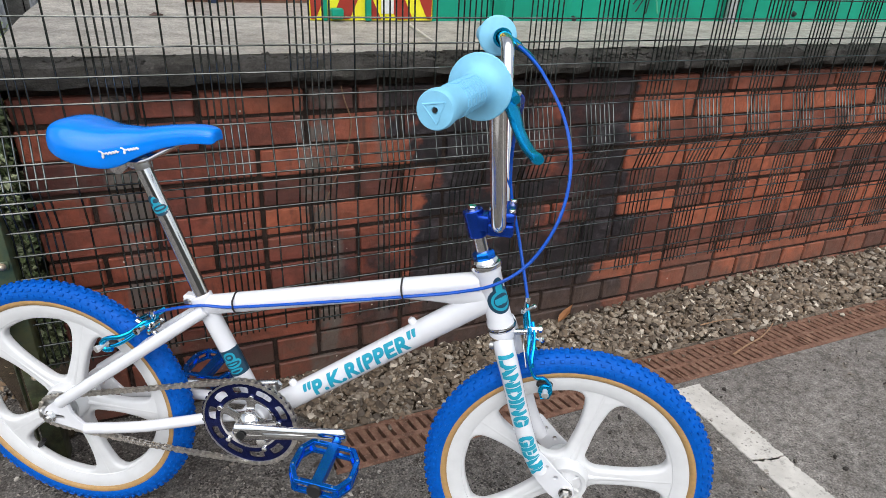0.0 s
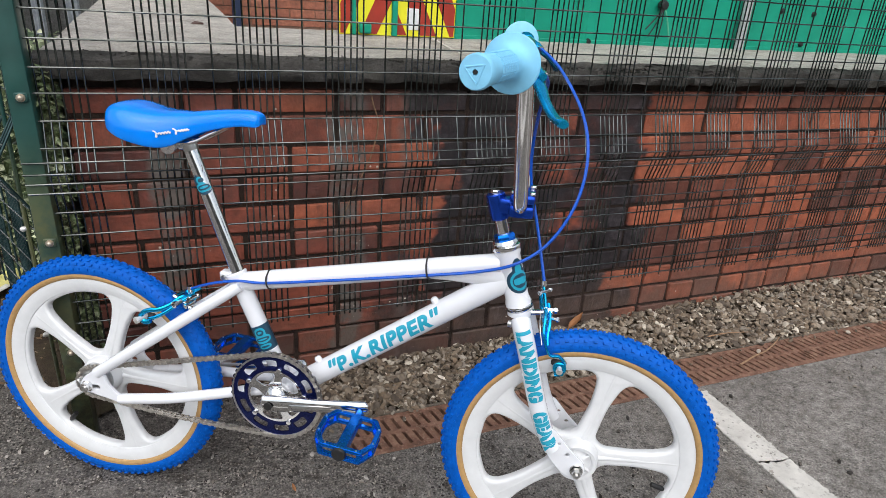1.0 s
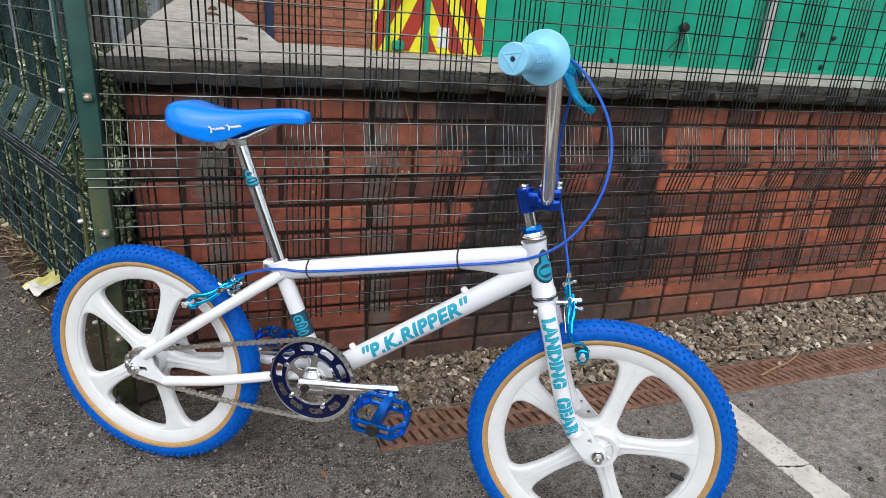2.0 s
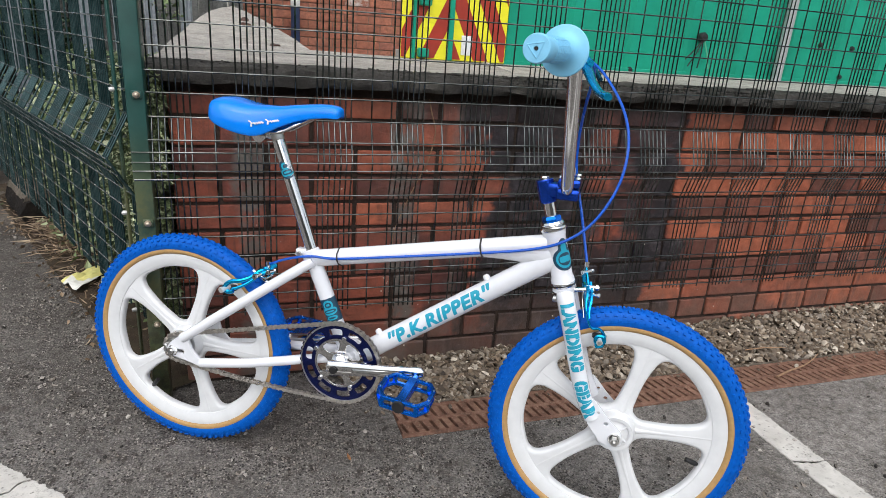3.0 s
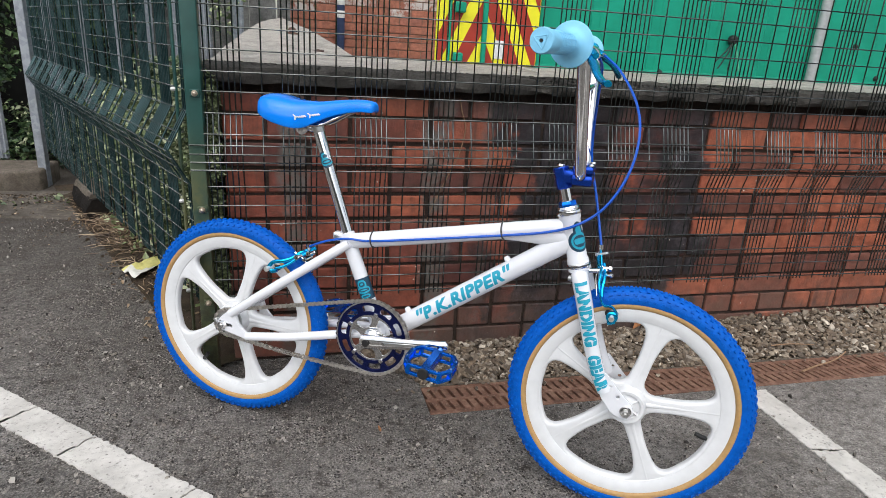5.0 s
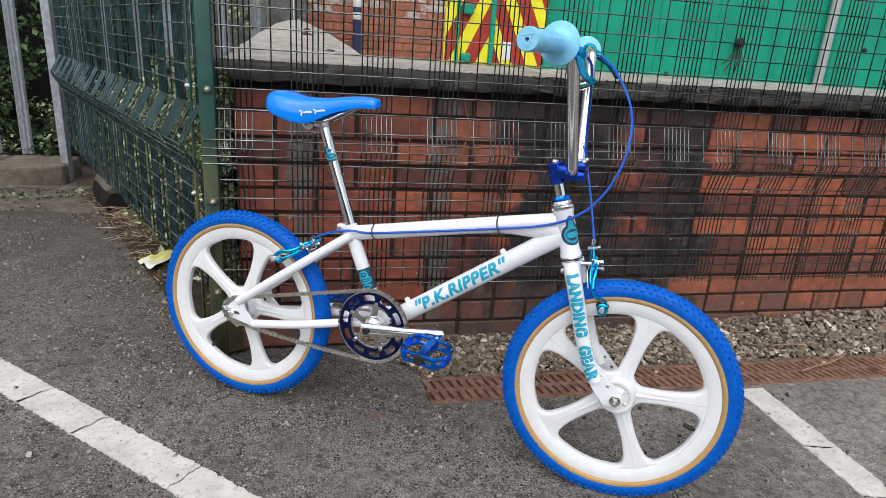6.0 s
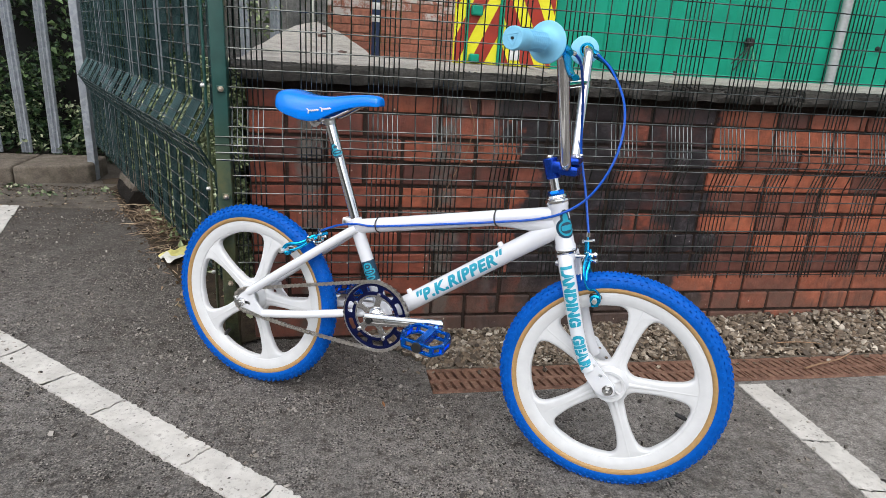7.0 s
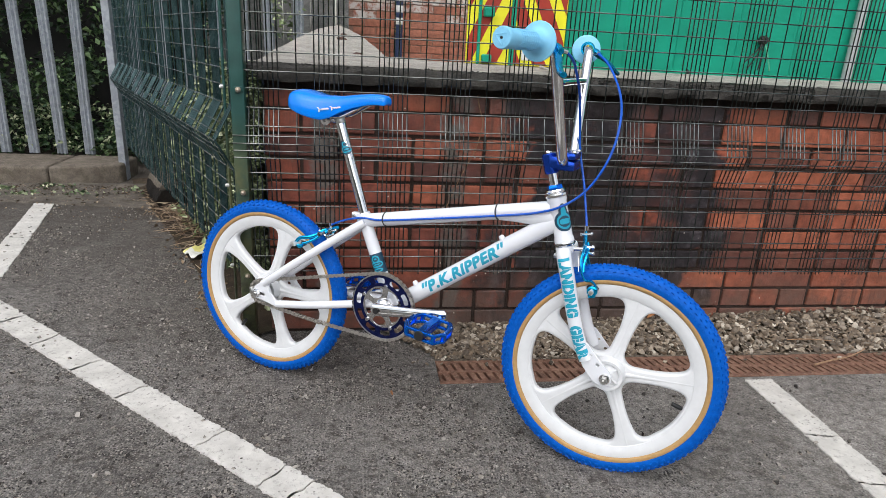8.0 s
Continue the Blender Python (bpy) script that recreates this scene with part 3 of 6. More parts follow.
# ---------------------------------------------------------------- drain and gravel
def build_drain():
    y0, y1 = GRATE_Y
    mid = (y0 + y1) / 2
    bm = box((BED_X[0], y0 - 0.001, -0.075), (4.2, y1 + 0.004, -0.07))
    box((BED_X[0], y1 - 0.001, -0.075), (4.2, y1 + 0.007, 0.004), 0.0, bm)
    channel = part("drain_channel", bm, KERB, smooth=0)
    tagged(channel, "concrete drain channel under rusty gratings", "drain", kind="structure")
    bm = bmesh.new()
    length = 0.5
    rails = ((y0 + 0.001, y0 + 0.017), (mid - 0.007, mid + 0.007), (y1 - 0.016, y1 - 0.001))
    for a, b in rails:
        box((0.001, a, -0.018), (length - 0.001, b, 0.002), 0.0015, bm)
    n, pitch = 19, length / 19
    slant = 0.010
    for row, (a, b) in enumerate(((rails[0][1], rails[1][0]), (rails[1][1], rails[2][0]))):
        for k in range(n + 1):
            x = (k + 0.5 * row) * pitch
            w = 0.0086
            lo, hi = max(x - w, 0.001), min(x + w, length - 0.001)
            if hi <= lo + 0.002:
                continue
            vs = []
            for yy, s in ((a - 0.002, slant / 2), (b + 0.002, -slant / 2)):
                for zz in (-0.018, 0.0012):
                    for xx in (lo, hi):
                        vs.append(bm.verts.new((min(max(xx + s, 0.001), length - 0.001), yy, zz)))
            for q in ((2, 3, 7, 6), (0, 4, 5, 1), (0, 2, 6, 4), (1, 5, 7, 3)):
                bm.faces.new([vs[i] for i in q])
    me = finish(bm, RUST, 30)
    for k in range(8):
        ob = new("drain_grate", me)
        ob.matrix_basis = pose(BED_X[0] + k * length, 0, 0.0015 * (k % 2))
        tagged(ob, "rust-brown slotted iron drain grating set in tarmac", "drain grating", "row of drain gratings")


build_drain()


def bed_height(x, y):
    """The gravel heaps up towards the wall and to the far end."""
    t = min(max((y - 0.222) / 0.22, 0), 1)
    return 0.004 + t * (0.018 + 0.045 * min(max((x - 0.5) / 1.2, 0), 1))


def build_gravel():
    rng = np.random.default_rng(21)
    bm = bmesh.new()
    cols = [(0.0 + 0.1 * i) for i in range(43)]
    rows = [[bm.verts.new((x, y, bed_height(x, y) - 0.012)) for y in (0.224, 0.30, 0.38, 0.46)] for x in cols if x >= 0.18]
    for a, b in zip(rows, rows[1:]):
        for j in range(3):
            bm.faces.new((a[j], b[j], b[j + 1], a[j + 1]))
    tagged(part("gravel_bed", bm, SOIL, smooth=0), "dark soil under the gravel strip", "soil", kind="structure")
    places, sizes = [], []
    for k in range(8600):
        x = 0.03 + rng.uniform(0, 1) ** 1.25 * 3.1
        y = rng.uniform(0.226, 0.446)
        if x < 0.19 and y < 0.25 + (0.19 - x) * 1.1:
            continue
        s = rng.uniform(0.005, 0.0130) * (1.0 if rng.uniform() > 0.12 else 1.4)
        places.append((x, y, bed_height(x, y) + rng.uniform(-0.008, 0.006))), sizes.append(s)
    for k in range(70):
        x, y = rng.uniform(0.05, 2.4), 0.222 - abs(rng.normal(0, 0.02))
        places.append((x, y, 0.008)), sizes.append(rng.uniform(0.004, 0.009))
    tagged(new("gravel", scatter_solids(places, sizes, rng, GRAVEL, (0.38, 0.75), 0.42, 2)), "strip of mixed grey and buff gravel along the wall", "gravel", kind="stuff")


build_gravel()

# ---------------------------------------------------------------- brick wall, coping and raised yard
WALL_X = (-0.332, 3.4)
COURSE = 0.0720
COURSE_Z = 0.0066
COURSES = 11


def build_wall():
    z1 = 0.808
    core = box((WALL_X[0] + 0.004, WALL_Y + 0.008, -0.1), (WALL_X[1], WALL_Y + 0.22, 0.774))
    box((WALL_X[0] + 0.004, WALL_Y + 0.026, 0.774), (WALL_X[1], WALL_Y + 0.22, z1), 0.0, core)
    wall = part("wall_north", core, MORTAR, smooth=0)
    tagged(wall, "low red brick retaining wall with a sooty black stretch", "brick wall", kind="structure")
    tall = COURSE - 0.0098

    def brick_mesh(length, seed, tall=tall):
        rng = np.random.default_rng(seed)
        bm = box((0, 0, 0), (length, 0.1, tall), 0.003, None, 1)
        for v in bm.verts:
            v.co += Vector(rng.normal(0, 0.0008, 3))
        return finish(bm, BRICK, 30)

    stretcher = [brick_mesh(0.2135, s) for s in range(3)]
    header = [brick_mesh(0.1015, s + 10) for s in range(3)]
    cut = {me: brick_mesh(size, 30 + k, 0.0485) for k, (me, size) in enumerate([(m, 0.2135) for m in stretcher] + [(m, 0.1015) for m in header])}
    rng = np.random.default_rng(5)
    for c in range(COURSES):
        heads = c == 1
        x = WALL_X[0] + 0.002
        k = 0
        first = 0.103 if (c % 2 and not heads) else None
        while x < WALL_X[1] - 0.22:
            if heads or (k == 0 and first) or rng.uniform() < 0.2:
                me, adv = header[k % 3], 0.1125
            else:
                me, adv = stretcher[(k + c) % 3], 0.225
            if c == COURSES - 1:
                me = cut[me]
            m = pose(x, WALL_Y + rng.normal(0, 0.0012), COURSE_Z + c * COURSE + 0.0042 + rng.normal(0, 0.0006), rng.normal(0, 0.25), 0, rng.normal(0, 0.12))
            part("brick", me, BRICK, wall, at=m)
            x += adv
            k += 1


def rough_bar(x0, x1, section, seed, amp, mat, step=0.02):
    """A bar along x of a closed (y, z) section, its skin broken and uneven."""
    rng = np.random.default_rng(seed)
    bm = bmesh.new()
    n = max(2, int((x1 - x0) / step))
    rings = []
    for k in range(n + 1):
        x = x0 + (x1 - x0) * k / n
        ring = []
        for j, (y, z) in enumerate(section):
            e = noise.noise(Vector((x * 9, j * 3.1, seed))) * amp + rng.normal(0, amp * 0.35)
            f = noise.noise(Vector((x * 14, j * 5.3, seed + 7))) * amp
            ring.append(bm.verts.new((x, y + e, z + f)))
        rings.append(ring)
    m = len(section)
    for a, b in zip(rings, rings[1:]):
        for j in range(m):
            bm.faces.new((a[j], b[j], b[(j + 1) % m], a[(j + 1) % m]))
    bm.faces.new(rings[0])
    bm.faces.new(rings[-1][::-1])
    bmesh.ops.recalc_face_normals(bm, faces=bm.faces)
    return bm


def build_coping():
    z0, z1 = 0.806, 0.8525
    for k, (a, b) in enumerate(((-0.365, 0.508), (0.512, 1.378), (1.382, 2.25), (2.254, 3.4))):
        drop = 0.010 if k == 1 else 0.0
        top = z1 - drop
        sec = [(0.390, z0), (0.384, z0 + 0.010), (0.385, (z0 + top) / 2), (0.388, top - 0.008), (0.399, top - 0.002), (0.425, top + drop * 0.5), (0.452, z1 + 0.0005), (0.452, z0)]
        ob = part("coping_stone", rough_bar(a, b, sec, 30 + k, 0.010 if k == 1 else 0.006, COPING, 0.012), COPING, smooth=50)
        tagged(ob, "rough black-stained concrete coping stone on a brick wall", "coping stone", "coping along the wall")


def build_yard():
    """The raised concrete yard behind the coping, with a ramp climbing away at its end."""
    bm = bmesh.new()
    nx, ny = 70, 10
    grid = []
    for i in range(nx + 1):
        x = -0.36 + 4.4 * i / nx
        grid.append([bm.verts.new((x, 0.453 + 0.65 * j / ny, 0.8535 + 0.004 * noise.noise(Vector((x * 5, j * 0.7, 1))) + 0.012 * j / ny)) for j in range(ny + 1)])
    for i in range(nx):
        for j in range(ny):
            bm.faces.new((grid[i][j], grid[i + 1][j], grid[i + 1][j + 1], grid[i][j + 1]))
    bm.faces.new([bm.verts.new(v) for v in ((-0.36, 1.103, 0.3), (4.04, 1.103, 0.3), (4.04, 1.103, 0.86), (-0.36, 1.103, 0.86))][::-1])
    tagged(part("yard_slab", bm, CONCRETE, smooth=30), "pale weathered concrete slab behind a wall coping", "concrete slab", kind="structure")
    bm = box((0.05, 1.11, 0.3), (6.0, 5.2, 0.60))
    box((0.70, 1.105, 0.6), (4.34, 2.52, 0.851), 0.0, bm)
    tagged(part("yard_floor", bm, CONCRETE, smooth=0), "lower concrete yard floor behind the slab", "concrete floor", kind="structure")
    bm = bmesh.new()
    n = 26
    rows = []
    for i in range(n + 1):
        t = i / n
        y = 0.46 + 3.04 * t
        rise = 0.8515 + 0.185 * t ** 1.05
        xl = -0.362 + 0.04 * t + 0.14 * t ** 5
        xr = 0.075 - 0.18 * t - 0.10 * t ** 4
        row = []
        for j in range(9):
            s = j / 8
            z = rise - 0.02 * max(0, s - 0.7) * t + 0.008 * noise.noise(Vector((s * 4, t * 9, 2)))
            row.append(bm.verts.new((xl + (xr - xl) * s, y, z)))
        row.append(bm.verts.new((xr + 0.01, y, 0.2)))
        row.insert(0, bm.verts.new((xl - 0.01, y, 0.2)))
        rows.append(row)
    for a, b in zip(rows, rows[1:]):
        for j in range(len(a) - 1):
            bm.faces.new((a[j], a[j + 1], b[j + 1], b[j]))
    bm.faces.new(rows[-1])
    tagged(part("yard_ramp", bm, CONCRETE, smooth=40), "pale rough concrete ramp climbing behind the wall", "concrete ramp", kind="structure")


def build_crumbs():
    """Broken mortar and moss along the front edge of the coping."""
    rng = np.random.default_rng(91)
    places, sizes = [], []
    for k in range(2600):
        x = rng.uniform(-0.36, 3.2)
        y = 0.392 + abs(rng.normal(0, 0.028))
        if noise.noise(Vector((x * 4, y * 9, 6))) + rng.uniform(-0.3, 0.3) < -0.12:
            continue
        low = 0.006 if 0.51 < x < 1.38 and y < 0.43 else 0.0
        places.append((x, y, 0.8515 - low + (0.0 if y > 0.40 else -0.006))), sizes.append(rng.uniform(0.002, 0.0075))
    tagged(new("mortar_crumbs", scatter_solids(places, sizes, rng, COPING, (0.5, 0.9), 0.3, 1)), "black mossy mortar crumbs along the coping edge", "mortar crumbs", kind="stuff")


build_coping()
build_crumbs()
build_yard()

# ---------------------------------------------------------------- welded mesh fences
FOLD = ((2.2, 0.0), (0.735, 0.0), (0.638, 0.031), (0.541, 0.0), (0.235, 0.0))
BAR_Z = (1.58, 1.53, 1.48, 1.43, 1.38, 1.33, 1.28, 1.23, 1.18, 1.13, 1.084, 1.034, 0.984, 0.936, 0.885, 0.834, 0.787, 0.735, 0.686, 0.660, 0.639, 0.618, 0.597, 0.552, 0.502, 0.453, 0.402, 0.350, 0.298, 0.250)


def fold_depth(z, deep=1.0):
    for (a, p), (b, q) in zip(FOLD, FOLD[1:]):
        if b <= z <= a:
            return deep * (p + (q - p) * (a - z) / (a - b))
    return 0.0


def build_mesh_fence(start, end, height, drop, label, phase, posts, behind=False):
    """A folded welded-mesh panel between two points; its fold stands out to the right of the way from end to start."""
    s, e = Vector((*start, 0)), Vector((*end, 0))
    d = e - s
    length = d.length
    d.normalize()
    fence = tagged(empty("mesh_fence", frame_of(s, d, Vector((-d.y, d.x, 0)))), label, "mesh fence", "mesh fence panels")
    deep = 1.75 if behind else 1.0
    prof = [(0, -q * deep, z) for z, q in FOLD if z < height and z > drop + 0.05]
    corners = [Vector(v) for v in ((0, 0, height), *prof, (0, 0, drop))]
    pts = corners[:1]
    for a, b, c in zip(corners, corners[1:], corners[2:]):
        pts += [b + (a - b).normalized() * 0.005, b, b + (c - b).normalized() * 0.005]
    pts.append(corners[-1])
    upright = finish(tube(pts, 0.0025 if behind else 0.0019, 6, side=(1, 0, 0)), TEAL_WIRE if behind else WIRE, 60)
    k = -2
    while True:
        base = phase + 0.18 * k
        if base > length:
            break
        for off in [0.0135 * i for i in range(7)] + [0.131]:
            if 0.0 < base + off < length:
                part("wire", upright, WIRE, fence, at=pose(base + off, 0, 0))
        k += 1
    cross = finish(rod((0.0, 0, 0), (length, 0, 0), 0.0016 if behind else 0.0019, 6), GLINT_WIRE if behind else CROSS_WIRE, 60)
    for z in BAR_Z:
        if drop + 0.008 < z < height:
            part("cross_wire", cross, CROSS_WIRE, fence, at=pose(0, -fold_depth(z, deep) - 0.0045, z))
    for x, y0, tall in posts:
        post = part("post", box((x - 0.0190, y0, -0.05), (x + 0.0190, y0 + 0.05, tall), 0.004, None, 2), GREEN_STEEL, fence, "green box-section steel fence post")
        for z in (0.243, 0.497, 0.783, 1.05, 1.32):
            if z < tall:
                part("clamp", box((x - 0.007, y0 - 0.006, z - 0.009), (x + 0.015, y0, z + 0.009), 0.002), GREEN_STEEL, post)
                part("bolt", lathe([(0.0, -0.016), (0.0035, -0.015), (0.006, -0.012), (0.006, -0.009), (0.0075, -0.009), (0.0075, -0.006)], 12, "y", (x + 0.004, y0, z)), WORN_BOLT, post, "rust-tinged steel bolt head")
    if behind:
        bar = part("edge_bar", box((length - 0.050, -0.013, -0.02), (length - 0.036, -0.007, height), 0.0015), GREEN_STEEL, fence, "green flat steel edge bar")
        for z in (0.243, 0.497, 0.783, 1.05):
            part("bolt", lathe([(0.0, -0.024), (0.0035, -0.023), (0.0055, -0.020), (0.0055, -0.013)], 10, "y", (length - 0.043, 0, z)), ZINC, bar, "bright bolt head")
    return fence


build_mesh_fence((-0.398, 0.352), (2.9, 0.352), 1.6, 0.238, "dark green welded mesh fence with a folded ridge", 0.403, [(0.017, -0.0225, 1.6)])
build_mesh_fence((-1.52, 2.72), (-0.405, 0.385), 1.6, 0.225, "dark green welded mesh fence leading away to a hedge", 0.04, [], True)

# ---------------------------------------------------------------- palisade, kerb and hedge
def build_palisade():
    """Grey steel palisade: W-section pales on two rails."""
    fence = tagged(empty("palisade_fence", pose(-3.705, 3.04, 0.0)), "grey galvanised steel palisade fence behind a kerb", "palisade fence")
    w = 0.034
    sec = [(-w, 0.0), (-w * 0.72, -0.012), (-w * 0.30, -0.003), (0, -0.014), (w * 0.30, -0.003), (w * 0.72, -0.012), (w, 0.0)]
    bm = bmesh.new()
    rows = []
    for z, k in ((0.10, 1.0), (1.75, 1.0), (1.86, 0.12)):
        rows.append([bm.verts.new((x * k, y, z)) for x, y in sec] + [bm.verts.new((x * k, y + 0.004, z)) for x, y in sec[::-1]])
    m = len(rows[0])
    for a, b in zip(rows, rows[1:]):
        for j in range(m):
            bm.faces.new((a[j], a[(j + 1) % m], b[(j + 1) % m], b[j]))
    bm.faces.new(rows[-1])
    bmesh.ops.recalc_face_normals(bm, faces=bm.faces)
    pale = finish(bm, GALV, 25)
    for k in [j for j in range(18) if j != 10]:
        part("pale", pale, GALV, fence, at=pose(0.247 + 0.176 * k, 0, 0, 0, 0.6 * math.sin(k * 2.3), 0))
    for z in (1.62,):
        part("rail", box((0, 0.006, z - 0.022), (3.35, 0.012, z + 0.022), 0.001), GALV, fence)
    part("post", box((2.135, -0.35, 0.0), (2.18, -0.29, 1.9), 0.003), GALV, fence, "grey steel post at the end of the mesh")


def build_kerb():
    kerb = tagged(empty("kerb"), "weathered buff concrete kerb edging the car park", "kerb", kind="structure")
    y, h = 2.50, 0.115
    stones = ((-3.72, -2.82), (-2.815, -1.915), (-1.91, -1.53))
    for k, (a, b) in enumerate(stones):
        bm = box((a, y, -0.05), (b, y + 0.42, h), 0.018, None, 3)
        if k == 2:
            for v in bm.verts:
                t = max(0.0, (v.co.x - (b - 0.22)) / 0.22)
                if v.co.y < y + 0.2:
                    v.co.y += 0.13 * t * t
        part("kerb_stone", bm, KERB, kerb, smooth=40)


def build_hedges():
    rng = np.random.default_rng(77)

    def fill(count, lo, hi, size, mat, name, label, lumps=7.0, cut=-0.12, clear=0.075):
        places, sizes = [], []
        while len(places) < count:
            p = [rng.uniform(a, b) for a, b in zip(lo, hi)]
            if noise.noise(Vector(p) * lumps) < cut or (p[0] + 0.405) * 0.902 + (p[1] - 0.385) * 0.431 < clear and p[1] < 2.9:
                continue
            places.append(p), sizes.append(rng.uniform(*size))
        tagged(new(name, leaf_cloud(places, sizes, rng, mat)), label, name, kind="stuff")

    fill(15000, (-3.9, 3.12, 0.02), (-0.9, 3.75, 2.0), (0.026, 0.062), HEDGE, "hedge", "dense dark green leafy hedge behind palisade", 2.7, 0.10)
    fill(2000, (-3.9, 3.0, 0.10), (-1.3, 3.3, 0.42), (0.02, 0.042), IVY, "undergrowth", "pale weeds and dead stalks along the palisade foot", 5.0, 0.05)
    fill(7000, (-0.46, 0.368, 0.22), (-0.338, 0.47, 0.84), (0.009, 0.021), UNDERGROWTH, "ivy", "variegated ivy climbing beside the brick wall end", 16.0, -0.25, 0.004)
    fill(6000, (-0.85, 0.43, 0.16), (-0.338, 1.25, 0.83), (0.016, 0.036), IVY, "ivy", "pale green ivy and bramble beside the brick wall", 11.0)
    fill(6500, (-1.25, 0.55, 0.0), (-0.36, 2.9, 0.66), (0.02, 0.05), UNDERGROWTH, "undergrowth", "tangled pale undergrowth behind the mesh fence", 6.0, 0.0)
    # straw and dead leaves along the foot of the mesh
    bm = bmesh.new()
    for k in range(620):
        t = rng.normal(0.56, 0.09) if k % 3 else rng.uniform(0.25, 0.8)
        x, y = -0.405 - 1.115 * t, 0.385 + 2.335 * t
        off = rng.normal(-0.09, 0.042)
        x, y = x - 0.9 * off, y - 0.43 * off
        a = rng.uniform(0, 6.28) if k % 2 else rng.normal(2.0, 0.5)
        l = rng.uniform(0.03, 0.13)
        z = rng.uniform(0.003, 0.045 if 0.42 < t < 0.68 else 0.02)
        p = Vector((x, y, z))
        q = p + Vector((math.cos(a) * l, math.sin(a) * l, rng.normal(0, 0.008)))
        q.z = max(q.z, 0.002)
        mid = (p + q) / 2 + Vector((rng.normal(0, 0.006), rng.normal(0, 0.006), 0.004))
        tube([p, mid, q], [0.0012, 0.0022, 0.0009], 4, bm)
    tagged(part("straw", bm, STRAW, smooth=0), "dry straw and twigs heaped along the fence foot", "straw", kind="stuff")
    places, sizes = [], []
    for k in range(500):
        t = rng.uniform(0.05, 0.85)
        off = rng.normal(-0.05, 0.05)
        places.append((-0.405 - 1.115 * t - 0.9 * off, 0.385 + 2.335 * t - 0.43 * off, rng.uniform(0.004, 0.02)))
        sizes.append(rng.uniform(0.012, 0.035))
    tagged(new("dead_leaves", leaf_cloud(places, sizes, rng, STRAW, 1.2)), "brown dead leaves lying along the fence foot", "dead leaves", kind="stuff")
    bm = bmesh.new()
    rows = []
    for k in range(60):
        t = k / 59 * 0.98
        x, y = -0.405 - 1.115 * t, 0.385 + 2.335 * t
        out = -0.01 + 0.03 * noise.noise(Vector((t * 30, 0, 5))) + rng.normal(0, 0.006)
        rows.append([bm.verts.new((x - 0.9 * o, y - 0.43 * o, z)) for o, z in ((out, 0.001), (out - 0.05, 0.007), (0.0, 0.012), (-0.35, 0.02))])
    for a, b in zip(rows, rows[1:]):
        for j in range(3):
            bm.faces.new((a[j], b[j], b[j + 1], a[j + 1]))
    bmesh.ops.recalc_face_normals(bm, faces=bm.faces)
    tagged(part("soil_strip", bm, SOIL, smooth=30), "dark soil and leaf mould along the fence foot", "soil", kind="structure")
    # leaf litter, moss and crumbs in the muddy corner by the kerb
    places, sizes = [], []
    while len(places) < 520:
        x, y = rng.uniform(-2.5, -1.05), rng.uniform(1.55, 2.47)
        line = -0.405 - 1.115 * (y - 0.385) / 2.335
        if x > line - 0.03 or rng.uniform() > 0.15 + 0.85 * ((y - 1.5) / 0.95) ** 2:
            continue
        places.append((x, y, 0.014 if y > 2.0 else 0.004)), sizes.append(rng.uniform(0.006, 0.02))
    tagged(new("leaf_litter", leaf_cloud(places, sizes, rng, STRAW, 1.4)), "brown leaf litter scattered in the muddy kerb corner", "leaf litter", kind="stuff")
    places, sizes = [], []
    while len(places) < 420:
        x, y = rng.uniform(-2.5, -1.15), 2.48 - abs(rng.normal(0, 0.16))
        places.append((x, y, 0.012)), sizes.append(rng.uniform(0.003, 0.011))
    tagged(new("mud_crumbs", scatter_solids(places, sizes, rng, SOIL, (0.3, 0.6), 0.3, 1)), "dark mud crumbs and moss in the kerb gutter", "mud crumbs", kind="stuff")
    # the tarmac ends short of the kerb in an older, rougher strip
    bm = bmesh.new()
    rows = []
    for k in range(150):
        x = -4.0 + 2.86 * k / 149
        edge = 2.03 - 0.11 * (x + 1.55) + 0.014 * noise.noise(Vector((x * 9, 0, 3))) + rng.normal(0, 0.003)
        rows.append([bm.verts.new((x, edge + (2.53 - edge) * f, z + (0.004 * noise.noise(Vector((x * 14, f * 6, 8))) if f else 0.0))) for f, z in ((0.0, -0.002), (0.015, 0.010), (0.2, 0.012), (0.4, 0.010), (0.6, 0.012), (0.8, 0.011), (1.0, 0.014))])
    for a, b in zip(rows, rows[1:]):
        for j in range(6):
            bm.faces.new((a[j], b[j], b[j + 1], a[j + 1]))
    bmesh.ops.recalc_face_normals(bm, faces=bm.faces)
    worn = concrete_material("old_gutter", (0.060, 0.052, 0.044), (0.19, 0.165, 0.14), 0.10, 0.4)
    tagged(part("gutter", bm, worn, smooth=30), "worn grey gutter strip between tarmac and kerb", "gutter", kind="structure")
    # weeds at the kerb
    places, sizes = [], []
    for cx, cy, n in ((-2.1, 2.36, 50), (-1.85, 2.42, 40), (-1.66, 2.26, 44), (-1.42, 2.34, 24), (-2.3, 2.40, 50), (-1.95, 2.22, 30)):
        for k in range(n):
            places.append((cx + rng.normal(0, 0.05), cy + rng.normal(0, 0.03), rng.uniform(0.003, 0.03))), sizes.append(rng.uniform(0.02, 0.045))
    tagged(new("weeds", leaf_cloud(places, sizes, rng, IVY, 1.0)), "small pale green weeds in the kerb gutter", "weeds", kind="stuff")
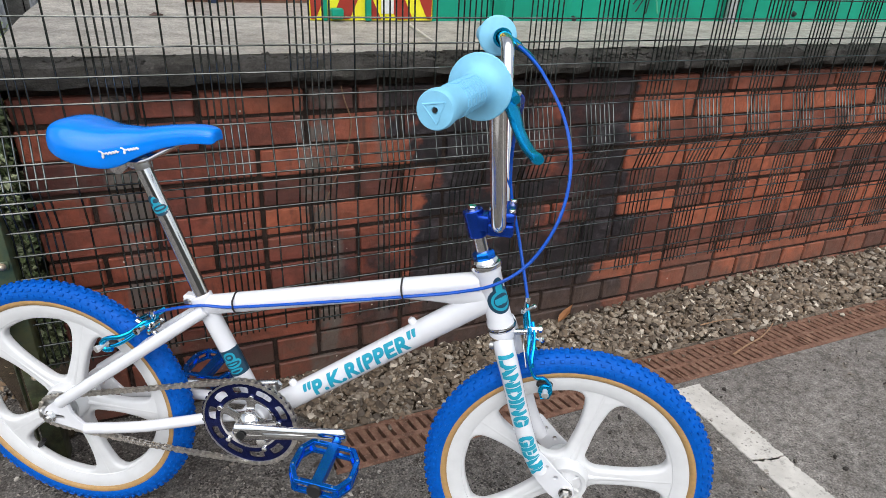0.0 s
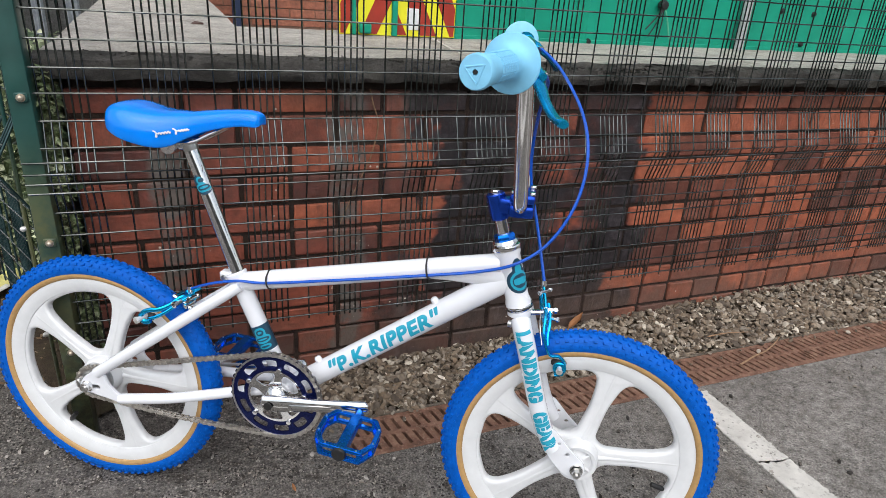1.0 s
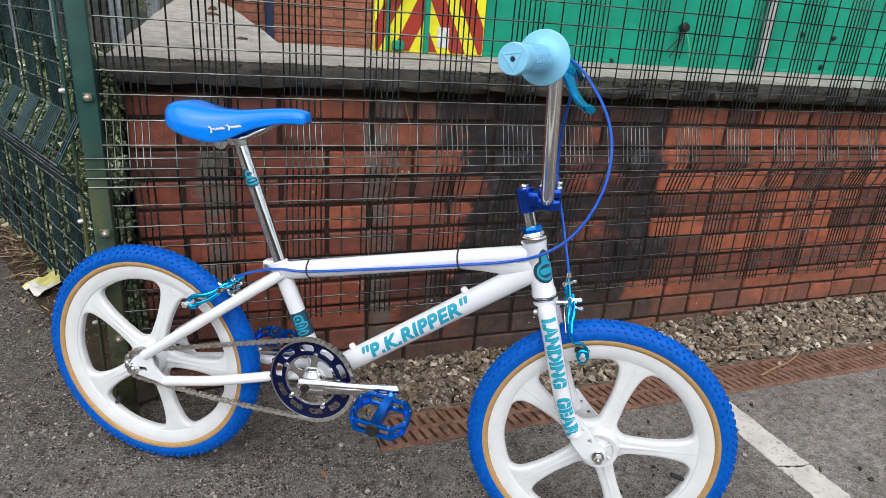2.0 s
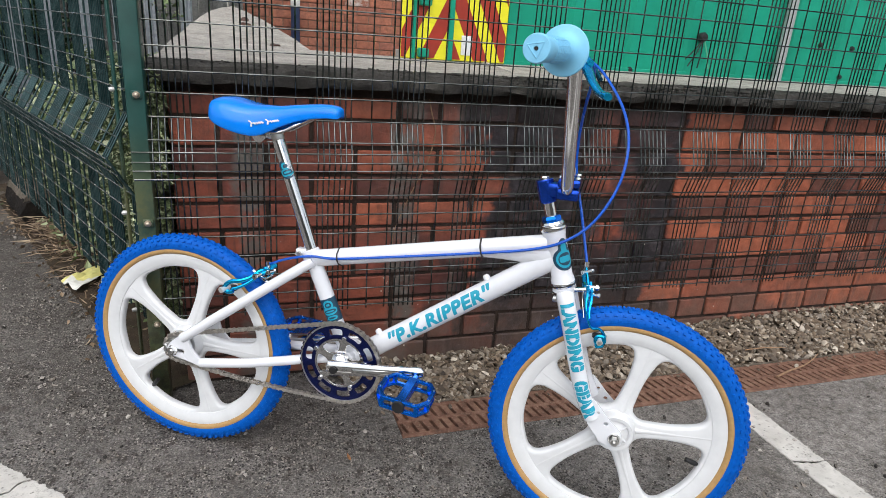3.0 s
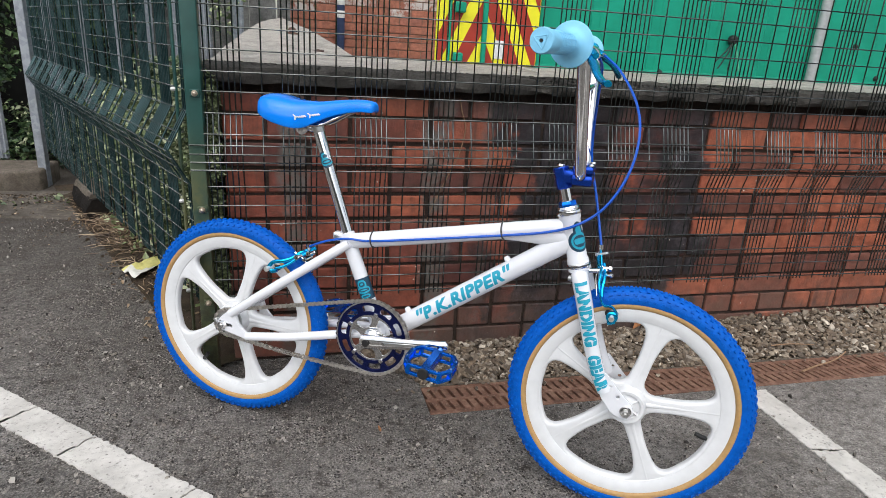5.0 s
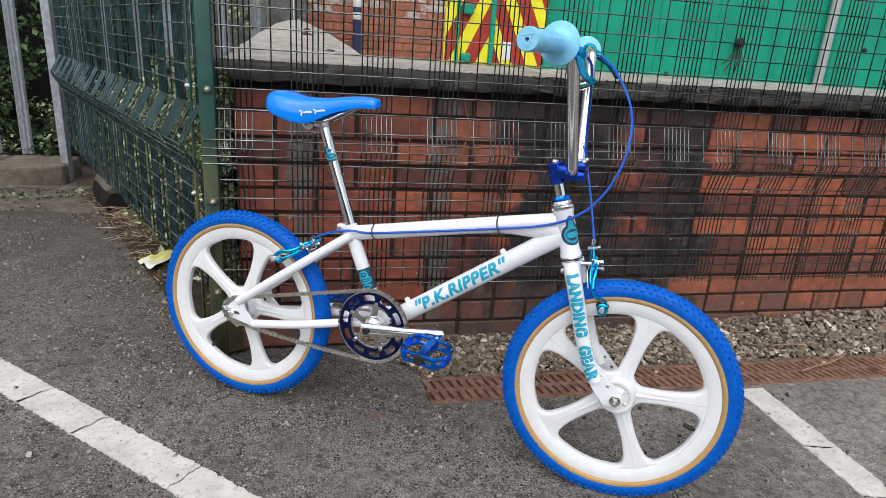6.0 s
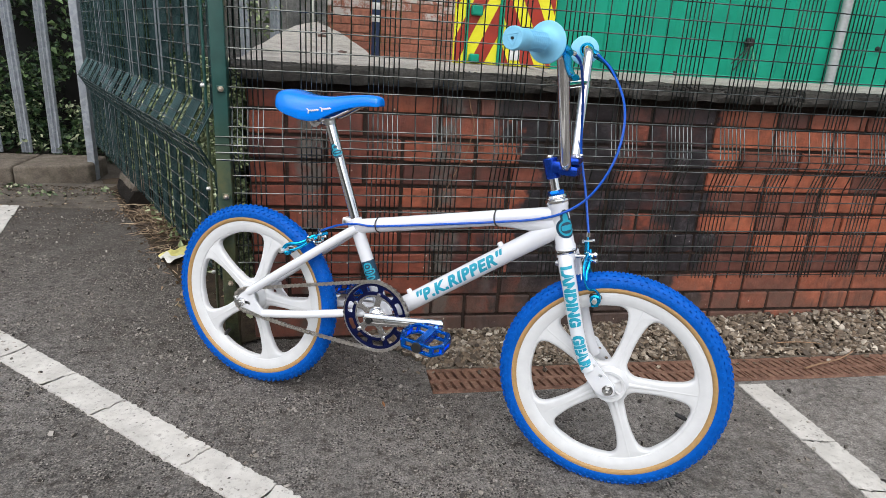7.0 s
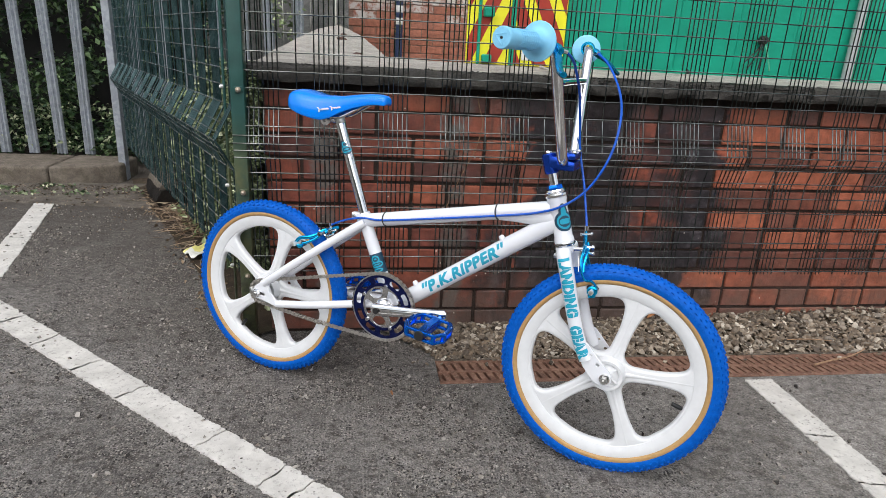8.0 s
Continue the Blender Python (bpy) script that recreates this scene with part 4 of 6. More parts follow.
    # near-black sheet that paints the shade deep behind the leaves
    tagged(part("backdrop_earth", box((-6, 3.8, -0.1), (-0.75, 3.9, 2.6)), DARK, smooth=0), "near-black sheet standing in for shade inside the hedge", "backdrop", kind="structure")
    rotten = concrete_material("black_rotten_timber", (0.008, 0.007, 0.007), (0.03, 0.024, 0.02), 0.0, 0.5)
    lump = tagged(empty("rotten_log", pose(-1.19, 2.13, 0.0, 0, 0, -64)), "black rotten log with a tan mossy top behind mesh", "log")
    part("log_body", rough_bar(-0.16, 0.22, [(0.0, -0.02), (-0.025, 0.06), (0.0, 0.115), (0.10, 0.125), (0.15, 0.05), (0.15, -0.02)], 9, 0.010, rotten), rotten, lump, smooth=50)
    part("mossy_top", rough_bar(-0.158, 0.20, [(-0.004, 0.112), (0.004, 0.138), (0.05, 0.150), (0.10, 0.140), (0.105, 0.12)], 12, 0.007, KERB), KERB, lump, "tan weathered mossy top", 50)


build_palisade()
build_kerb()
build_hedges()

# ---------------------------------------------------------------- behind the wall
def clip(poly, lo, hi):
    """A 2D polygon cut to lo <= x <= hi."""
    for limit, sign in ((lo, 1), (hi, -1)):
        out = []
        for (ax, ay), (bx, by) in zip(poly, poly[1:] + poly[:1]):
            ia, ib = (ax - limit) * sign >= 0, (bx - limit) * sign >= 0
            if ia:
                out.append((ax, ay))
            if ia != ib:
                t = (limit - ax) / (bx - ax)
                out.append((limit, ay + (by - ay) * t))
        poly = out
    return poly


def build_container():
    unit = tagged(empty("storage_container", pose(0, 1.0, 0.862)), "bright green painted steel storage container", "container")
    bm = bmesh.new()
    x, prof = 0.745, []
    while x < 4.3:
        prof += [(x, 0.0), (x + 0.20, 0.0), (x + 0.212, 0.012), (x + 0.245, 0.012), (x + 0.257, 0.0)]
        x += 0.257
    lo = [bm.verts.new((a, b, 0.012)) for a, b in prof]
    hi = [bm.verts.new((a, b, 1.6)) for a, b in prof]
    for k in range(len(prof) - 1):
        bm.faces.new((lo[k], lo[k + 1], hi[k + 1], hi[k]))
    part("side_wall", bm, CONTAINER, unit, smooth=20)
    part("roof", box((0.74, 0.0, 1.6), (4.31, 1.5, 1.64), 0.004), CONTAINER, unit)
    part("end_wall", box((0.742, 0.02, 0.0), (0.77, 1.5, 1.6), 0.002), CONTAINER, unit)
    part("end_wall", box((4.28, 0.02, 0.0), (4.308, 1.5, 1.6), 0.002), CONTAINER, unit)
    part("rear_wall", box((0.77, 1.47, 0.0), (4.28, 1.5, 1.6), 0.002), CONTAINER, unit)
    part("container_floor", box((0.77, 0.02, -0.008), (4.28, 1.47, 0.03), 0.002), BLACK, unit)
    part("bottom_rail", box((0.735, -0.006, -0.01), (4.3, 0.03, 0.014), 0.002), CONTAINER, unit)
    part("lock_rod", rod((1.96, -0.03, 0.0), (1.96, -0.03, 1.6), 0.019, 14), LOCK_ROD, unit, "grey galvanised locking rod")
    part("hasp", lathe([(0.0, -0.034), (0.014, -0.032), (0.020, -0.022), (0.019, -0.008), (0.012, 0.0)], 9, "y", (1.565, 0, 0.146)), BLACK, unit, "black knotted hasp")
    part("cord", tube(curve_points([(1.567, -0.026, 0.14), (1.588, -0.03, 0.09), (1.612, -0.026, 0.030)], 5), 0.003, 6), plain("pale_green_cord", (0.10, 0.45, 0.28), 0.7), unit, "pale green cord")
    for foot, way in (((1.515, -0.022, 0.035), (1.545, -0.026, 0.09)), ((1.562, -0.022, 0.03), (1.565, -0.026, 0.09)), ((1.50, -0.020, 0.060), (1.54, -0.024, 0.105))):
        part("cord", tube(curve_points([(1.563, -0.026, 0.14), way, foot], 5), 0.0024, 6), BLACK, unit)
    for bx, bz in ((2.18, 0.155), (2.36, 0.15), (1.27, 0.008), (2.33, 0.03)):
        part("bolt", lathe([(0.0, -0.012), (0.008, -0.010), (0.012, 0.0)], 8, "y", (bx, 0, bz)), BLACK, unit)
    board = tagged(empty("hazard_board", pose(0, 0.985, 0.865)), "yellow and red chevron hazard board with green brackets", "hazard board")
    part("panel", box((0.352, 0.0, 0.0), (0.738, 0.012, 1.2), 0.002), YELLOW, board)
    mid = 0.528
    for k in range(14):
        z0 = -1.1 + 0.215 * k
        for lo_, hi_, lean_ in ((0.356, mid - 0.004, 1), (mid + 0.004, 0.734, -1)):
            edge = lo_ if lean_ > 0 else hi_
            run = hi_ - lo_
            poly = [(edge, z0), (edge, z0 + 0.115), (edge + lean_ * run, z0 + 0.115 + run * 2.1), (edge + lean_ * run, z0 + run * 2.1)]
            poly = [(b, a) for a, b in clip([(b, a) for a, b in poly], 0.004, 1.19)]
            if len(poly) < 3:
                continue
            bm = bmesh.new()
            f = bm.faces.new([bm.verts.new((a, -0.0015, b)) for a, b in poly])
            back = bmesh.ops.extrude_face_region(bm, geom=[f])
            for v in back["geom"]:
                if isinstance(v, bmesh.types.BMVert):
                    v.co.y += 0.0012
            bmesh.ops.recalc_face_normals(bm, faces=bm.faces)
            part("stripe", bm, CHEVRON_RED, board, smooth=0)
    part("centre_strip", box((mid - 0.009, -0.012, 0.0), (mid + 0.009, 0.0, 1.2), 0.002), CONTAINER, board, "green vertical strip")
    part("side_strip", box((0.392, -0.010, 0.0), (0.404, 0.0, 1.2), 0.002), CONTAINER, board, "green vertical strip")
    part("bracket", box((0.412, -0.03, 0.006), (0.448, 0.0, 0.036), 0.004), CONTAINER, board, "green bracket")
    part("bracket", box((0.41, -0.03, 0.17), (0.45, 0.0, 0.205), 0.004), CONTAINER, board, "green bracket")
    part("notice", box((0.57, -0.003, 0.02), (0.61, 0.0, 0.085), 0.001), DECAL_WHITE, board, "small white notice")


def build_house():
    y = 5.0
    x0, x1, z0 = -0.22, 1.9, 0.62
    wall = part("wall_house", box((x0 - 0.02, y + 0.008, 0.0), (x1 + 0.3, y + 0.3, 3.0)), concrete_material("pale_mortar", (0.20, 0.12, 0.09), (0.32, 0.20, 0.16), 0.0, 0.2), smooth=0)
    tagged(wall, "red brick building wall with flaking white paint", "brick wall", kind="structure")
    brick = finish(box((0, 0, 0), (0.2155, 0.05, 0.066), 0.003), HOUSE_BRICK, 30)
    flaked = Nodes("flaked_white_brick")
    base = flaked.mix(flaked.ramp(flaked.noise(9, 9, 0.75), (0.44, 0.0), (0.54, 1.0)), (0.30, 0.11, 0.07), (0.52, 0.47, 0.44))
    flaked.set(Base_Color=base, Roughness=0.85)
    white = finish(box((0, 0, 0), (0.2155, 0.05, 0.066), 0.003), flaked.mat, 30)
    rng = np.random.default_rng(8)
    for c in range(15):
        z = z0 + 0.075 * c
        x = x0 + (0.1125 if c % 2 else 0.0)
        while x < x1:
            part("brick", white if z > 1.14 + rng.normal(0, 0.035) else brick, HOUSE_BRICK, wall, at=pose(x, y, z))
            x += 0.225
    pipe = tagged(empty("downpipe", pose(0.33, y - 0.07, 0.0)), "dark blue downpipe with painted white bands", "pipe")
    part("pipe", rod((0, 0, 0.5), (0, 0, 2.4), 0.040, 18), PIPE_BLUE, pipe)
    for z in (1.10, 1.21, 1.33):
        part("band", lathe([(0.0405, z), (0.042, z + 0.004), (0.042, z + 0.058), (0.0405, z + 0.062)], 18, "z"), PIPE_WHITE, pipe, "white painted band")
    shed = tagged(empty("board_fence", pose(-1.3, 3.62, 0.0)), "weathered dark grey timber board fence", "board fence")
    board = finish(box((0, 0, 0), (0.092, 0.02, 2.3), 0.003), TIMBER, 30)
    for k in range(12):
        part("board", board, TIMBER, shed, at=pose(0.098 * k, 0.004 * (k % 3), 0, 0, 0.3 * math.sin(k * 1.7), 0))
    rng2 = np.random.default_rng(4)
    places = [(-0.57 + rng2.normal(0, 0.05), 3.0 + rng2.normal(0, 0.06), rng2.uniform(0.92, 1.25)) for k in range(120)]
    tagged(new("bindweed", leaf_cloud(places, [rng2.uniform(0.02, 0.05) for k in places], rng2, UNDERGROWTH)), "sprays of pale bindweed hanging over timber boards", "climber", kind="stuff")


def build_unseen_wall():
    """An unseen plain wall added behind the camera to darken reflections near the horizon."""
    brown = concrete_material("unseen_wall_grey", (0.15, 0.14, 0.125), (0.25, 0.235, 0.21), 0.05, 0.3)
    tagged(part("wall_south", box((-30, -8.4, -0.1), (30, -8.0, 2.0)), brown, smooth=0), "unseen plain grey wall added to darken low reflections", "wall", kind="structure")


build_container()
build_house()
build_unseen_wall()
# ---------------------------------------------------------------- the bicycle
# its own axes: x forward, y to its left, z up, from the rear tyre's contact with the ground
WHEEL_R = 0.249
FRONT_AXLE, FRONT_Z = 0.949, 0.2425
BB = Vector((0.385, 0, 0.286))


def ring(r, n=64, c=(0.0, 0.0), a0=0.0):
    return [Vector((c[0] + r * math.cos(a0 + 2 * math.pi * k / n), c[1] + r * math.sin(a0 + 2 * math.pi * k / n))) for k in range(n)]


def wheel_body():
    """Five broad moulded spokes, hub and rim in one casting."""
    outlines = [ring(0.195, 96)]
    for k in range(5):
        a = 2 * math.pi * (k + 0.5) / 5
        half = 2 * math.pi / 10
        r_in, r_out, w_in, w_out = 0.049, 0.1805, 0.0175, 0.027
        def edge(r, w, s):
            t = half - math.asin(w / r)
            return Vector((r * math.cos(a + s * t), r * math.sin(a + s * t)))
        arc = half - math.asin(w_out / r_out)
        outer = [Vector((r_out * math.cos(a + arc * s), r_out * math.sin(a + arc * s))) for s in (-1, 0, 1)]
        pts = [edge(r_in, w_in, -1), edge(0.115, 0.0142, -1), *outer, edge(0.115, 0.0142, 1), edge(r_in, w_in, 1)]
        rad = [0.016, 0.03, 0.034, 0.036, 0.034, 0.03, 0.016]
        outlines.append(fillet(pts, rad, 6))
    me = plate(outlines, 0.020, 0.0065, 3)
    bm = bmesh.new()
    bm.from_mesh(me)
    bpy.data.meshes.remove(me)
    rim = [(0.1795, -0.006), (0.182, -0.0115), (0.190, -0.0145), (0.200, -0.0165), (0.2075, -0.0160), (0.2085, -0.012), (0.2085, 0.012), (0.2075, 0.0160), (0.200, 0.0165), (0.190, 0.0145), (0.182, 0.0115), (0.1795, 0.006)]
    lathe(rim, 96, "y", bm=bm, closed=True)
    for k in range(5):
        a = 2 * math.pi * k / 5
        c, s = math.cos(a), math.sin(a)
        tube([(r * c, 0, r * s) for r in (0.028, 0.06, 0.12, 0.170, 0.194)], [0.0105, 0.0088, 0.0080, 0.0080, 0.008], 16, bm, 1.32, caps=True)
    hub = [(0.0, -0.050), (0.012, -0.050), (0.013, -0.030), (0.026, -0.024), (0.029, -0.031), (0.035, -0.032), (0.038, -0.026), (0.040, -0.012),
           (0.040, 0.012), (0.038, 0.026), (0.035, 0.032), (0.029, 0.031), (0.026, 0.024), (0.013, 0.030), (0.012, 0.050), (0.0, 0.050)]
    lathe(hub, 40, "y", bm=bm)
    for k in range(5):
        a = 2 * math.pi * (k + 0.5) / 5
        for s in (-1, 1):
            tube([(0.010 * math.cos(a), s * 0.027, 0.010 * math.sin(a)), (0.034 * math.cos(a), s * 0.027, 0.034 * math.sin(a))], 0.0028, 6, bm)
    return bm


TYRE_C, TYRE_M = 0.2262, 0.0213


def tyre_mesh():
    prof = []
    for k in range(21):
        a = radians(-118 + 236 * k / 20)
        prof.append((TYRE_C + TYRE_M * math.cos(a), TYRE_M * math.sin(a)))
    prof += [(0.209, 0.012), (0.209, -0.012)]
    return lathe(prof, 120, "y", closed=True)


def tread_mesh():
    bm = bmesh.new()
    count = 94
    for row, deg in enumerate((-82, -56, -33, -11, 11, 33, 56, 82)):
        a = radians(deg)
        for k in range(count):
            t = 2 * math.pi * (k + 0.5 * (row % 2)) / count
            along, across, high = (0.0034, 0.0025, 0.0034) if abs(deg) < 70 else (0.0038, 0.0022, 0.0026)
            out = Vector((math.cos(t) * math.cos(a), math.sin(a), math.sin(t) * math.cos(a)))
            tan = Vector((-math.sin(t), 0, math.cos(t)))
            side = out.cross(tan)
            c = Vector((math.cos(t) * TYRE_C, 0, math.sin(t) * TYRE_C)) + out * (TYRE_M - 0.0008)
            if k % 2 and abs(deg) in (33, 82):
                along *= 0.55
            lo = [bm.verts.new(c + tan * along * u + side * across * v) for u, v in ((-1, -1), (1, -1), (1, 1), (-1, 1))]
            hi = [bm.verts.new(c + tan * along * 0.82 * u + side * across * 0.8 * v + out * high) for u, v in ((-1, -1), (1, -1), (1, 1), (-1, 1))]
            bm.faces.new(hi)
            for j in range(4):
                bm.faces.new((lo[j], lo[(j + 1) % 4], hi[(j + 1) % 4], hi[j]))
    return bm


def side_mesh(s):
    return lathe([(0.2185, s * 0.0195), (0.2150, s * 0.0203), (0.2110, s * 0.0195), (0.2075, s * 0.0165), (0.2075, s * 0.0135), (0.217, s * 0.0150)], 96, "y", closed=True)


WHEEL_MESHES = {}


def build_wheel(bike, name, at, turn, valve_angle):
    if not WHEEL_MESHES:
        WHEEL_MESHES["body"] = finish(wheel_body(), WHEEL_WHITE, 35)
        WHEEL_MESHES["tyre"] = finish(tyre_mesh(), TYRE_BLUE, 60)
        WHEEL_MESHES["tread"] = finish(tread_mesh(), TYRE_BLUE, 25)
        WHEEL_MESHES["near"] = finish(side_mesh(-1), SKINWALL, 60)
        WHEEL_MESHES["far"] = finish(side_mesh(1), SKINWALL, 60)
    wheel = part(name, WHEEL_MESHES["body"], None, bike, "white moulded five-spoke wheel", at=at @ pose(0, 0, 0, 0, -turn, 0))
    part("tyre", WHEEL_MESHES["tyre"], None, wheel, "bright blue rubber tyre")
    part("tread", WHEEL_MESHES["tread"], None, wheel, "blue knobbly tread")
    part("sidewall", WHEEL_MESHES["near"], None, wheel, "tan skinwall band")
    part("sidewall", WHEEL_MESHES["far"], None, wheel, "tan skinwall band")
    a = radians(valve_angle - turn)
    d = Vector((math.cos(a), 0, math.sin(a)))
    part("valve", tube([d * 0.186, d * 0.173, d * 0.171, d * 0.151], [0.0036, 0.0036, 0.0052, 0.0046], 10), BLACK, wheel, "black valve cap")
    return wheel


def wrap(me, p0, p1, r, flat=1.0):
    """Bends a lettered or cut-out flat mesh (lying in x-y) round a tube whose near side faces -y."""
    p0, p1 = Vector(p0), Vector(p1)
    d = (p1 - p0).normalized()
    up = Vector((d.z * -1, 0, d.x))
    if up.dot(Vector((0, 0, 1))) < 0 and abs(d.x) > abs(d.z):
        up.negate()
    n = d.cross(up)
    if n.y > 0:
        up.negate()
    mid = (p0 + p1) / 2
    for v in me.vertices:
        x, y, z = v.co
        k = max(0.0, 1 - (y / (r * 1.001)) ** 2)
        q = mid + d * x + up * y
        v.co = (q.x, q.y - r * flat * math.sqrt(k) - 0.0004 - z, q.z)
    me.update()
    return me


def patch(p0, p1, r, face, half_angle, half_len, n=20, grow=0.0004, power=2.4, shift=0.0):
    """A sticker of rounded outline lying on a tube from p0 to p1; face: the direction that it looks."""
    p0, p1 = Vector(p0), Vector(p1)
    d = (p1 - p0).normalized()
    f = Vector(face)
    f = (f - d * f.dot(d)).normalized()
    s = d.cross(f)
    mid = (p0 + p1) / 2 + d * shift
    bm = bmesh.new()
    def at(u, w):
        a = half_angle * u
        return bm.verts.new(mid + d * (half_len * w) + (f * math.cos(a) + s * math.sin(a)) * (r + grow))
    c = at(0, 0)
    rings = []
    for q in (0.35, 0.7, 1.0):
        row = []
        for k in range(n):
            t = 2 * math.pi * k / n
            cx, sx = math.cos(t), math.sin(t)
            u = q * math.copysign(abs(cx) ** (2 / power), cx)
            w = q * math.copysign(abs(sx) ** (2 / power), sx)
            row.append(at(u, w))
        rings.append(row)
    for k in range(n):
        bm.faces.new((c, rings[0][k], rings[0][(k + 1) % n]))
        for a, b in zip(rings, rings[1:]):
            bm.faces.new((a[k], b[k], b[(k + 1) % n], a[(k + 1) % n]))
    bmesh.ops.recalc_face_normals(bm, faces=bm.faces)
    return bm


HEAD_TOP, HEAD_LOW = Vector((0.7822, 0, 0.619)), Vector((0.8125, 0, 0.522))
SEAT_TOP = Vector((0.291, 0, 0.506))
DT0, DT1 = Vector((0.392, 0, 0.278)), Vector((0.797, 0, 0.570))


def build_frame(bike):
    bm = bmesh.new()
    tube([(0.300, 0, 0.4895), (0.45, 0, 0.5215), (0.68, 0, 0.571), (0.775, 0, 0.591)], 0.0178, 20, bm)
    tube([DT0, DT1], 0.0215, 20, bm, 0.84)
    tube([BB, SEAT_TOP], 0.0165, 20, bm)
    tube([HEAD_LOW, HEAD_LOW.lerp(HEAD_TOP, 0.06), HEAD_LOW.lerp(HEAD_TOP, 0.12), HEAD_LOW.lerp(HEAD_TOP, 0.88), HEAD_LOW.lerp(HEAD_TOP, 0.94), HEAD_TOP], [0.0225, 0.0225, 0.0205, 0.0205, 0.0225, 0.0225], 24, bm)
    lathe([(0.0, -0.036), (0.022, -0.036), (0.0245, -0.033), (0.0245, 0.033), (0.022, 0.036), (0.0, 0.036)], 28, "y", BB, bm)
    collar = (SEAT_TOP - BB).normalized()
    tube([SEAT_TOP - collar * 0.030, SEAT_TOP - collar * 0.028, SEAT_TOP, SEAT_TOP + collar * 0.002], [0.0165, 0.0195, 0.0195, 0.0165], 20, bm)
    box((0.262, -0.010, 0.490), (0.284, 0.010, 0.508), 0.003, bm)
    for s in (-1, 1):
        tube(curve_points([(0.306, s * 0.016, 0.4885), (0.26, s * 0.030, 0.455), (0.12, s * 0.053, 0.353), (0.022, s * 0.0575, 0.280)], 6), 0.0112, 14, bm)
        tube(curve_points([(0.378, s * 0.020, 0.284), (0.325, s * 0.028, 0.2765), (0.293, s * 0.0325, 0.2705), (0.25, s * 0.042, 0.2625), (0.17, s * 0.055, 0.2475), (0.066, s * 0.0575, 0.229)], 6), 0.0105, 14, bm)
    frame = part("frame", bm, FRAME_WHITE, bike, "white gloss aluminium frame", 35)
    part("gusset", tube([(0.640, 0, 0.5605), (0.690, 0, 0.5655), (0.735, 0, 0.5680), (0.785, 0, 0.5695)], [0.0150, 0.0180, 0.0205, 0.0235], 20, None, 0.74), FRAME_WHITE, frame)
    for s in (-1, 1):
        outline = fillet([(-0.020, 0.247), (-0.006, 0.268), (0.018, 0.287), (0.036, 0.284), (0.044, 0.258), (0.062, 0.240), (0.076, 0.231), (0.068, 0.220), (0.045, 0.226), (0.012, 0.232), (-0.014, 0.236)], 0.006)
        slot = fillet([(-0.006, 0.244), (0.026, 0.244), (0.026, 0.253), (-0.006, 0.253)], 0.004)
        me = plate([outline, slot], 0.007, 0.001)
        me.transform(Matrix.Translation((0, s * 0.0575, 0)))
        part("dropout", dress(me, FRAME_WHITE, 35), None, frame)
    tube_dir = (DT1 - DT0).normalized()
    up = Vector((-tube_dir.z, 0, tube_dir.x))
    for x in (0.182, 0.712):
        p = DT0.lerp(DT1, 0) + tube_dir * (x * (DT1 - DT0).length) + up * 0.018
        part("cable_guide", tube([p, p + up * 0.010, p + up * 0.0125], [0.0075, 0.0065, 0.004], 14), FRAME_WHITE, frame)
    part("stay_bridge", rod((0.185, -0.042, 0.405), (0.185, 0.042, 0.405), 0.007), FRAME_WHITE, frame)
    part("clamp_bolt", rod((0.272, -0.016, 0.499), (0.272, 0.016, 0.499), 0.0042), STEEL, frame, "steel clamp bolt")
    # turquoise lettering along the down tube
    me = lettering("''P.K.RIPPER''", 0.0350, 0.0002, 0.82, 0.22, 0.0016)
    lo, hi = min(v.co.x for v in me.vertices), max(v.co.x for v in me.vertices)
    me.transform(Matrix.Diagonal((0.246 / (hi - lo), 1, 1, 1)) @ Matrix.Translation((-(lo + hi) / 2, 0, 0)))
    fine = bmesh.new()
    fine.from_mesh(me)
    for k in range(12):
        bmesh.ops.bisect_plane(fine, geom=fine.verts[:] + fine.edges[:] + fine.faces[:], plane_co=(0, -0.0165 + 0.003 * k, 0), plane_no=(0, 1, 0))
    fine.to_mesh(me)
    fine.free()
    wrap(me, DT0.lerp(DT1, 0.470) - tube_dir * 0.1, DT0.lerp(DT1, 0.470) + tube_dir * 0.1, 0.0215, 0.84)
    part("tube_lettering", dress(me, DECAL, 0), None, frame, "turquoise brush lettering on the down tube")
    d = (SEAT_TOP - BB).normalized()
    p = BB.lerp(SEAT_TOP, 0.445)
    part("sticker", tube([p - d * 0.026, p + d * 0.026], 0.01675, 20, caps=False), DECAL_DARK, frame, "navy and turquoise sticker wrapped round the seat tube")
    for shift, w, h, mat, lift in ((0.0115, 0.62, 0.0105, DECAL, 0.0), (-0.0015, 0.98, 0.0085, DECAL, 0.0), (-0.0165, 0.70, 0.0050, DECAL, 0.0), (0.0120, 0.40, 0.0058, DECAL_DARK, 0.0004), (0.0125, 0.22, 0.0024, DECAL, 0.0008), (-0.0015, 0.78, 0.0042, DECAL_DARK, 0.0004), (-0.0015, 0.52, 0.0016, DECAL, 0.0008), (-0.0165, 0.46, 0.0020, DECAL_DARK, 0.0004)):
        part("sticker_emblem", patch(p - d * 0.01, p + d * 0.01, 0.01675, (0.25, -1, 0), w, h, 24, 0.0004 + lift, 2.3, shift), mat, frame, "turquoise and navy rounded emblem")
    face = (0.66, -0.75, 0)
    part("head_badge", patch(HEAD_LOW, HEAD_TOP, 0.0205, face, 1.16, 0.0225, 28, 0.0005, 2.0, -0.004), DECAL_DARK, frame, "navy and turquoise head badge")
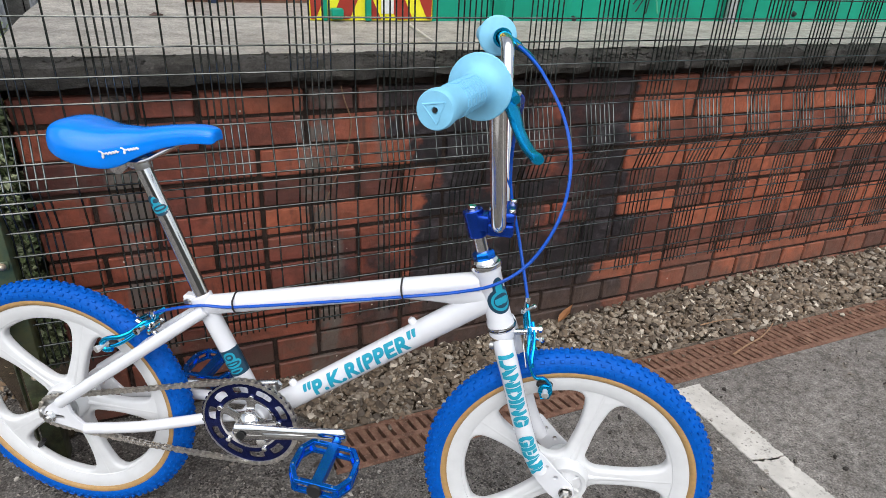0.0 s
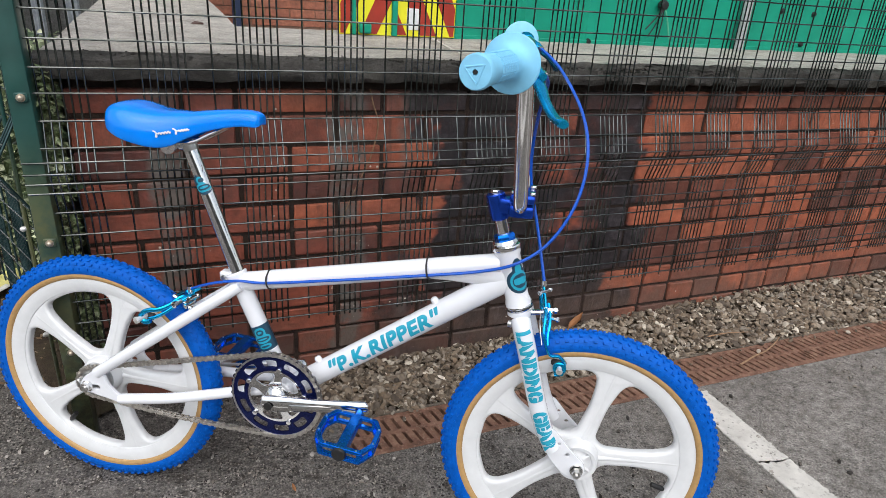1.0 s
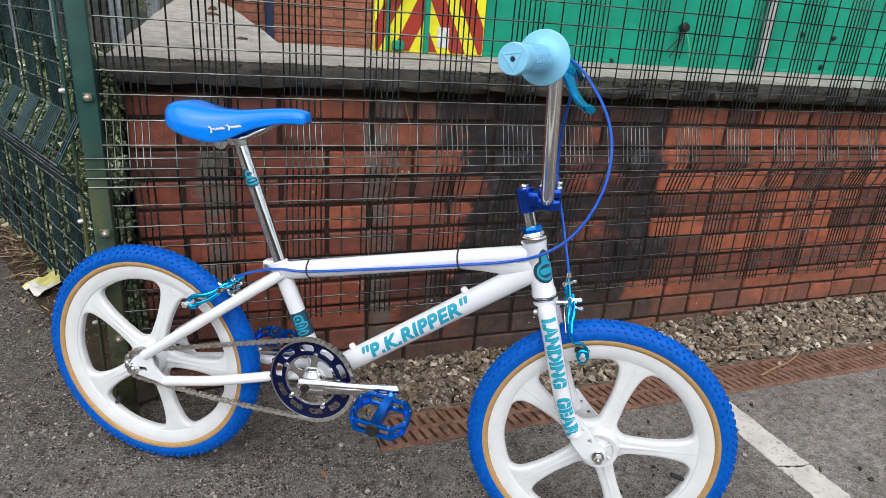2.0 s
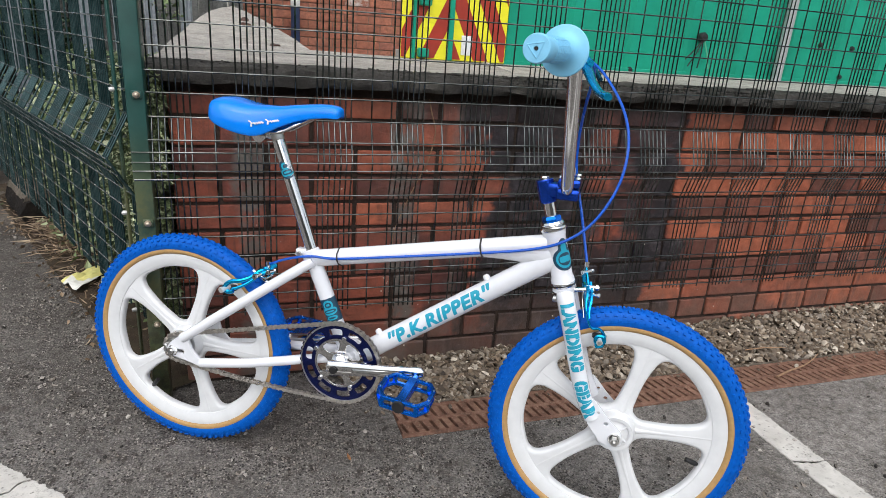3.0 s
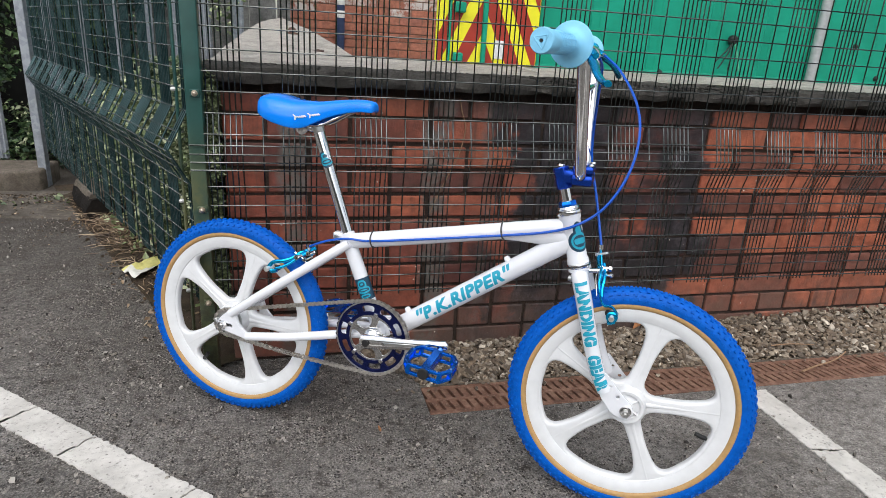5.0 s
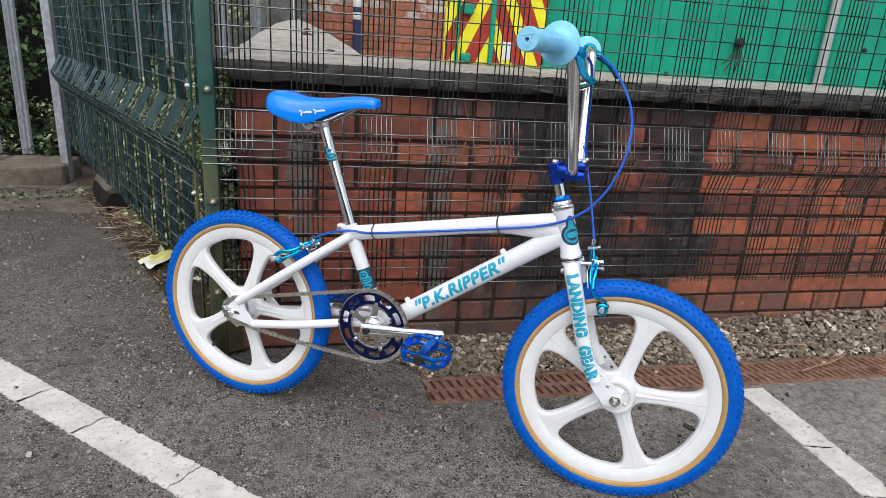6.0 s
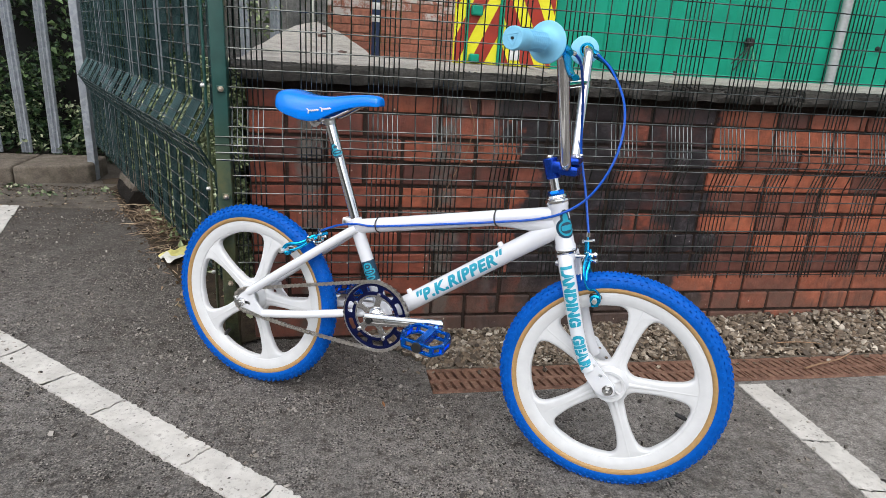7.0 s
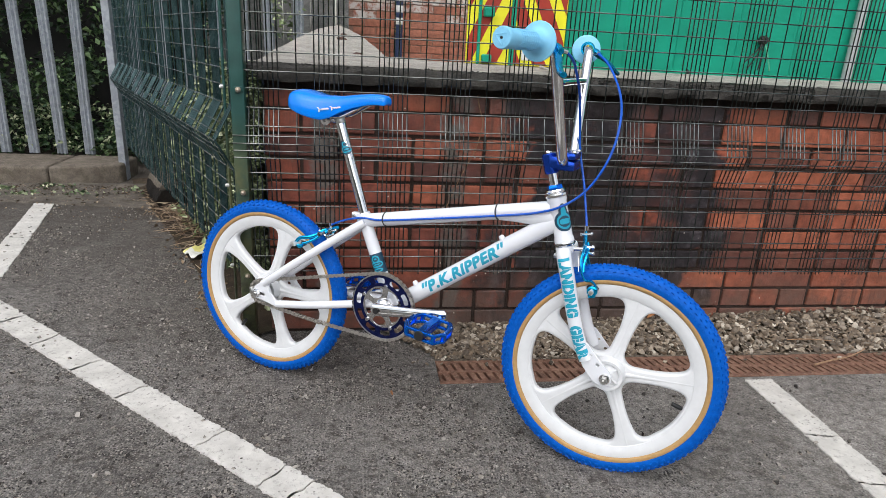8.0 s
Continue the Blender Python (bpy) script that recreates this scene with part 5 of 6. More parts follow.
    part("badge_neck", patch(HEAD_LOW, HEAD_TOP, 0.0205, face, 0.52, 0.020, 24, 0.0006, 2.0, 0.016), DECAL_DARK, frame)
    for shift, ha, hl, power in ((-0.004, 0.86, 0.0175, 2.0), (0.016, 0.30, 0.0135, 2.0)):
        part("badge_emblem", patch(HEAD_LOW, HEAD_TOP, 0.0205, face, ha, hl, 22, 0.0010, power, shift), DECAL, frame, "turquoise badge field")
    part("badge_ring", patch(HEAD_LOW, HEAD_TOP, 0.0205, face, 0.66, 0.0125, 22, 0.0013, 2.0, -0.004), DECAL_DARK, frame)
    part("badge_emblem", patch(HEAD_LOW, HEAD_TOP, 0.0205, face, 0.56, 0.0060, 22, 0.0017, 4.0, -0.004), DECAL, frame, "turquoise bar on the badge")
    ax = (HEAD_TOP - HEAD_LOW).normalized()
    up_m = frame_of(HEAD_TOP, Vector((0, -1, 0)).cross(ax) * -1, (0, 1, 0))
    cups = [(0.0, 0.0), (0.0245, 0.0005), (0.0255, 0.003), (0.0245, 0.0075), (0.0195, 0.0085), (0.0195, 0.0100)]
    part("headset", lathe(cups, 28, "z"), CHROME, bike, "chrome headset cup", at=up_m)
    part("headset_ring", lathe([(0.0, 0.0100), (0.0215, 0.0100), (0.0225, 0.0125), (0.0205, 0.017), (0.0, 0.017)], 24, "z"), CHROME, bike, "chrome headset ring", at=up_m)
    part("headset_locknut", lathe([(0.0, 0.017), (0.0175, 0.0172), (0.0175, 0.0245), (0.0155, 0.027), (0.0, 0.027)], 6, "z"), PEDAL_BLUE, bike, "blue anodised locknut", at=up_m)
    low_m = frame_of(HEAD_LOW, Vector((0, -1, 0)).cross(ax) * -1, (0, 1, 0))
    part("headset", lathe([(0.0, -0.010), (0.021, -0.010), (0.0235, -0.007), (0.0245, -0.003), (0.0235, 0.0), (0.0, 0.0)], 28, "z"), CHROME, bike, "chrome headset cup", at=low_m)
    part("headset_seal", lathe([(0.0238, -0.0062), (0.0246, -0.0058), (0.0246, -0.0040), (0.0238, -0.0036)], 28, "z", closed=True), BLACK, bike, "thin black headset seal", at=low_m)


def islands(bm):
    """The separate pieces of a mesh, as lists of faces."""
    left, found = set(bm.faces), []
    while left:
        todo, piece = [left.pop()], []
        while todo:
            f = todo.pop()
            piece.append(f)
            for e in f.edges:
                for g in e.link_faces:
                    if g in left:
                        left.remove(g)
                        todo.append(g)
        found.append(piece)
    return found


LEG = [(0.836, 0.460), (0.858, 0.385), (0.880, 0.320), (0.902, 0.275)]


def build_fork(bike):
    bm = bmesh.new()

    def leg_line(s):
        return curve_points([(0.8205, s * 0.0330, 0.5080), (0.8240, s * 0.0395, 0.4965)] + [(x, s * (0.0435 + 0.004 * k / 4), z) for k, (x, z) in enumerate(LEG, 1)], 5)

    for s in (-1, 1):
        tube(leg_line(s), [0.0166] + [0.0178] * 5 + [0.0178 - 0.0022 * k / 19 for k in range(20)], 16, bm, 0.95, side=(1, 0, 0))
    lathe([(0.0, -0.004), (0.021, -0.004), (0.021, 0.010), (0.0, 0.012)], 24, "z", (0.816, 0, 0.505), bm)
    fork = part("fork", bm, FRAME_WHITE, bike, "white tubular fork with turquoise lettering", 40)
    for s in (-1, 1):
        outline = fillet([(0.878, 0.312), (0.900, 0.318), (0.934, 0.280), (0.962, 0.254), (0.9655, 0.232), (0.946, 0.222), (0.924, 0.230), (0.896, 0.262)], 0.009)
        holes = [ring(0.0040, 12, (0.930, 0.270)), ring(0.0030, 12, (0.913, 0.290))]
        me = plate([outline, *holes], 0.006, 0.001)
        me.transform(Matrix.Translation((0, s * 0.0515, 0)))
        part("fork_end", dress(me, FRAME_WHITE, 35), None, fork)
    me = lettering("LANDING  GEAR", 0.0300, 0.0002, 1.0, 0.0, 0.0021)
    span = max(v.co.x for v in me.vertices) - min(v.co.x for v in me.vertices)
    me.transform(Matrix.Diagonal((0.230 / span, 1, 1, 1)))
    bm = bmesh.new()
    bm.from_mesh(me)
    spans = [[v.co.x for f in letter for v in f.verts] for letter in islands(bm)]
    for xs in spans:
        mid, wide = (min(xs) + max(xs)) / 2, max(xs) - min(xs)
        if wide < 0.010:
            continue
        lo, hi = mid - 0.0006, mid + 0.0006
        for cut in (lo, hi):
            live = [f for f in bm.faces if min(xs) - 1e-6 <= f.calc_center_median().x <= max(xs) + 1e-6]
            geom = list({v for f in live for v in f.verts}) + list({e for f in live for e in f.edges}) + live
            bmesh.ops.bisect_plane(bm, geom=geom, plane_co=(cut, 0, 0), plane_no=(1, 0, 0))
        bmesh.ops.delete(bm, geom=[f for f in bm.faces if lo < f.calc_center_median().x < hi], context="FACES")
    bmesh.ops.triangulate(bm, faces=bm.faces)
    for k in range(2):
        bmesh.ops.subdivide_edges(bm, edges=[e for e in bm.edges if e.calc_length() > 0.004], cuts=1)
        bmesh.ops.triangulate(bm, faces=bm.faces)
    bm.to_mesh(me)
    bm.free()
    axis = leg_line(-1)
    run = [0.0]
    for p, q in zip(axis, axis[1:]):
        run.append(run[-1] + (q - p).length)
    for v in me.vertices:
        x, y, z = v.co
        s = x + 0.115 + 0.012
        j = max(k for k in range(len(run) - 1) if run[k] <= max(s, 0.0))
        d = (axis[j + 1] - axis[j]).normalized()
        flat = Vector((d.x, 0, d.z)).normalized()
        r = 0.0178 - 0.0022 * max(0.0, (j - 6) / 19)
        off = y + 0.0003
        k = math.sqrt(max(0.02, 1 - (off / (0.95 * r)) ** 2))
        q = axis[j] + d * (s - run[j]) + Vector((-flat.z, 0, flat.x)) * off
        v.co = (q.x, q.y - r * k - 0.0011 - z * 0.5, q.z)
    part("fork_lettering", dress(me, DECAL, 0), None, fork, "turquoise stencil lettering")
    for y in (-1, 1):
        part("axle_nut", lathe([(0.0, 0.016), (0.0035, 0.016), (0.004, 0.010), (0.0080, 0.010), (0.0080, 0.002), (0.0095, 0.002), (0.0095, 0.0)], 6, "y"), STEEL, fork, "chrome axle nut",
             at=Matrix.Translation((FRONT_AXLE, y * 0.0600, FRONT_Z)) @ (Matrix.Rotation(math.pi, 4, "Z") if y < 0 else Matrix.Identity(4)))
        part("axle_washer", lathe([(0.0, 0.0), (0.0115, 0.0), (0.012, 0.0015), (0.0, 0.003)], 24, "y"), CHROME, fork, at=Matrix.Translation((FRONT_AXLE, y * 0.0548 - (0.003 if y < 0 else 0), FRONT_Z)))
    part("crown_bolt", rod((0.800, -0.022, 0.492), (0.806, -0.024, 0.492), 0.006), STEEL, fork)


def build_bars(bike):
    ax = (HEAD_TOP - HEAD_LOW).normalized()
    q = HEAD_TOP + ax * 0.024
    part("quill", rod(q, HEAD_TOP + ax * 0.090, 0.0105, 18), CHROME, bike, "chrome stem quill")
    bm = bmesh.new()
    c = HEAD_TOP + ax * 0.0637
    tube([c - ax * 0.011, c - ax * 0.009, c + ax * 0.031, c + ax * 0.033], [0.0145, 0.0160, 0.0160, 0.0145], 22, bm)
    box((0.762, -0.017, 0.682), (0.790, 0.017, 0.708), 0.005, bm, 2)
    box((0.779, -0.0325, 0.681), (0.820, 0.0325, 0.703), 0.006, bm, 2)
    stem = part("stem", bm, ANO_BLUE, bike, "blue anodised aluminium stem", 35)
    part("stem_cap", box((0.779, -0.0325, 0.7045), (0.820, 0.0325, 0.721), 0.006, None, 2), ANO_BLUE, stem)
    for x in (0.7845, 0.8145):
        for y in (-0.024, 0.024):
            part("stem_bolt", lathe([(0.0, 0.005), (0.0042, 0.0045), (0.0050, 0.003), (0.0050, 0.0)], 12, "z", (x, y, 0.7205)), CHROME, stem, "chrome bolt")
    top = c + ax * 0.033
    part("stem_bolt", lathe([(0.0, 0.006), (0.0065, 0.006), (0.0075, 0.004), (0.0075, 0.0)], 6, "z", top), CHROME, stem, "chrome bolt")
    grip_n, end_n = Vector((0.773, -0.249, 0.926)), Vector((0.748, -0.368, 0.921))
    grip_f, end_f = Vector((0.754, 0.262, 0.948)), Vector((0.722, 0.378, 0.944))
    pts = [end_n, grip_n.lerp(end_n, 0.5), grip_n, (0.781, -0.205, 0.9255), (0.7865, -0.182, 0.916), (0.789, -0.168, 0.896), (0.7925, -0.120, 0.815), (0.7965, -0.066, 0.726), (0.797, -0.052, 0.7095), (0.797, -0.036, 0.7035), (0.797, 0.0, 0.7035),
           (0.797, 0.036, 0.7035), (0.797, 0.052, 0.7095), (0.7955, 0.066, 0.728), (0.787, 0.120, 0.825), (0.779, 0.172, 0.918), (0.776, 0.187, 0.938), (0.769, 0.212, 0.947), grip_f, grip_f.lerp(end_f, 0.5), end_f]
    bar = part("handlebar", tube(curve_points(pts, 5), 0.0112, 18), CHROME, bike, "chrome high-rise handlebar", 60)
    part("crossbar", rod((0.7905, -0.146, 0.860), (0.783, 0.146, 0.872), 0.0075, 16), CHROME, bar)
    for a, b in ((grip_n, end_n), (grip_f, end_f)):
        axis = (b - a).normalized()
        x_ = Vector((0, 0, 1)).cross(axis).normalized()
        y_ = axis.cross(x_)
        m = Matrix(((x_.x, y_.x, axis.x, a.x), (x_.y, y_.y, axis.y, a.y), (x_.z, y_.z, axis.z, a.z), (0, 0, 0, 1)))
        L = (b - a).length
        prof = [(0.0112, -0.006), (0.022, -0.004), (0.031, -0.0028), (0.0335, -0.0018), (0.0345, 0.0), (0.0335, 0.0018), (0.027, 0.0032), (0.0205, 0.007), (0.0175, 0.013), (0.0160, 0.020)]
        h = 0.024
        prof += [(0.0160, h), (0.0160, L - 0.040)]
        prof += [(0.0158, L - 0.030), (0.0165, L - 0.018), (0.0176, L - 0.008), (0.0180, L - 0.003), (0.0176, L + 0.002), (0.0165, L + 0.004), (0.003, L + 0.0045), (0.0024, L + 0.001), (0.0, L + 0.001)]
        part("grip", lathe(prof, 36, "z"), GRIP_BLUE, bar, "pale blue flanged rubber grip", 45, m)
        pads = bmesh.new()
        for row in range(12):
            a0 = 2 * math.pi * row / 12
            for k in range(9):
                z0 = h + 0.0078 * k
                if z0 > L - 0.040:
                    break
                quad = [(a0 + da, z0 + dz, r_) for r_ in (0.0157, 0.0169) for da, dz in ((-0.20, 0), (0.20, 0), (0.20, 0.0055), (-0.20, 0.0055))]
                vs = [pads.verts.new((r_ * math.cos(t_), r_ * math.sin(t_), z_)) for t_, z_, r_ in quad]
                pads.faces.new(vs[4:])
                for j in range(4):
                    pads.faces.new((vs[j], vs[(j + 1) % 4], vs[4 + (j + 1) % 4], vs[4 + j]))
        bmesh.ops.recalc_face_normals(pads, faces=pads.faces)
        part("grip_sleeve", pads, GRIP_BLUE, bar, "raised rubber grip blocks", 20, m)
        part("grip_hole", lathe([(0.0, L + 0.0050), (0.0020, L + 0.0050), (0.0020, L + 0.002)], 12, "z"), BLACK, bar, "dark hole in the grip end", at=m)
        tri = [(0.0120 * math.cos(t), 0.0120 * math.sin(t)) for t in (radians(40), radians(160), radians(280))]
        bm = bmesh.new()
        for k in range(3):
            (ax0, ay0), (bx0, by0) = tri[k], tri[(k + 1) % 3]
            tube([(ax0, ay0, L + 0.0042), (bx0, by0, L + 0.0042)], 0.0009, 6, bm)
        part("grip_emblem", bm, GRIP_BLUE, bar, at=m)
    # brake levers
    for blade, clampc in (([(0.792, -0.212, 0.916), (0.807, -0.234, 0.904), (0.816, -0.260, 0.889), (0.828, -0.289, 0.8755), (0.839, -0.313, 0.8715)], (0.780, -0.214, 0.9255)),
                          ([(0.770, 0.228, 0.943), (0.786, 0.240, 0.936), (0.808, 0.268, 0.922), (0.822, 0.305, 0.905), (0.827, 0.330, 0.897)], (0.765, 0.226, 0.9475))):
        part("brake_lever", tube(curve_points(blade, 4), [0.0062] * 4 + [0.0080, 0.0078, 0.0074, 0.0070] + [0.0066] * 5 + [0.0064, 0.0066, 0.0074, 0.0060], 12, None, 0.75, side=(0, 0, 1)), ANO_CYAN, bar, "light blue anodised brake lever", 50)
        c = Vector(clampc)
        s = -1 if c.y < 0 else 1
        part("lever_clamp", lathe([(0.0115, -0.008), (0.0155, -0.008), (0.0165, -0.005), (0.0165, 0.005), (0.0155, 0.008), (0.0115, 0.008)], 24, "y", c, closed=True), ANO_CYAN, bar, "light blue lever clamp")
        hood = [c + Vector((0.012, 0.006 * -s, -0.002)), c + Vector((0.022, 0.0, -0.007)), c + Vector((0.030, s * 0.014, -0.013))]
        part("lever_hood", tube(hood, [0.0066, 0.0074, 0.0058], 12), ANO_CYAN, bar)
        part("barrel_adjuster", rod(c + Vector((0.020, -s * 0.004, -0.008)), c + Vector((0.031, -s * 0.024, -0.011)), 0.0042, 12), CHROME, bar, "chrome barrel adjuster")
    rear = curve_points([(0.796, 0.202, 0.9365), (0.835, 0.160, 0.905), (0.877, 0.085, 0.845), (0.893, 0.025, 0.785), (0.885, -0.008, 0.715), (0.852, -0.022, 0.648), (0.805, -0.0285, 0.606),
                         (0.745, -0.0215, 0.580), (0.652, -0.0205, 0.559), (0.50, -0.021, 0.529), (0.361, -0.0205, 0.503), (0.310, -0.0245, 0.5015), (0.268, -0.024, 0.4925), (0.230, -0.016, 0.4775), (0.200, -0.006, 0.462)], 7)
    part("brake_cable", tube(rear, 0.0027, 8), CABLE_BLUE, bike, "blue rear brake cable")
    front = curve_points([(0.811, -0.190, 0.914), (0.816, -0.150, 0.902), (0.813, -0.085, 0.876), (0.808, -0.015, 0.842), (0.804, 0.045, 0.785), (0.808, 0.066, 0.722), (0.830, 0.058, 0.640), (0.852, 0.032, 0.556)], 7)
    part("brake_cable", tube(front, 0.0027, 8), CABLE_BLUE, bike, "blue front brake cable")
    d = Vector((0.472, 0, 0.0995)).normalized()
    for x, z in ((0.652, 0.565), (0.361, 0.5025)):
        n_ = 20
        up = Vector((-d.z, 0, d.x))
        loop = [Vector((x, 0, z)) + up * (0.0186 * math.cos(2 * math.pi * k / n_)) + Vector((0, 1, 0)) * ((0.0186 + (0.0052 if math.sin(2 * math.pi * k / n_) < -0.75 else 0)) * math.sin(2 * math.pi * k / n_)) for k in range(n_)]
        part("cable_tie", tube(loop, 0.0016, 6, loop=True), BLACK, bike, "black cable tie")


def build_saddle(bike):
    axis = (SEAT_TOP - BB).normalized()
    top = Vector((0.2115, 0, 0.742))
    post = part("seat_post", rod(SEAT_TOP - axis * 0.06, top, 0.0128, 22), CHROME, bike, "chrome seat post")
    part("post_cap", lathe([(0.0, 0.004), (0.010, 0.003), (0.0132, 0.0), (0.0132, -0.016), (0.0128, -0.017)], 20, "z"), STEEL, post, at=frame_of(top, (1, 0, 0.4), (0, 1, 0)))
    part("seat_clamp", lathe([(0.0, -0.027), (0.006, -0.027), (0.0065, -0.022), (0.0145, -0.021), (0.0155, -0.017), (0.0155, 0.017), (0.0145, 0.021), (0.0065, 0.022), (0.006, 0.027), (0.0, 0.027)], 22, "y", (0.1845, 0, 0.7345)), CHROME, post, "chrome seat clamp")
    part("clamp_arm", tube([(0.188, 0, 0.736), (0.212, 0, 0.735)], 0.0115, 12), CHROME, post)
    mid = SEAT_TOP.lerp(top, 0.69)
    part("post_sticker", patch(mid - axis * 0.02, mid + axis * 0.02, 0.0128, (0.5, -1, 0), 1.25, 0.019, 24, 0.0004, 2.2), DECAL_DARK, post, "turquoise sticker on the seat post")
    for shift, ha, hl, mat, lift in ((-0.0055, 1.05, 0.0085, DECAL, 0.0008), (0.0075, 0.62, 0.0072, DECAL, 0.0008), (-0.0055, 0.80, 0.0048, DECAL_DARK, 0.0012), (0.0075, 0.36, 0.0036, DECAL_DARK, 0.0012), (-0.0055, 0.55, 0.0020, DECAL, 0.0016)):
        part("sticker_bar", patch(mid - axis * 0.02, mid + axis * 0.02, 0.0128, (0.5, -1, 0), ha, hl, 20, lift, 2.4, shift), mat, post, "turquoise and navy sticker shape")
    prof = [  # x, half width, crown height, skirt height
        (0.066, 0.018, 0.785, 0.768), (0.072, 0.036, 0.795, 0.762), (0.083, 0.050, 0.8005, 0.757), (0.100, 0.059, 0.804, 0.751), (0.118, 0.062, 0.8035, 0.745), (0.138, 0.060, 0.799, 0.740), (0.160, 0.054, 0.795, 0.735),
        (0.182, 0.0465, 0.7935, 0.733), (0.202, 0.038, 0.7945, 0.738), (0.225, 0.030, 0.794, 0.7515), (0.250, 0.0265, 0.7985, 0.762), (0.280, 0.0245, 0.802, 0.7715), (0.310, 0.0232, 0.8055, 0.778), (0.337, 0.022, 0.8065, 0.781), (0.353, 0.0205, 0.8045, 0.780), (0.3595, 0.0175, 0.8015, 0.781), (0.3625, 0.012, 0.797, 0.784)]
    prof = [(0.215 + 0.93 * (x - 0.215), w, top_z, low) for x, w, top_z, low in prof]
    bm = bmesh.new()
    rings = []
    for x, w, top_z, low in prof:
        h = top_z - low
        sec = [(-0.96, 0.0), (-1.0, 0.10), (-1.0, 0.40), (-0.94, 0.66), (-0.80, 0.85), (-0.55, 0.96), (-0.25, 1.0), (0.0, 1.0)]
        sec = sec + [(-a, b) for a, b in sec[-2::-1]]
        outer = [bm.verts.new((x, w * a, low + h * b)) for a, b in sec]
        hollow = 1.0 if x < 0.25 else max(0.10, 1.0 - (x - 0.25) / 0.08)
        inner = [bm.verts.new((x, w * a * 0.90, low + (h - 0.005) * b * hollow)) for a, b in sec[::-1]]
        rings.append(outer + inner)
    m = len(rings[0])
    for a, b in zip(rings, rings[1:]):
        for j in range(m):
            bm.faces.new((a[j], b[j], b[(j + 1) % m], a[(j + 1) % m]))
    bm.faces.new(rings[0])
    bm.faces.new(rings[-1][::-1])
    bmesh.ops.recalc_face_normals(bm, faces=bm.faces)
    saddle = part("saddle", bm, SADDLE_BLUE, bike, "bright blue moulded plastic saddle", 55)
    sub = saddle.modifiers.new("round", "SUBSURF")
    sub.levels = sub.render_levels = 2
    for s in (-1, 1):
        rail = curve_points([(0.335, s * 0.007, 0.788), (0.295, s * 0.013, 0.777), (0.262, s * 0.018, 0.760), (0.225, s * 0.0205, 0.744), (0.16, s * 0.0205, 0.744), (0.105, s * 0.026, 0.762), (0.085, s * 0.03, 0.775)], 5)
        part("saddle_rail", tube(rail, 0.0035, 8), CHROME, saddle, "chrome saddle rail")
    # maker's script on the flank, as plain bars
    for x0, x1, tall in ((0.179, 0.2045, 0.0056), (0.2075, 0.233, 0.0048)):
        pts = []
        for k in range(41):
            f = k / 40
            x = x0 + (x1 - x0) * f + (0.0026 * math.sin(k * 0.42) if f < 0.32 else 0.0)
            wide = next(a[1] + (b[1] - a[1]) * (x - a[0]) / (b[0] - a[0]) for a, b in zip(prof, prof[1:]) if a[0] <= x <= b[0])
            lift = tall * math.cos(k * 0.42) if f < 0.32 else tall * 0.32 * math.sin(k * 0.95)
            pts.append((x, -wide - 0.0005, 0.7580 + 0.20 * (x - 0.182) + lift))
        part("script_bar", tube(pts, 0.0013, 6), DECAL_WHITE, saddle, "white script bar")


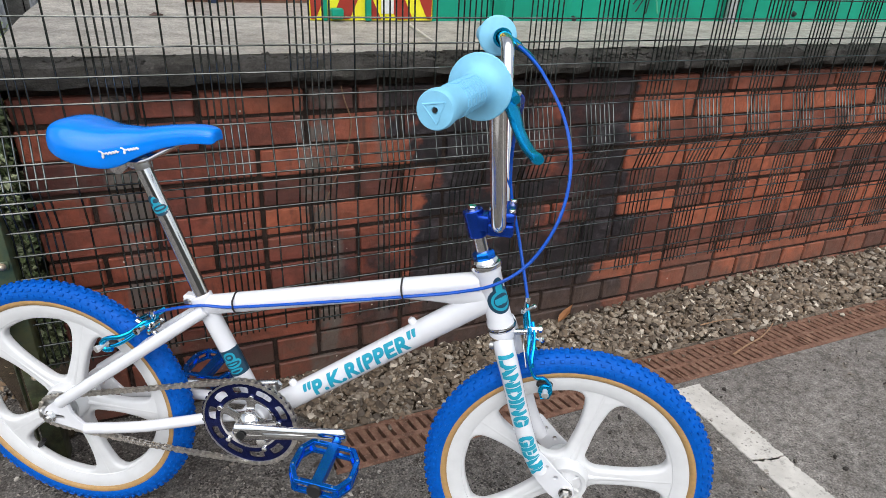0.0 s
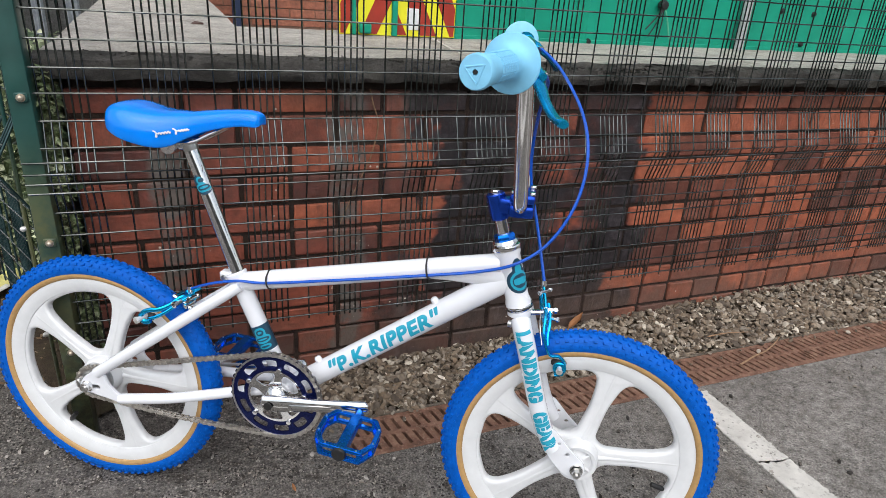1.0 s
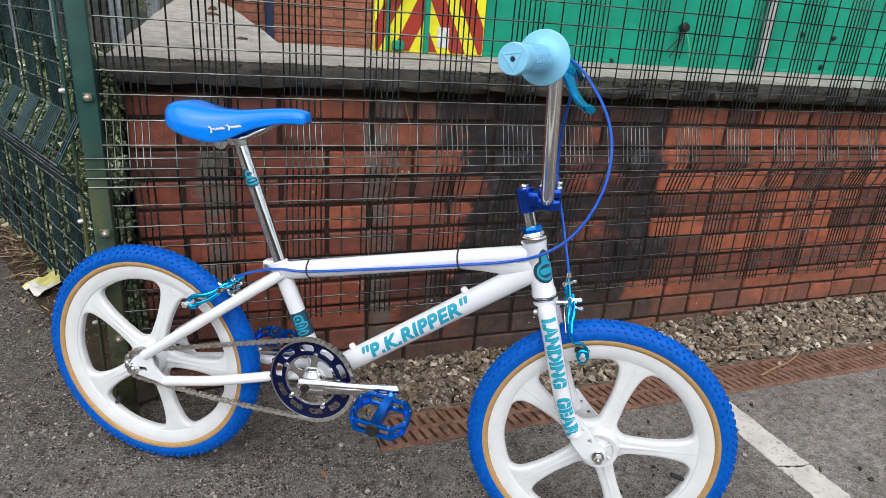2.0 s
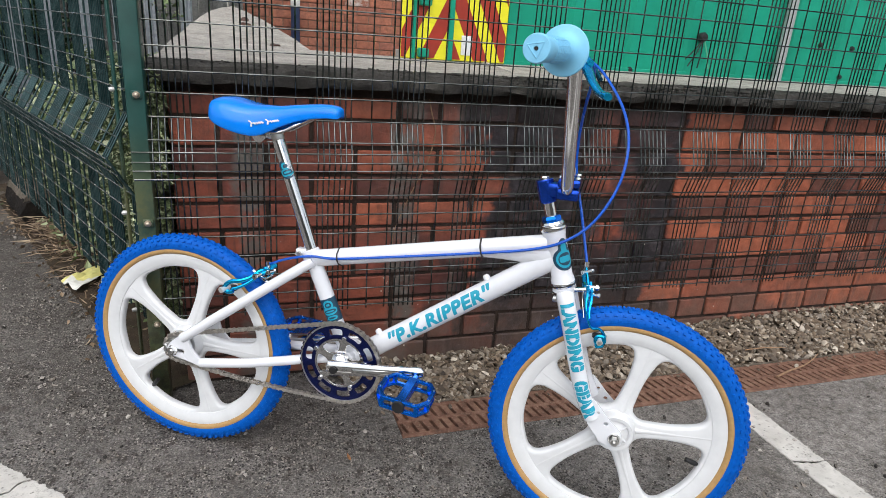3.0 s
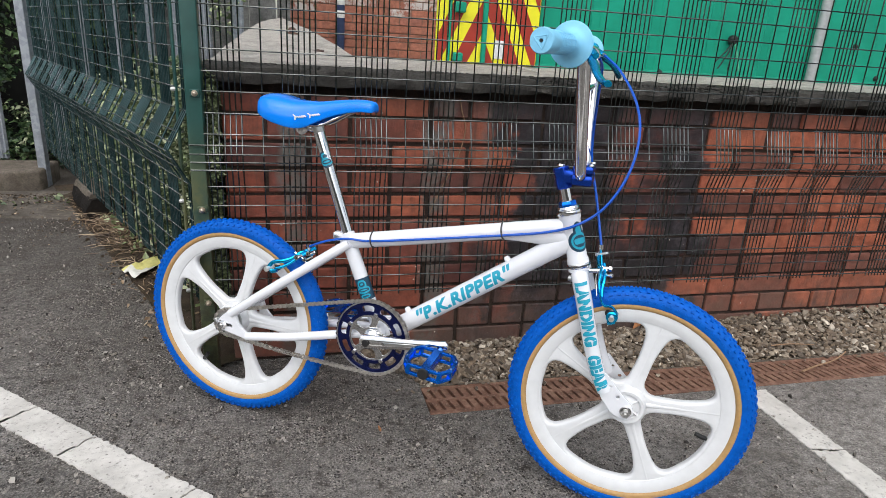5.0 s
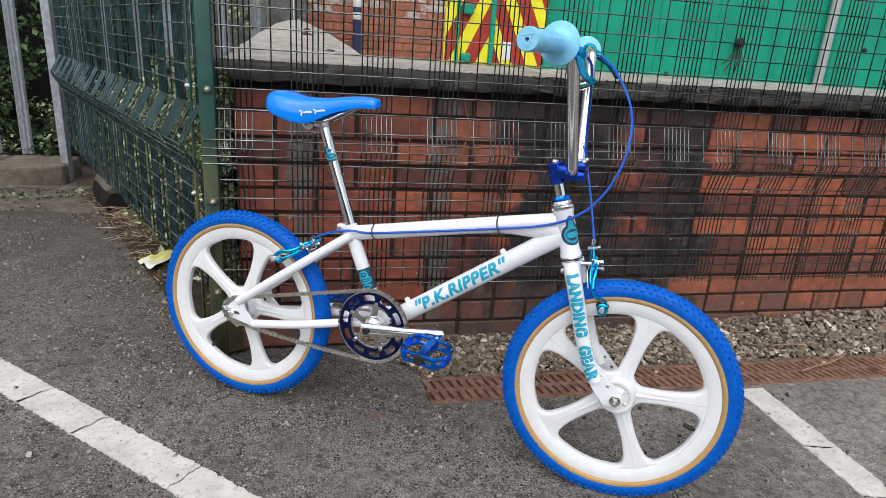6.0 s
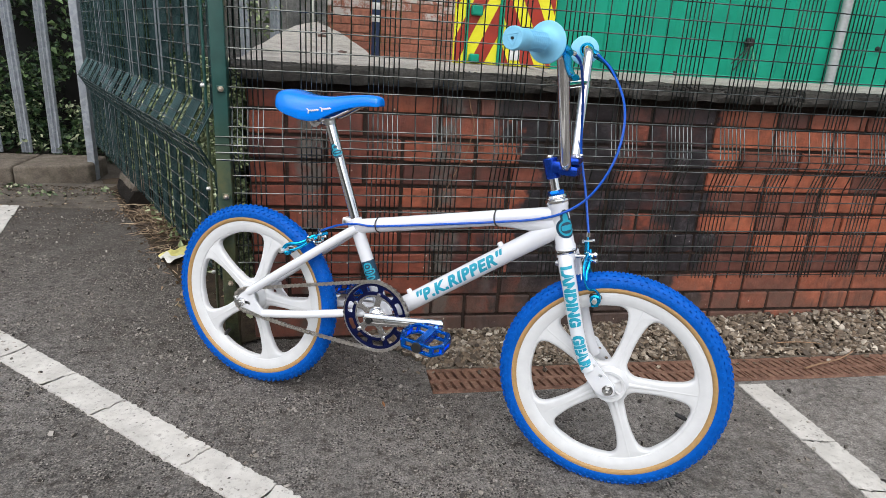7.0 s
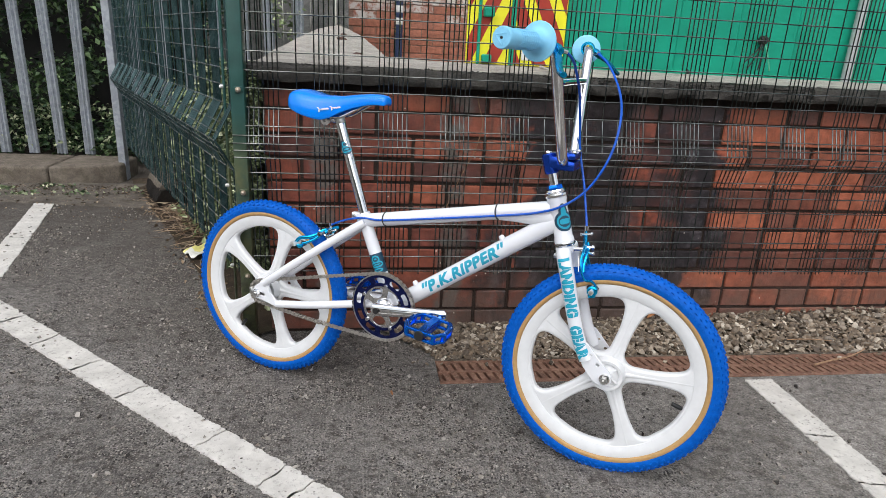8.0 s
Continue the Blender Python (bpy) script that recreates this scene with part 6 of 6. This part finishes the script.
def build_drive(bike):
    outer = []
    teeth = 44
    for k in range(teeth * 4):
        r = (0.0865, 0.0895, 0.0895, 0.0865)[k % 4]
        a = 2 * math.pi * k / (teeth * 4)
        outer.append(Vector((r * math.cos(a), r * math.sin(a))))
    holes, inner = [], [ring(0.0580, 60)]
    for k in range(10):
        a = 2 * math.pi * (k + 0.5) / 10
        w = 0.225
        pts = [(0.0625, -w), (0.0765, -w * 0.9), (0.0775, 0), (0.0765, w * 0.9), (0.0625, w), (0.0635, 0)]
        holes.append(fillet([Vector((r * math.cos(a + t), r * math.sin(a + t))) for r, t in pts], 0.005, 4))
    for k in range(5):
        a = 2 * math.pi * (k + 0.5) / 5
        pts = [(0.027, -0.36), (0.0500, -0.47), (0.0525, 0), (0.0500, 0.47), (0.027, 0.36)]
        inner.append(fillet([Vector((r * math.cos(a + t), r * math.sin(a + t))) for r, t in pts], 0.008, 4))
    holes.append(ring(0.0545, 60))
    at = lambda y: Matrix.Translation((BB.x, y, BB.z)) @ Matrix.Rotation(radians(-9), 4, "Y")
    ringo = part("chainring", dress(plate([outer, *holes], 0.004, 0.0006), ANO_NAVY, 30), None, bike, "navy anodised chainring with cut-out windows", at=at(-0.046))
    part("spider_plate", dress(plate(inner, 0.0034, 0.0006), CHROME, 30), None, ringo, "chrome five-arm spider")
    part("tooth_band", lathe([(0.0835, -0.0028), (0.0868, -0.0028), (0.0868, 0.0028), (0.0835, 0.0028)], 88, "y", closed=True), STEEL, ringo, "bright bare metal edge")
    part("spider", lathe([(0.010, -0.012), (0.017, -0.008), (0.021, -0.0024), (0.021, 0.0024), (0.010, 0.004)], 30, "y", closed=True), CHROME, ringo, "chrome boss")
    for k in range(5):
        a = 2 * math.pi * k / 5
        part("ring_bolt", lathe([(0.0, -0.0062), (0.0045, -0.006), (0.0055, -0.0045), (0.0055, -0.002)], 12, "y", (0.058 * math.cos(a), 0, 0.058 * math.sin(a))), CHROME, ringo)
    for side, y0, angle in ((-1, -0.070, 8.3), (1, 0.066, 188.3)):
        a = radians(angle)
        d = Vector((math.cos(a), 0, math.sin(a)))
        p, q = BB + Vector((0, y0, 0)), BB + Vector((0, y0 + side * 0.006, 0)) + d * 0.175
        bm = tube([p - d * 0.018, p - d * 0.012, p + d * 0.02, p.lerp(q, 0.5), q - d * 0.012, q + d * 0.012, q + d * 0.016], [0.008, 0.017, 0.0165, 0.0125, 0.0135, 0.0135, 0.008], 16, None, 0.55)
        arm = part("crank_arm", bm, CHROME, bike, "chrome crank arm", 40)
        part("crank_bolt", lathe([(0.0, 0.003), (0.0080, 0.003), (0.0080, 0.001)], 16, "y"), BLACK, arm, "dark crank bolt recess", at=Matrix.Translation(p + Vector((0, side * 0.0095, 0))) @ (Matrix.Rotation(math.pi, 4, "Z") if side < 0 else Matrix.Identity(4)))
        part("crank_groove", box((-0.045, -0.0012, -0.0035), (0.045, 0.0012, 0.0035), 0.001), STEEL, arm, at=frame_of(p.lerp(q, 0.48) + Vector((0, side * 0.0072, 0)), d, (0, 1, 0)))
        c = BB + Vector((0, side * 0.146, -0.008)) + d * 0.176
        rim = fillet([(-0.0515, -0.020), (-0.035, -0.049), (0.035, -0.049), (0.0515, -0.020), (0.0515, 0.022), (0.037, 0.047), (-0.037, 0.047), (-0.0515, 0.022)], 0.004, 3)
        wins = []
        for s in (-1, 1):
            wins.append(fillet([(s * 0.0085, -0.0405), (s * 0.031, -0.0405), (s * 0.0430, -0.0185), (s * 0.0430, 0.0200), (s * 0.032, 0.0390), (s * 0.0085, 0.0390)], 0.003, 3))
        bm = bmesh.new()
        for z in (-0.0085, 0.0085):
            me = plate([rim, *wins], 0.0062, 0.0012, 1, False)
            me.transform(Matrix.Translation((0, 0, z)))
            bm.from_mesh(me)
            bpy.data.meshes.remove(me)
        for u in (-1, 1):
            for px, py in ((0.0465, -0.0185), (0.0465, 0.0205), (0.0325, -0.0445), (0.0345, 0.0425)):
                box((u * px - 0.0042, py - 0.0042, -0.0075), (u * px + 0.0042, py + 0.0042, 0.0075), 0.0, bm)
        tube([(0, -0.0478, 0), (0, -0.040, 0), (0, -0.034, 0), (0, 0.034, 0), (0, 0.0455, 0)], [0.0115, 0.0115, 0.0095, 0.0095, 0.0115], 14, bm)
        me = finish(bm, PEDAL_BLUE, 30)
        pedal = part("pedal", me, None, bike, "blue alloy platform pedal with open cage", at=Matrix.Translation(c) @ Matrix.Rotation(radians(7 if side < 0 else 4), 4, "Y") @ (Matrix.Rotation(math.pi, 4, "Z") if side > 0 else Matrix.Identity(4)))
        part("pedal_spindle", rod((0, -0.050, 0), (0, 0.072, 0), 0.0082, 16), PEDAL_BLUE, pedal)
        part("pedal_cap", lathe([(0.0, -0.0535), (0.0105, -0.0535), (0.012, -0.051), (0.012, -0.049)], 16, "y"), BLACK, pedal, "black bearing cap")
        for px, py in ((-0.047, -0.018), (-0.047, 0.02), (0.047, -0.018), (0.047, 0.02), (-0.026, -0.0455), (0.026, -0.0455), (-0.026, 0.0435), (0.026, 0.0435)):
            part("pedal_pin", lathe([(0.0, 0.0135), (0.0017, 0.0132), (0.0020, 0.0095)], 8, "z", (px, py, 0)), STEEL, pedal)
    part("bottom_bracket", lathe([(0.0, -0.060), (0.0095, -0.060), (0.0095, -0.038), (0.020, -0.038), (0.020, 0.038), (0.0095, 0.038), (0.0095, 0.060), (0.0, 0.060)], 24, "y", BB), STEEL, bike)
    # rear hub, sprocket and axle nuts
    rc = Vector((0.0, 0.0, WHEEL_R))
    tooth = []
    for k in range(16 * 4):
        r = (0.0295, 0.0325, 0.0325, 0.0295)[k % 4]
        tooth.append(Vector((r * math.cos(2 * math.pi * k / 64), r * math.sin(2 * math.pi * k / 64))))
    part("sprocket", dress(plate([tooth], 0.004, 0.0), STEEL, 30), None, bike, "steel freewheel sprocket", at=Matrix.Translation(rc + Vector((0, -0.045, 0))))
    part("freewheel", lathe([(0.0, -0.050), (0.018, -0.050), (0.021, -0.047), (0.021, -0.036), (0.0, -0.036)], 24, "y", rc), STEEL, bike)
    part("rear_axle", rod(rc + Vector((0, -0.074, 0)), rc + Vector((0, 0.074, 0)), 0.0048, 12), STEEL, bike)
    for s in (-1, 1):
        part("axle_nut", lathe([(0.0, 0.0), (0.0125, 0.0), (0.0125, 0.002), (0.0095, 0.002), (0.0095, 0.010), (0.0, 0.010)], 6, "y"), CHROME, bike, "chrome axle nut", at=Matrix.Translation(rc + Vector((0, s * 0.0612, 0))) @ (Matrix.Rotation(math.pi, 4, "Z") if s < 0 else Matrix.Identity(4)))
    part("chain_tensioner", box((-0.022, -0.066, 0.244), (-0.014, -0.050, 0.262), 0.002), STEEL, bike)
    # chain: links alternate inside and outside
    r1, r2 = 0.0312, 0.0880
    a, b = Vector((0, 0, WHEEL_R)), Vector((BB.x, 0, BB.z))
    d = b - a
    base = math.atan2(d.z, d.x)
    off = math.asin((r2 - r1) / d.length)
    path = []
    ta, tb = base + math.pi / 2 + off, base - math.pi / 2 - off
    up_a, up_b = a + Vector((math.cos(ta), 0, math.sin(ta))) * r1, b + Vector((math.cos(ta), 0, math.sin(ta))) * r2
    lo_a, lo_b = a + Vector((math.cos(tb), 0, math.sin(tb))) * r1, b + Vector((math.cos(tb), 0, math.sin(tb))) * r2
    path += [up_a.lerp(up_b, k / 40) for k in range(40)]
    span = (ta - tb)
    path += [b + Vector((math.cos(ta - span * k / 40), 0, math.sin(ta - span * k / 40))) * r2 for k in range(40)]
    path += [lo_b.lerp(lo_a, k / 40) - Vector((0, 0, 0.006 * math.sin(math.pi * k / 40))) for k in range(40)]
    rest = 2 * math.pi - span
    path += [a + Vector((math.cos(tb - rest * k / 24), 0, math.sin(tb - rest * k / 24))) * r1 for k in range(24)]
    cum = [0.0]
    for p, q in zip(path, path[1:] + path[:1]):
        cum.append(cum[-1] + (q - p).length)
    n = int(round(cum[-1] / 0.0127 / 2)) * 2
    pins, j = [], 0
    for k in range(n):
        s = cum[-1] * k / n
        while cum[j + 1] < s:
            j += 1
        t = (s - cum[j]) / (cum[j + 1] - cum[j])
        pins.append(path[j].lerp(path[(j + 1) % len(path)], t))
    bm = bmesh.new()
    for p in pins:
        tube([p + Vector((0, -0.0515, 0)), p + Vector((0, -0.0405, 0))], 0.0022, 6, bm)
    chain = part("chain", bm, CHAIN_STEEL, bike, "oily brown-grey roller chain", 25)
    links = []
    for k in range(2):
        bm = bmesh.new()
        p, q = Vector((0, 0, 0)), Vector((cum[-1] / n, 0, 0))
        u, w = Vector((1, 0, 0)), Vector((0, 0, 1))
        for s in (-1, 1):
            y = s * (0.0042 if k % 2 else 0.0028)
            pts = [p - u * 0.0035 - w * 0.0022, p - u * 0.0018 - w * 0.0042, p.lerp(q, 0.5) - w * 0.003, q + u * 0.0018 - w * 0.0042, q + u * 0.0035 - w * 0.0022, q + u * 0.0035 + w * 0.0022, q + u * 0.0018 + w * 0.0042, p.lerp(q, 0.5) + w * 0.003, p - u * 0.0018 + w * 0.0042, p - u * 0.0035 + w * 0.0022]
            lo = [bm.verts.new(v + Vector((0, y - 0.0005, 0))) for v in pts]
            hi = [bm.verts.new(v + Vector((0, y + 0.0005, 0))) for v in pts]
            bm.faces.new(lo), bm.faces.new(hi[::-1])
            for i in range(10):
                bm.faces.new((lo[i], hi[i], hi[(i + 1) % 10], lo[(i + 1) % 10]))
        links.append(finish(bm, CHAIN_STEEL, 25))
    for k in range(n):
        p, q = pins[k], pins[(k + 1) % n]
        part("link", links[k % 2], None, chain, at=frame_of(p + Vector((0, -0.046, 0)), q - p, (0, 1, 0)))


def bolt(a, b, r, parent, mat=None, head=1.5, label=""):
    """A bolt with a hexagonal head at a and a domed nut at b."""
    a, b = Vector(a), Vector(b)
    d = (b - a).normalized()
    bm = tube([a, a + d * r * 1.2], r * head, 6)
    tube([a, b], r, 10, bm)
    tube([b - d * r * 1.6, b - d * r * 0.4, b], [r * head, r * head, r * 0.8], 6, bm)
    return part("bolt", bm, mat or CHROME, parent, label or "chrome brake bolt", 30)


def build_brakes(bike):
    front = part("front_brake", rod((0.826, 0, 0.507), (0.872, 0, 0.514), 0.0050, 12), CHROME, bike, "light blue anodised side-pull brake")
    near = [(0.853, 0.030, 0.544), (0.856, 0.020, 0.534), (0.860, 0.002, 0.518), (0.861, -0.022, 0.506), (0.861, -0.034, 0.492), (0.868, -0.040, 0.467), (0.877, -0.0415, 0.453), (0.891, -0.0415, 0.453), (0.902, -0.0415, 0.440), (0.899, -0.0415, 0.422), (0.888, -0.0415, 0.418)]
    far = [(0.850, 0.050, 0.528), (0.854, 0.030, 0.516), (0.856, 0.012, 0.510), (0.858, 0.030, 0.498), (0.865, 0.042, 0.470), (0.876, 0.043, 0.452), (0.890, 0.043, 0.436)]
    second = [(0.864, 0.010, 0.524), (0.868, -0.006, 0.512), (0.869, -0.024, 0.500), (0.868, -0.034, 0.484), (0.870, -0.039, 0.470)]
    wide = [0.0045 + 0.0022 * math.exp(-((k - 12) / 7) ** 2) for k in range(5 * (len(near) - 1) + 1)]
    part("brake_arm", tube(curve_points(near, 5), wide, 10, None, 0.62, side=(1, 0, 0)), ANO_CYAN, front)
    part("brake_arm", tube(curve_points(far, 5), 0.0052, 10, None, 0.7), ANO_CYAN, front)
    part("spring_arm", tube(curve_points(second, 5), 0.0032, 8), ANO_CYAN, front)
    part("brake_spring", tube(curve_points([(0.853, -0.002, 0.506), (0.853, -0.028, 0.500), (0.860, -0.042, 0.470)], 6), 0.0010, 6), STEEL, front, "bright wire spring")
    part("cable_anchor", tube([(0.851, 0.032, 0.536), (0.851, 0.032, 0.548), (0.852, 0.032, 0.549), (0.852, 0.032, 0.558)], [0.0042, 0.0042, 0.0055, 0.0050], 10), CHROME, front, "chrome cable anchor")
    bolt((0.846, 0.010, 0.541), (0.866, 0.036, 0.541), 0.0028, front)
    bolt((0.858, 0.0, 0.517), (0.881, 0.0, 0.519), 0.0038, front, None, 1.6)
    bolt((0.858, -0.006, 0.506), (0.884, -0.020, 0.510), 0.0030, front)
    for y in (-1, 1):
        part("pad_holder", lathe([(0.0, -0.0035), (0.0085, -0.0035), (0.0115, -0.002), (0.0115, 0.002), (0.0085, 0.0035), (0.0, 0.0035)], 20, "y", (0.8945, y * 0.0435, 0.4325)), ANO_CYAN, front)
        part("pad_holder", box((0.886, y * 0.0435 - 0.003, 0.4185), (0.903, y * 0.0435 + 0.003, 0.434), 0.0026, None, 2), ANO_CYAN, front)
        part("brake_pad", box((0.880, y * 0.031 - 0.005, 0.430), (0.906, y * 0.031 + 0.005, 0.441), 0.003), BLACK, front, "black rubber brake pad")
        bolt((0.894, y * 0.058, 0.432), (0.894, y * 0.036, 0.436), 0.0042, front, ZINC, 1.35)
    rear = part("rear_brake", rod((0.160, 0, 0.440), (0.205, 0, 0.412), 0.0048, 12), CHROME, bike, "light blue anodised side-pull brake")
    arms = ([(0.202, 0.002, 0.451), (0.198, -0.012, 0.449), (0.190, -0.024, 0.450), (0.172, -0.034, 0.436), (0.156, -0.044, 0.430), (0.142, -0.047, 0.428), (0.128, -0.047, 0.422), (0.120, -0.047, 0.410), (0.128, -0.047, 0.402), (0.140, -0.047, 0.406)],
            [(0.214, -0.013, 0.446), (0.204, -0.018, 0.450), (0.188, -0.026, 0.440), (0.168, -0.036, 0.424), (0.150, -0.044, 0.414), (0.138, -0.047, 0.410)],
            [(0.192, 0.040, 0.446), (0.180, 0.018, 0.442), (0.166, 0.032, 0.436), (0.144, 0.046, 0.420), (0.124, 0.047, 0.406)])
    for pts, r in zip(arms, (0.0048, 0.0034, 0.0052)):
        part("brake_arm", tube(curve_points(pts, 5), r, 10, None, 0.75), ANO_CYAN, rear)
    part("cable_anchor", tube([(0.199, -0.006, 0.452), (0.199, -0.006, 0.461), (0.199, -0.006, 0.462), (0.199, -0.006, 0.468)], [0.0040, 0.0040, 0.0055, 0.0048], 10), CHROME, rear, "chrome cable anchor")
    bolt((0.186, -0.042, 0.442), (0.194, -0.012, 0.446), 0.0042, rear)
    bolt((0.210, -0.030, 0.452), (0.214, -0.002, 0.450), 0.0034, rear)
    bolt((0.202, -0.030, 0.436), (0.208, -0.006, 0.440), 0.0030, rear)
    for y in (-1, 1):
        part("brake_pad", box((0.110, y * 0.034 - 0.007, 0.402), (0.142, y * 0.034 + 0.006, 0.414), 0.003), BLACK, rear, "black rubber brake pad")
        bolt((0.118, y * 0.060, 0.408), (0.126, y * 0.036, 0.410), 0.0048, rear, ZINC, 1.35)


def build_bicycle():
    bike = tagged(empty("bicycle", pose(-0.303, 0.210, 0.0, -3.2, 0, -31.3)), "white and blue BMX bicycle standing on tarmac", "bicycle")
    build_wheel(bike, "rear_wheel", Matrix.Translation((0, 0, WHEEL_R)), -1.0, -127.0)
    build_wheel(bike, "front_wheel", Matrix.Translation((FRONT_AXLE, -0.006, FRONT_Z)) @ pose(0, 0, 0, 0, 0, 2.0), 4.0, -17.0)
    build_frame(bike)
    build_fork(bike)
    build_bars(bike)
    build_saddle(bike)
    build_drive(bike)
    build_brakes(bike)


build_bicycle()
# ---------------------------------------------------------------- small loose things
def build_loose():
    bm = bmesh.new()
    pts = [(0.0, 0.0), (0.085, 0.145), (0.175, 0.12), (0.180, -0.08), (0.075, -0.12)]
    n = 8
    rows = []
    for i in range(n + 1):
        row = []
        for j in range(n + 1):
            u, v = i / n, j / n
            a = Vector(pts[0]).lerp(Vector(pts[1]), v)
            b = Vector(pts[4]).lerp(Vector(pts[2]), v)
            p = a.lerp(b, u)
            row.append(bm.verts.new((p.x, p.y, 0.010 + 0.020 * noise.noise(Vector((u * 3, v * 3, 4))) + 0.010 * u)))
        rows.append(row)
    for i in range(n):
        for j in range(n):
            bm.faces.new((rows[i][j], rows[i + 1][j], rows[i + 1][j + 1], rows[i][j + 1]))
    paper = part("paper_scrap", bm, PAPER, smooth=20)
    paper.data.materials.append(PAPER_WHITE)
    for k, f in enumerate(paper.data.polygons):
        f.material_index = 1 if f.center.y < -0.01 + 0.02 * math.sin(f.center.x * 60) else 0
    thick = paper.modifiers.new("thick", "SOLIDIFY")
    thick.thickness = 0.0008
    paper.matrix_basis = pose(-0.805, 1.20, 0.012)
    tagged(paper, "crumpled yellow and white paper scrap on tarmac", "litter")

    for pts, r, label in (([(1.40, 0.130, 0.012), (1.47, 0.150, 0.015), (1.54, 0.163, 0.019), (1.60, 0.185, 0.023), (1.64, 0.205, 0.027)], 0.0034, "bare dry twig lying across the drain grating"),
                          ([(1.40, 0.272, 0.030), (1.48, 0.268, 0.033), (1.56, 0.258, 0.030)], 0.0022, "thin dark twig on the gravel"),
                          ([(0.618, 0.87, 0.869), (0.596, 0.75, 0.868), (0.575, 0.62, 0.866), (0.556, 0.485, 0.863)], 0.0042, "pale bleached stick lying on the concrete slab")):
        tagged(part("twig", tube(curve_points(pts, 5), [r * (1 - 0.5 * k / (5 * (len(pts) - 1))) for k in range(5 * (len(pts) - 1) + 1)], 7), PALE_WOOD if "pale" in label else WOOD), label, "twig", "fallen twigs")
    for x, y, z, s, turn, label in ((0.952, 0.405, 0.052, 0.075, -72, "orange-brown dead leaf on the gravel"), (0.045, 0.025, 0.006, 0.022, 10, "small brown dead leaf on tarmac")):
        me = raw([(s * a, s * b, s * c) for a, b, c in ((0, 0, 0), (0.16, 0.3, 0.07), (0.14, 0.65, 0.09), (0, 1.0, 0.16), (-0.16, 0.62, 0.07), (-0.17, 0.3, 0.05), (0, 0.3, 0.0), (0, 0.65, 0.02))], [(0, 1, 6), (1, 2, 7, 6), (2, 3, 7), (3, 4, 7), (4, 5, 6, 7), (5, 0, 6)], DEAD_LEAF)
        leaf = new("dead_leaf", me)
        leaf.matrix_basis = pose(x, y, z, 24 if s > 0.05 else 6, 0, turn)
        tagged(leaf, label, "dead leaf", "fallen leaves")


build_loose()


def build_rubble():
    """Broken brick ends lying on the ramp."""
    rng = np.random.default_rng(63)
    for x, y, z, s, label in ((-0.06, 0.98, 0.873, 0.030, "broken dark brick end on the concrete ramp"), (-0.13, 1.75, 0.925, 0.034, "broken dark brick end on the concrete ramp"), (-0.14, 2.1, 0.945, 0.030, "small broken brick piece on the concrete ramp")):
        me = scatter_solids([(0, 0, 0)], [s], rng, RUBBLE, (0.5, 0.7), 0.25, 1)
        ob = new("brick_fragment", me)
        ob.matrix_basis = pose(x, y, z)
        tagged(ob, label, "brick fragment", "rubble on the ramp")


def build_vine():
    """A dead root climbing a crack in the brickwork."""
    path = [(0.305, 0.434, 0.785), (0.312, 0.432, 0.752), (0.326, 0.433, 0.699), (0.309, 0.432, 0.623), (0.285, 0.431, 0.572), (0.264, 0.432, 0.527), (0.240, 0.433, 0.470), (0.222, 0.433, 0.415), (0.226, 0.434, 0.36)]
    line = curve_points(path, 6)
    vine = part("dead_vine", tube(line, [0.0019 - 0.0010 * k / (len(line) - 1) for k in range(len(line))], 6), WOOD)
    tagged(vine, "thin bleached dead vine clinging to the brick wall", "vine")


build_vine()
RUBBLE = plain("broken_brick", (0.10, 0.055, 0.045), 0.9, 0.0, 0.4, 80.0)
build_rubble()

# bricks of the wall last
build_wall()
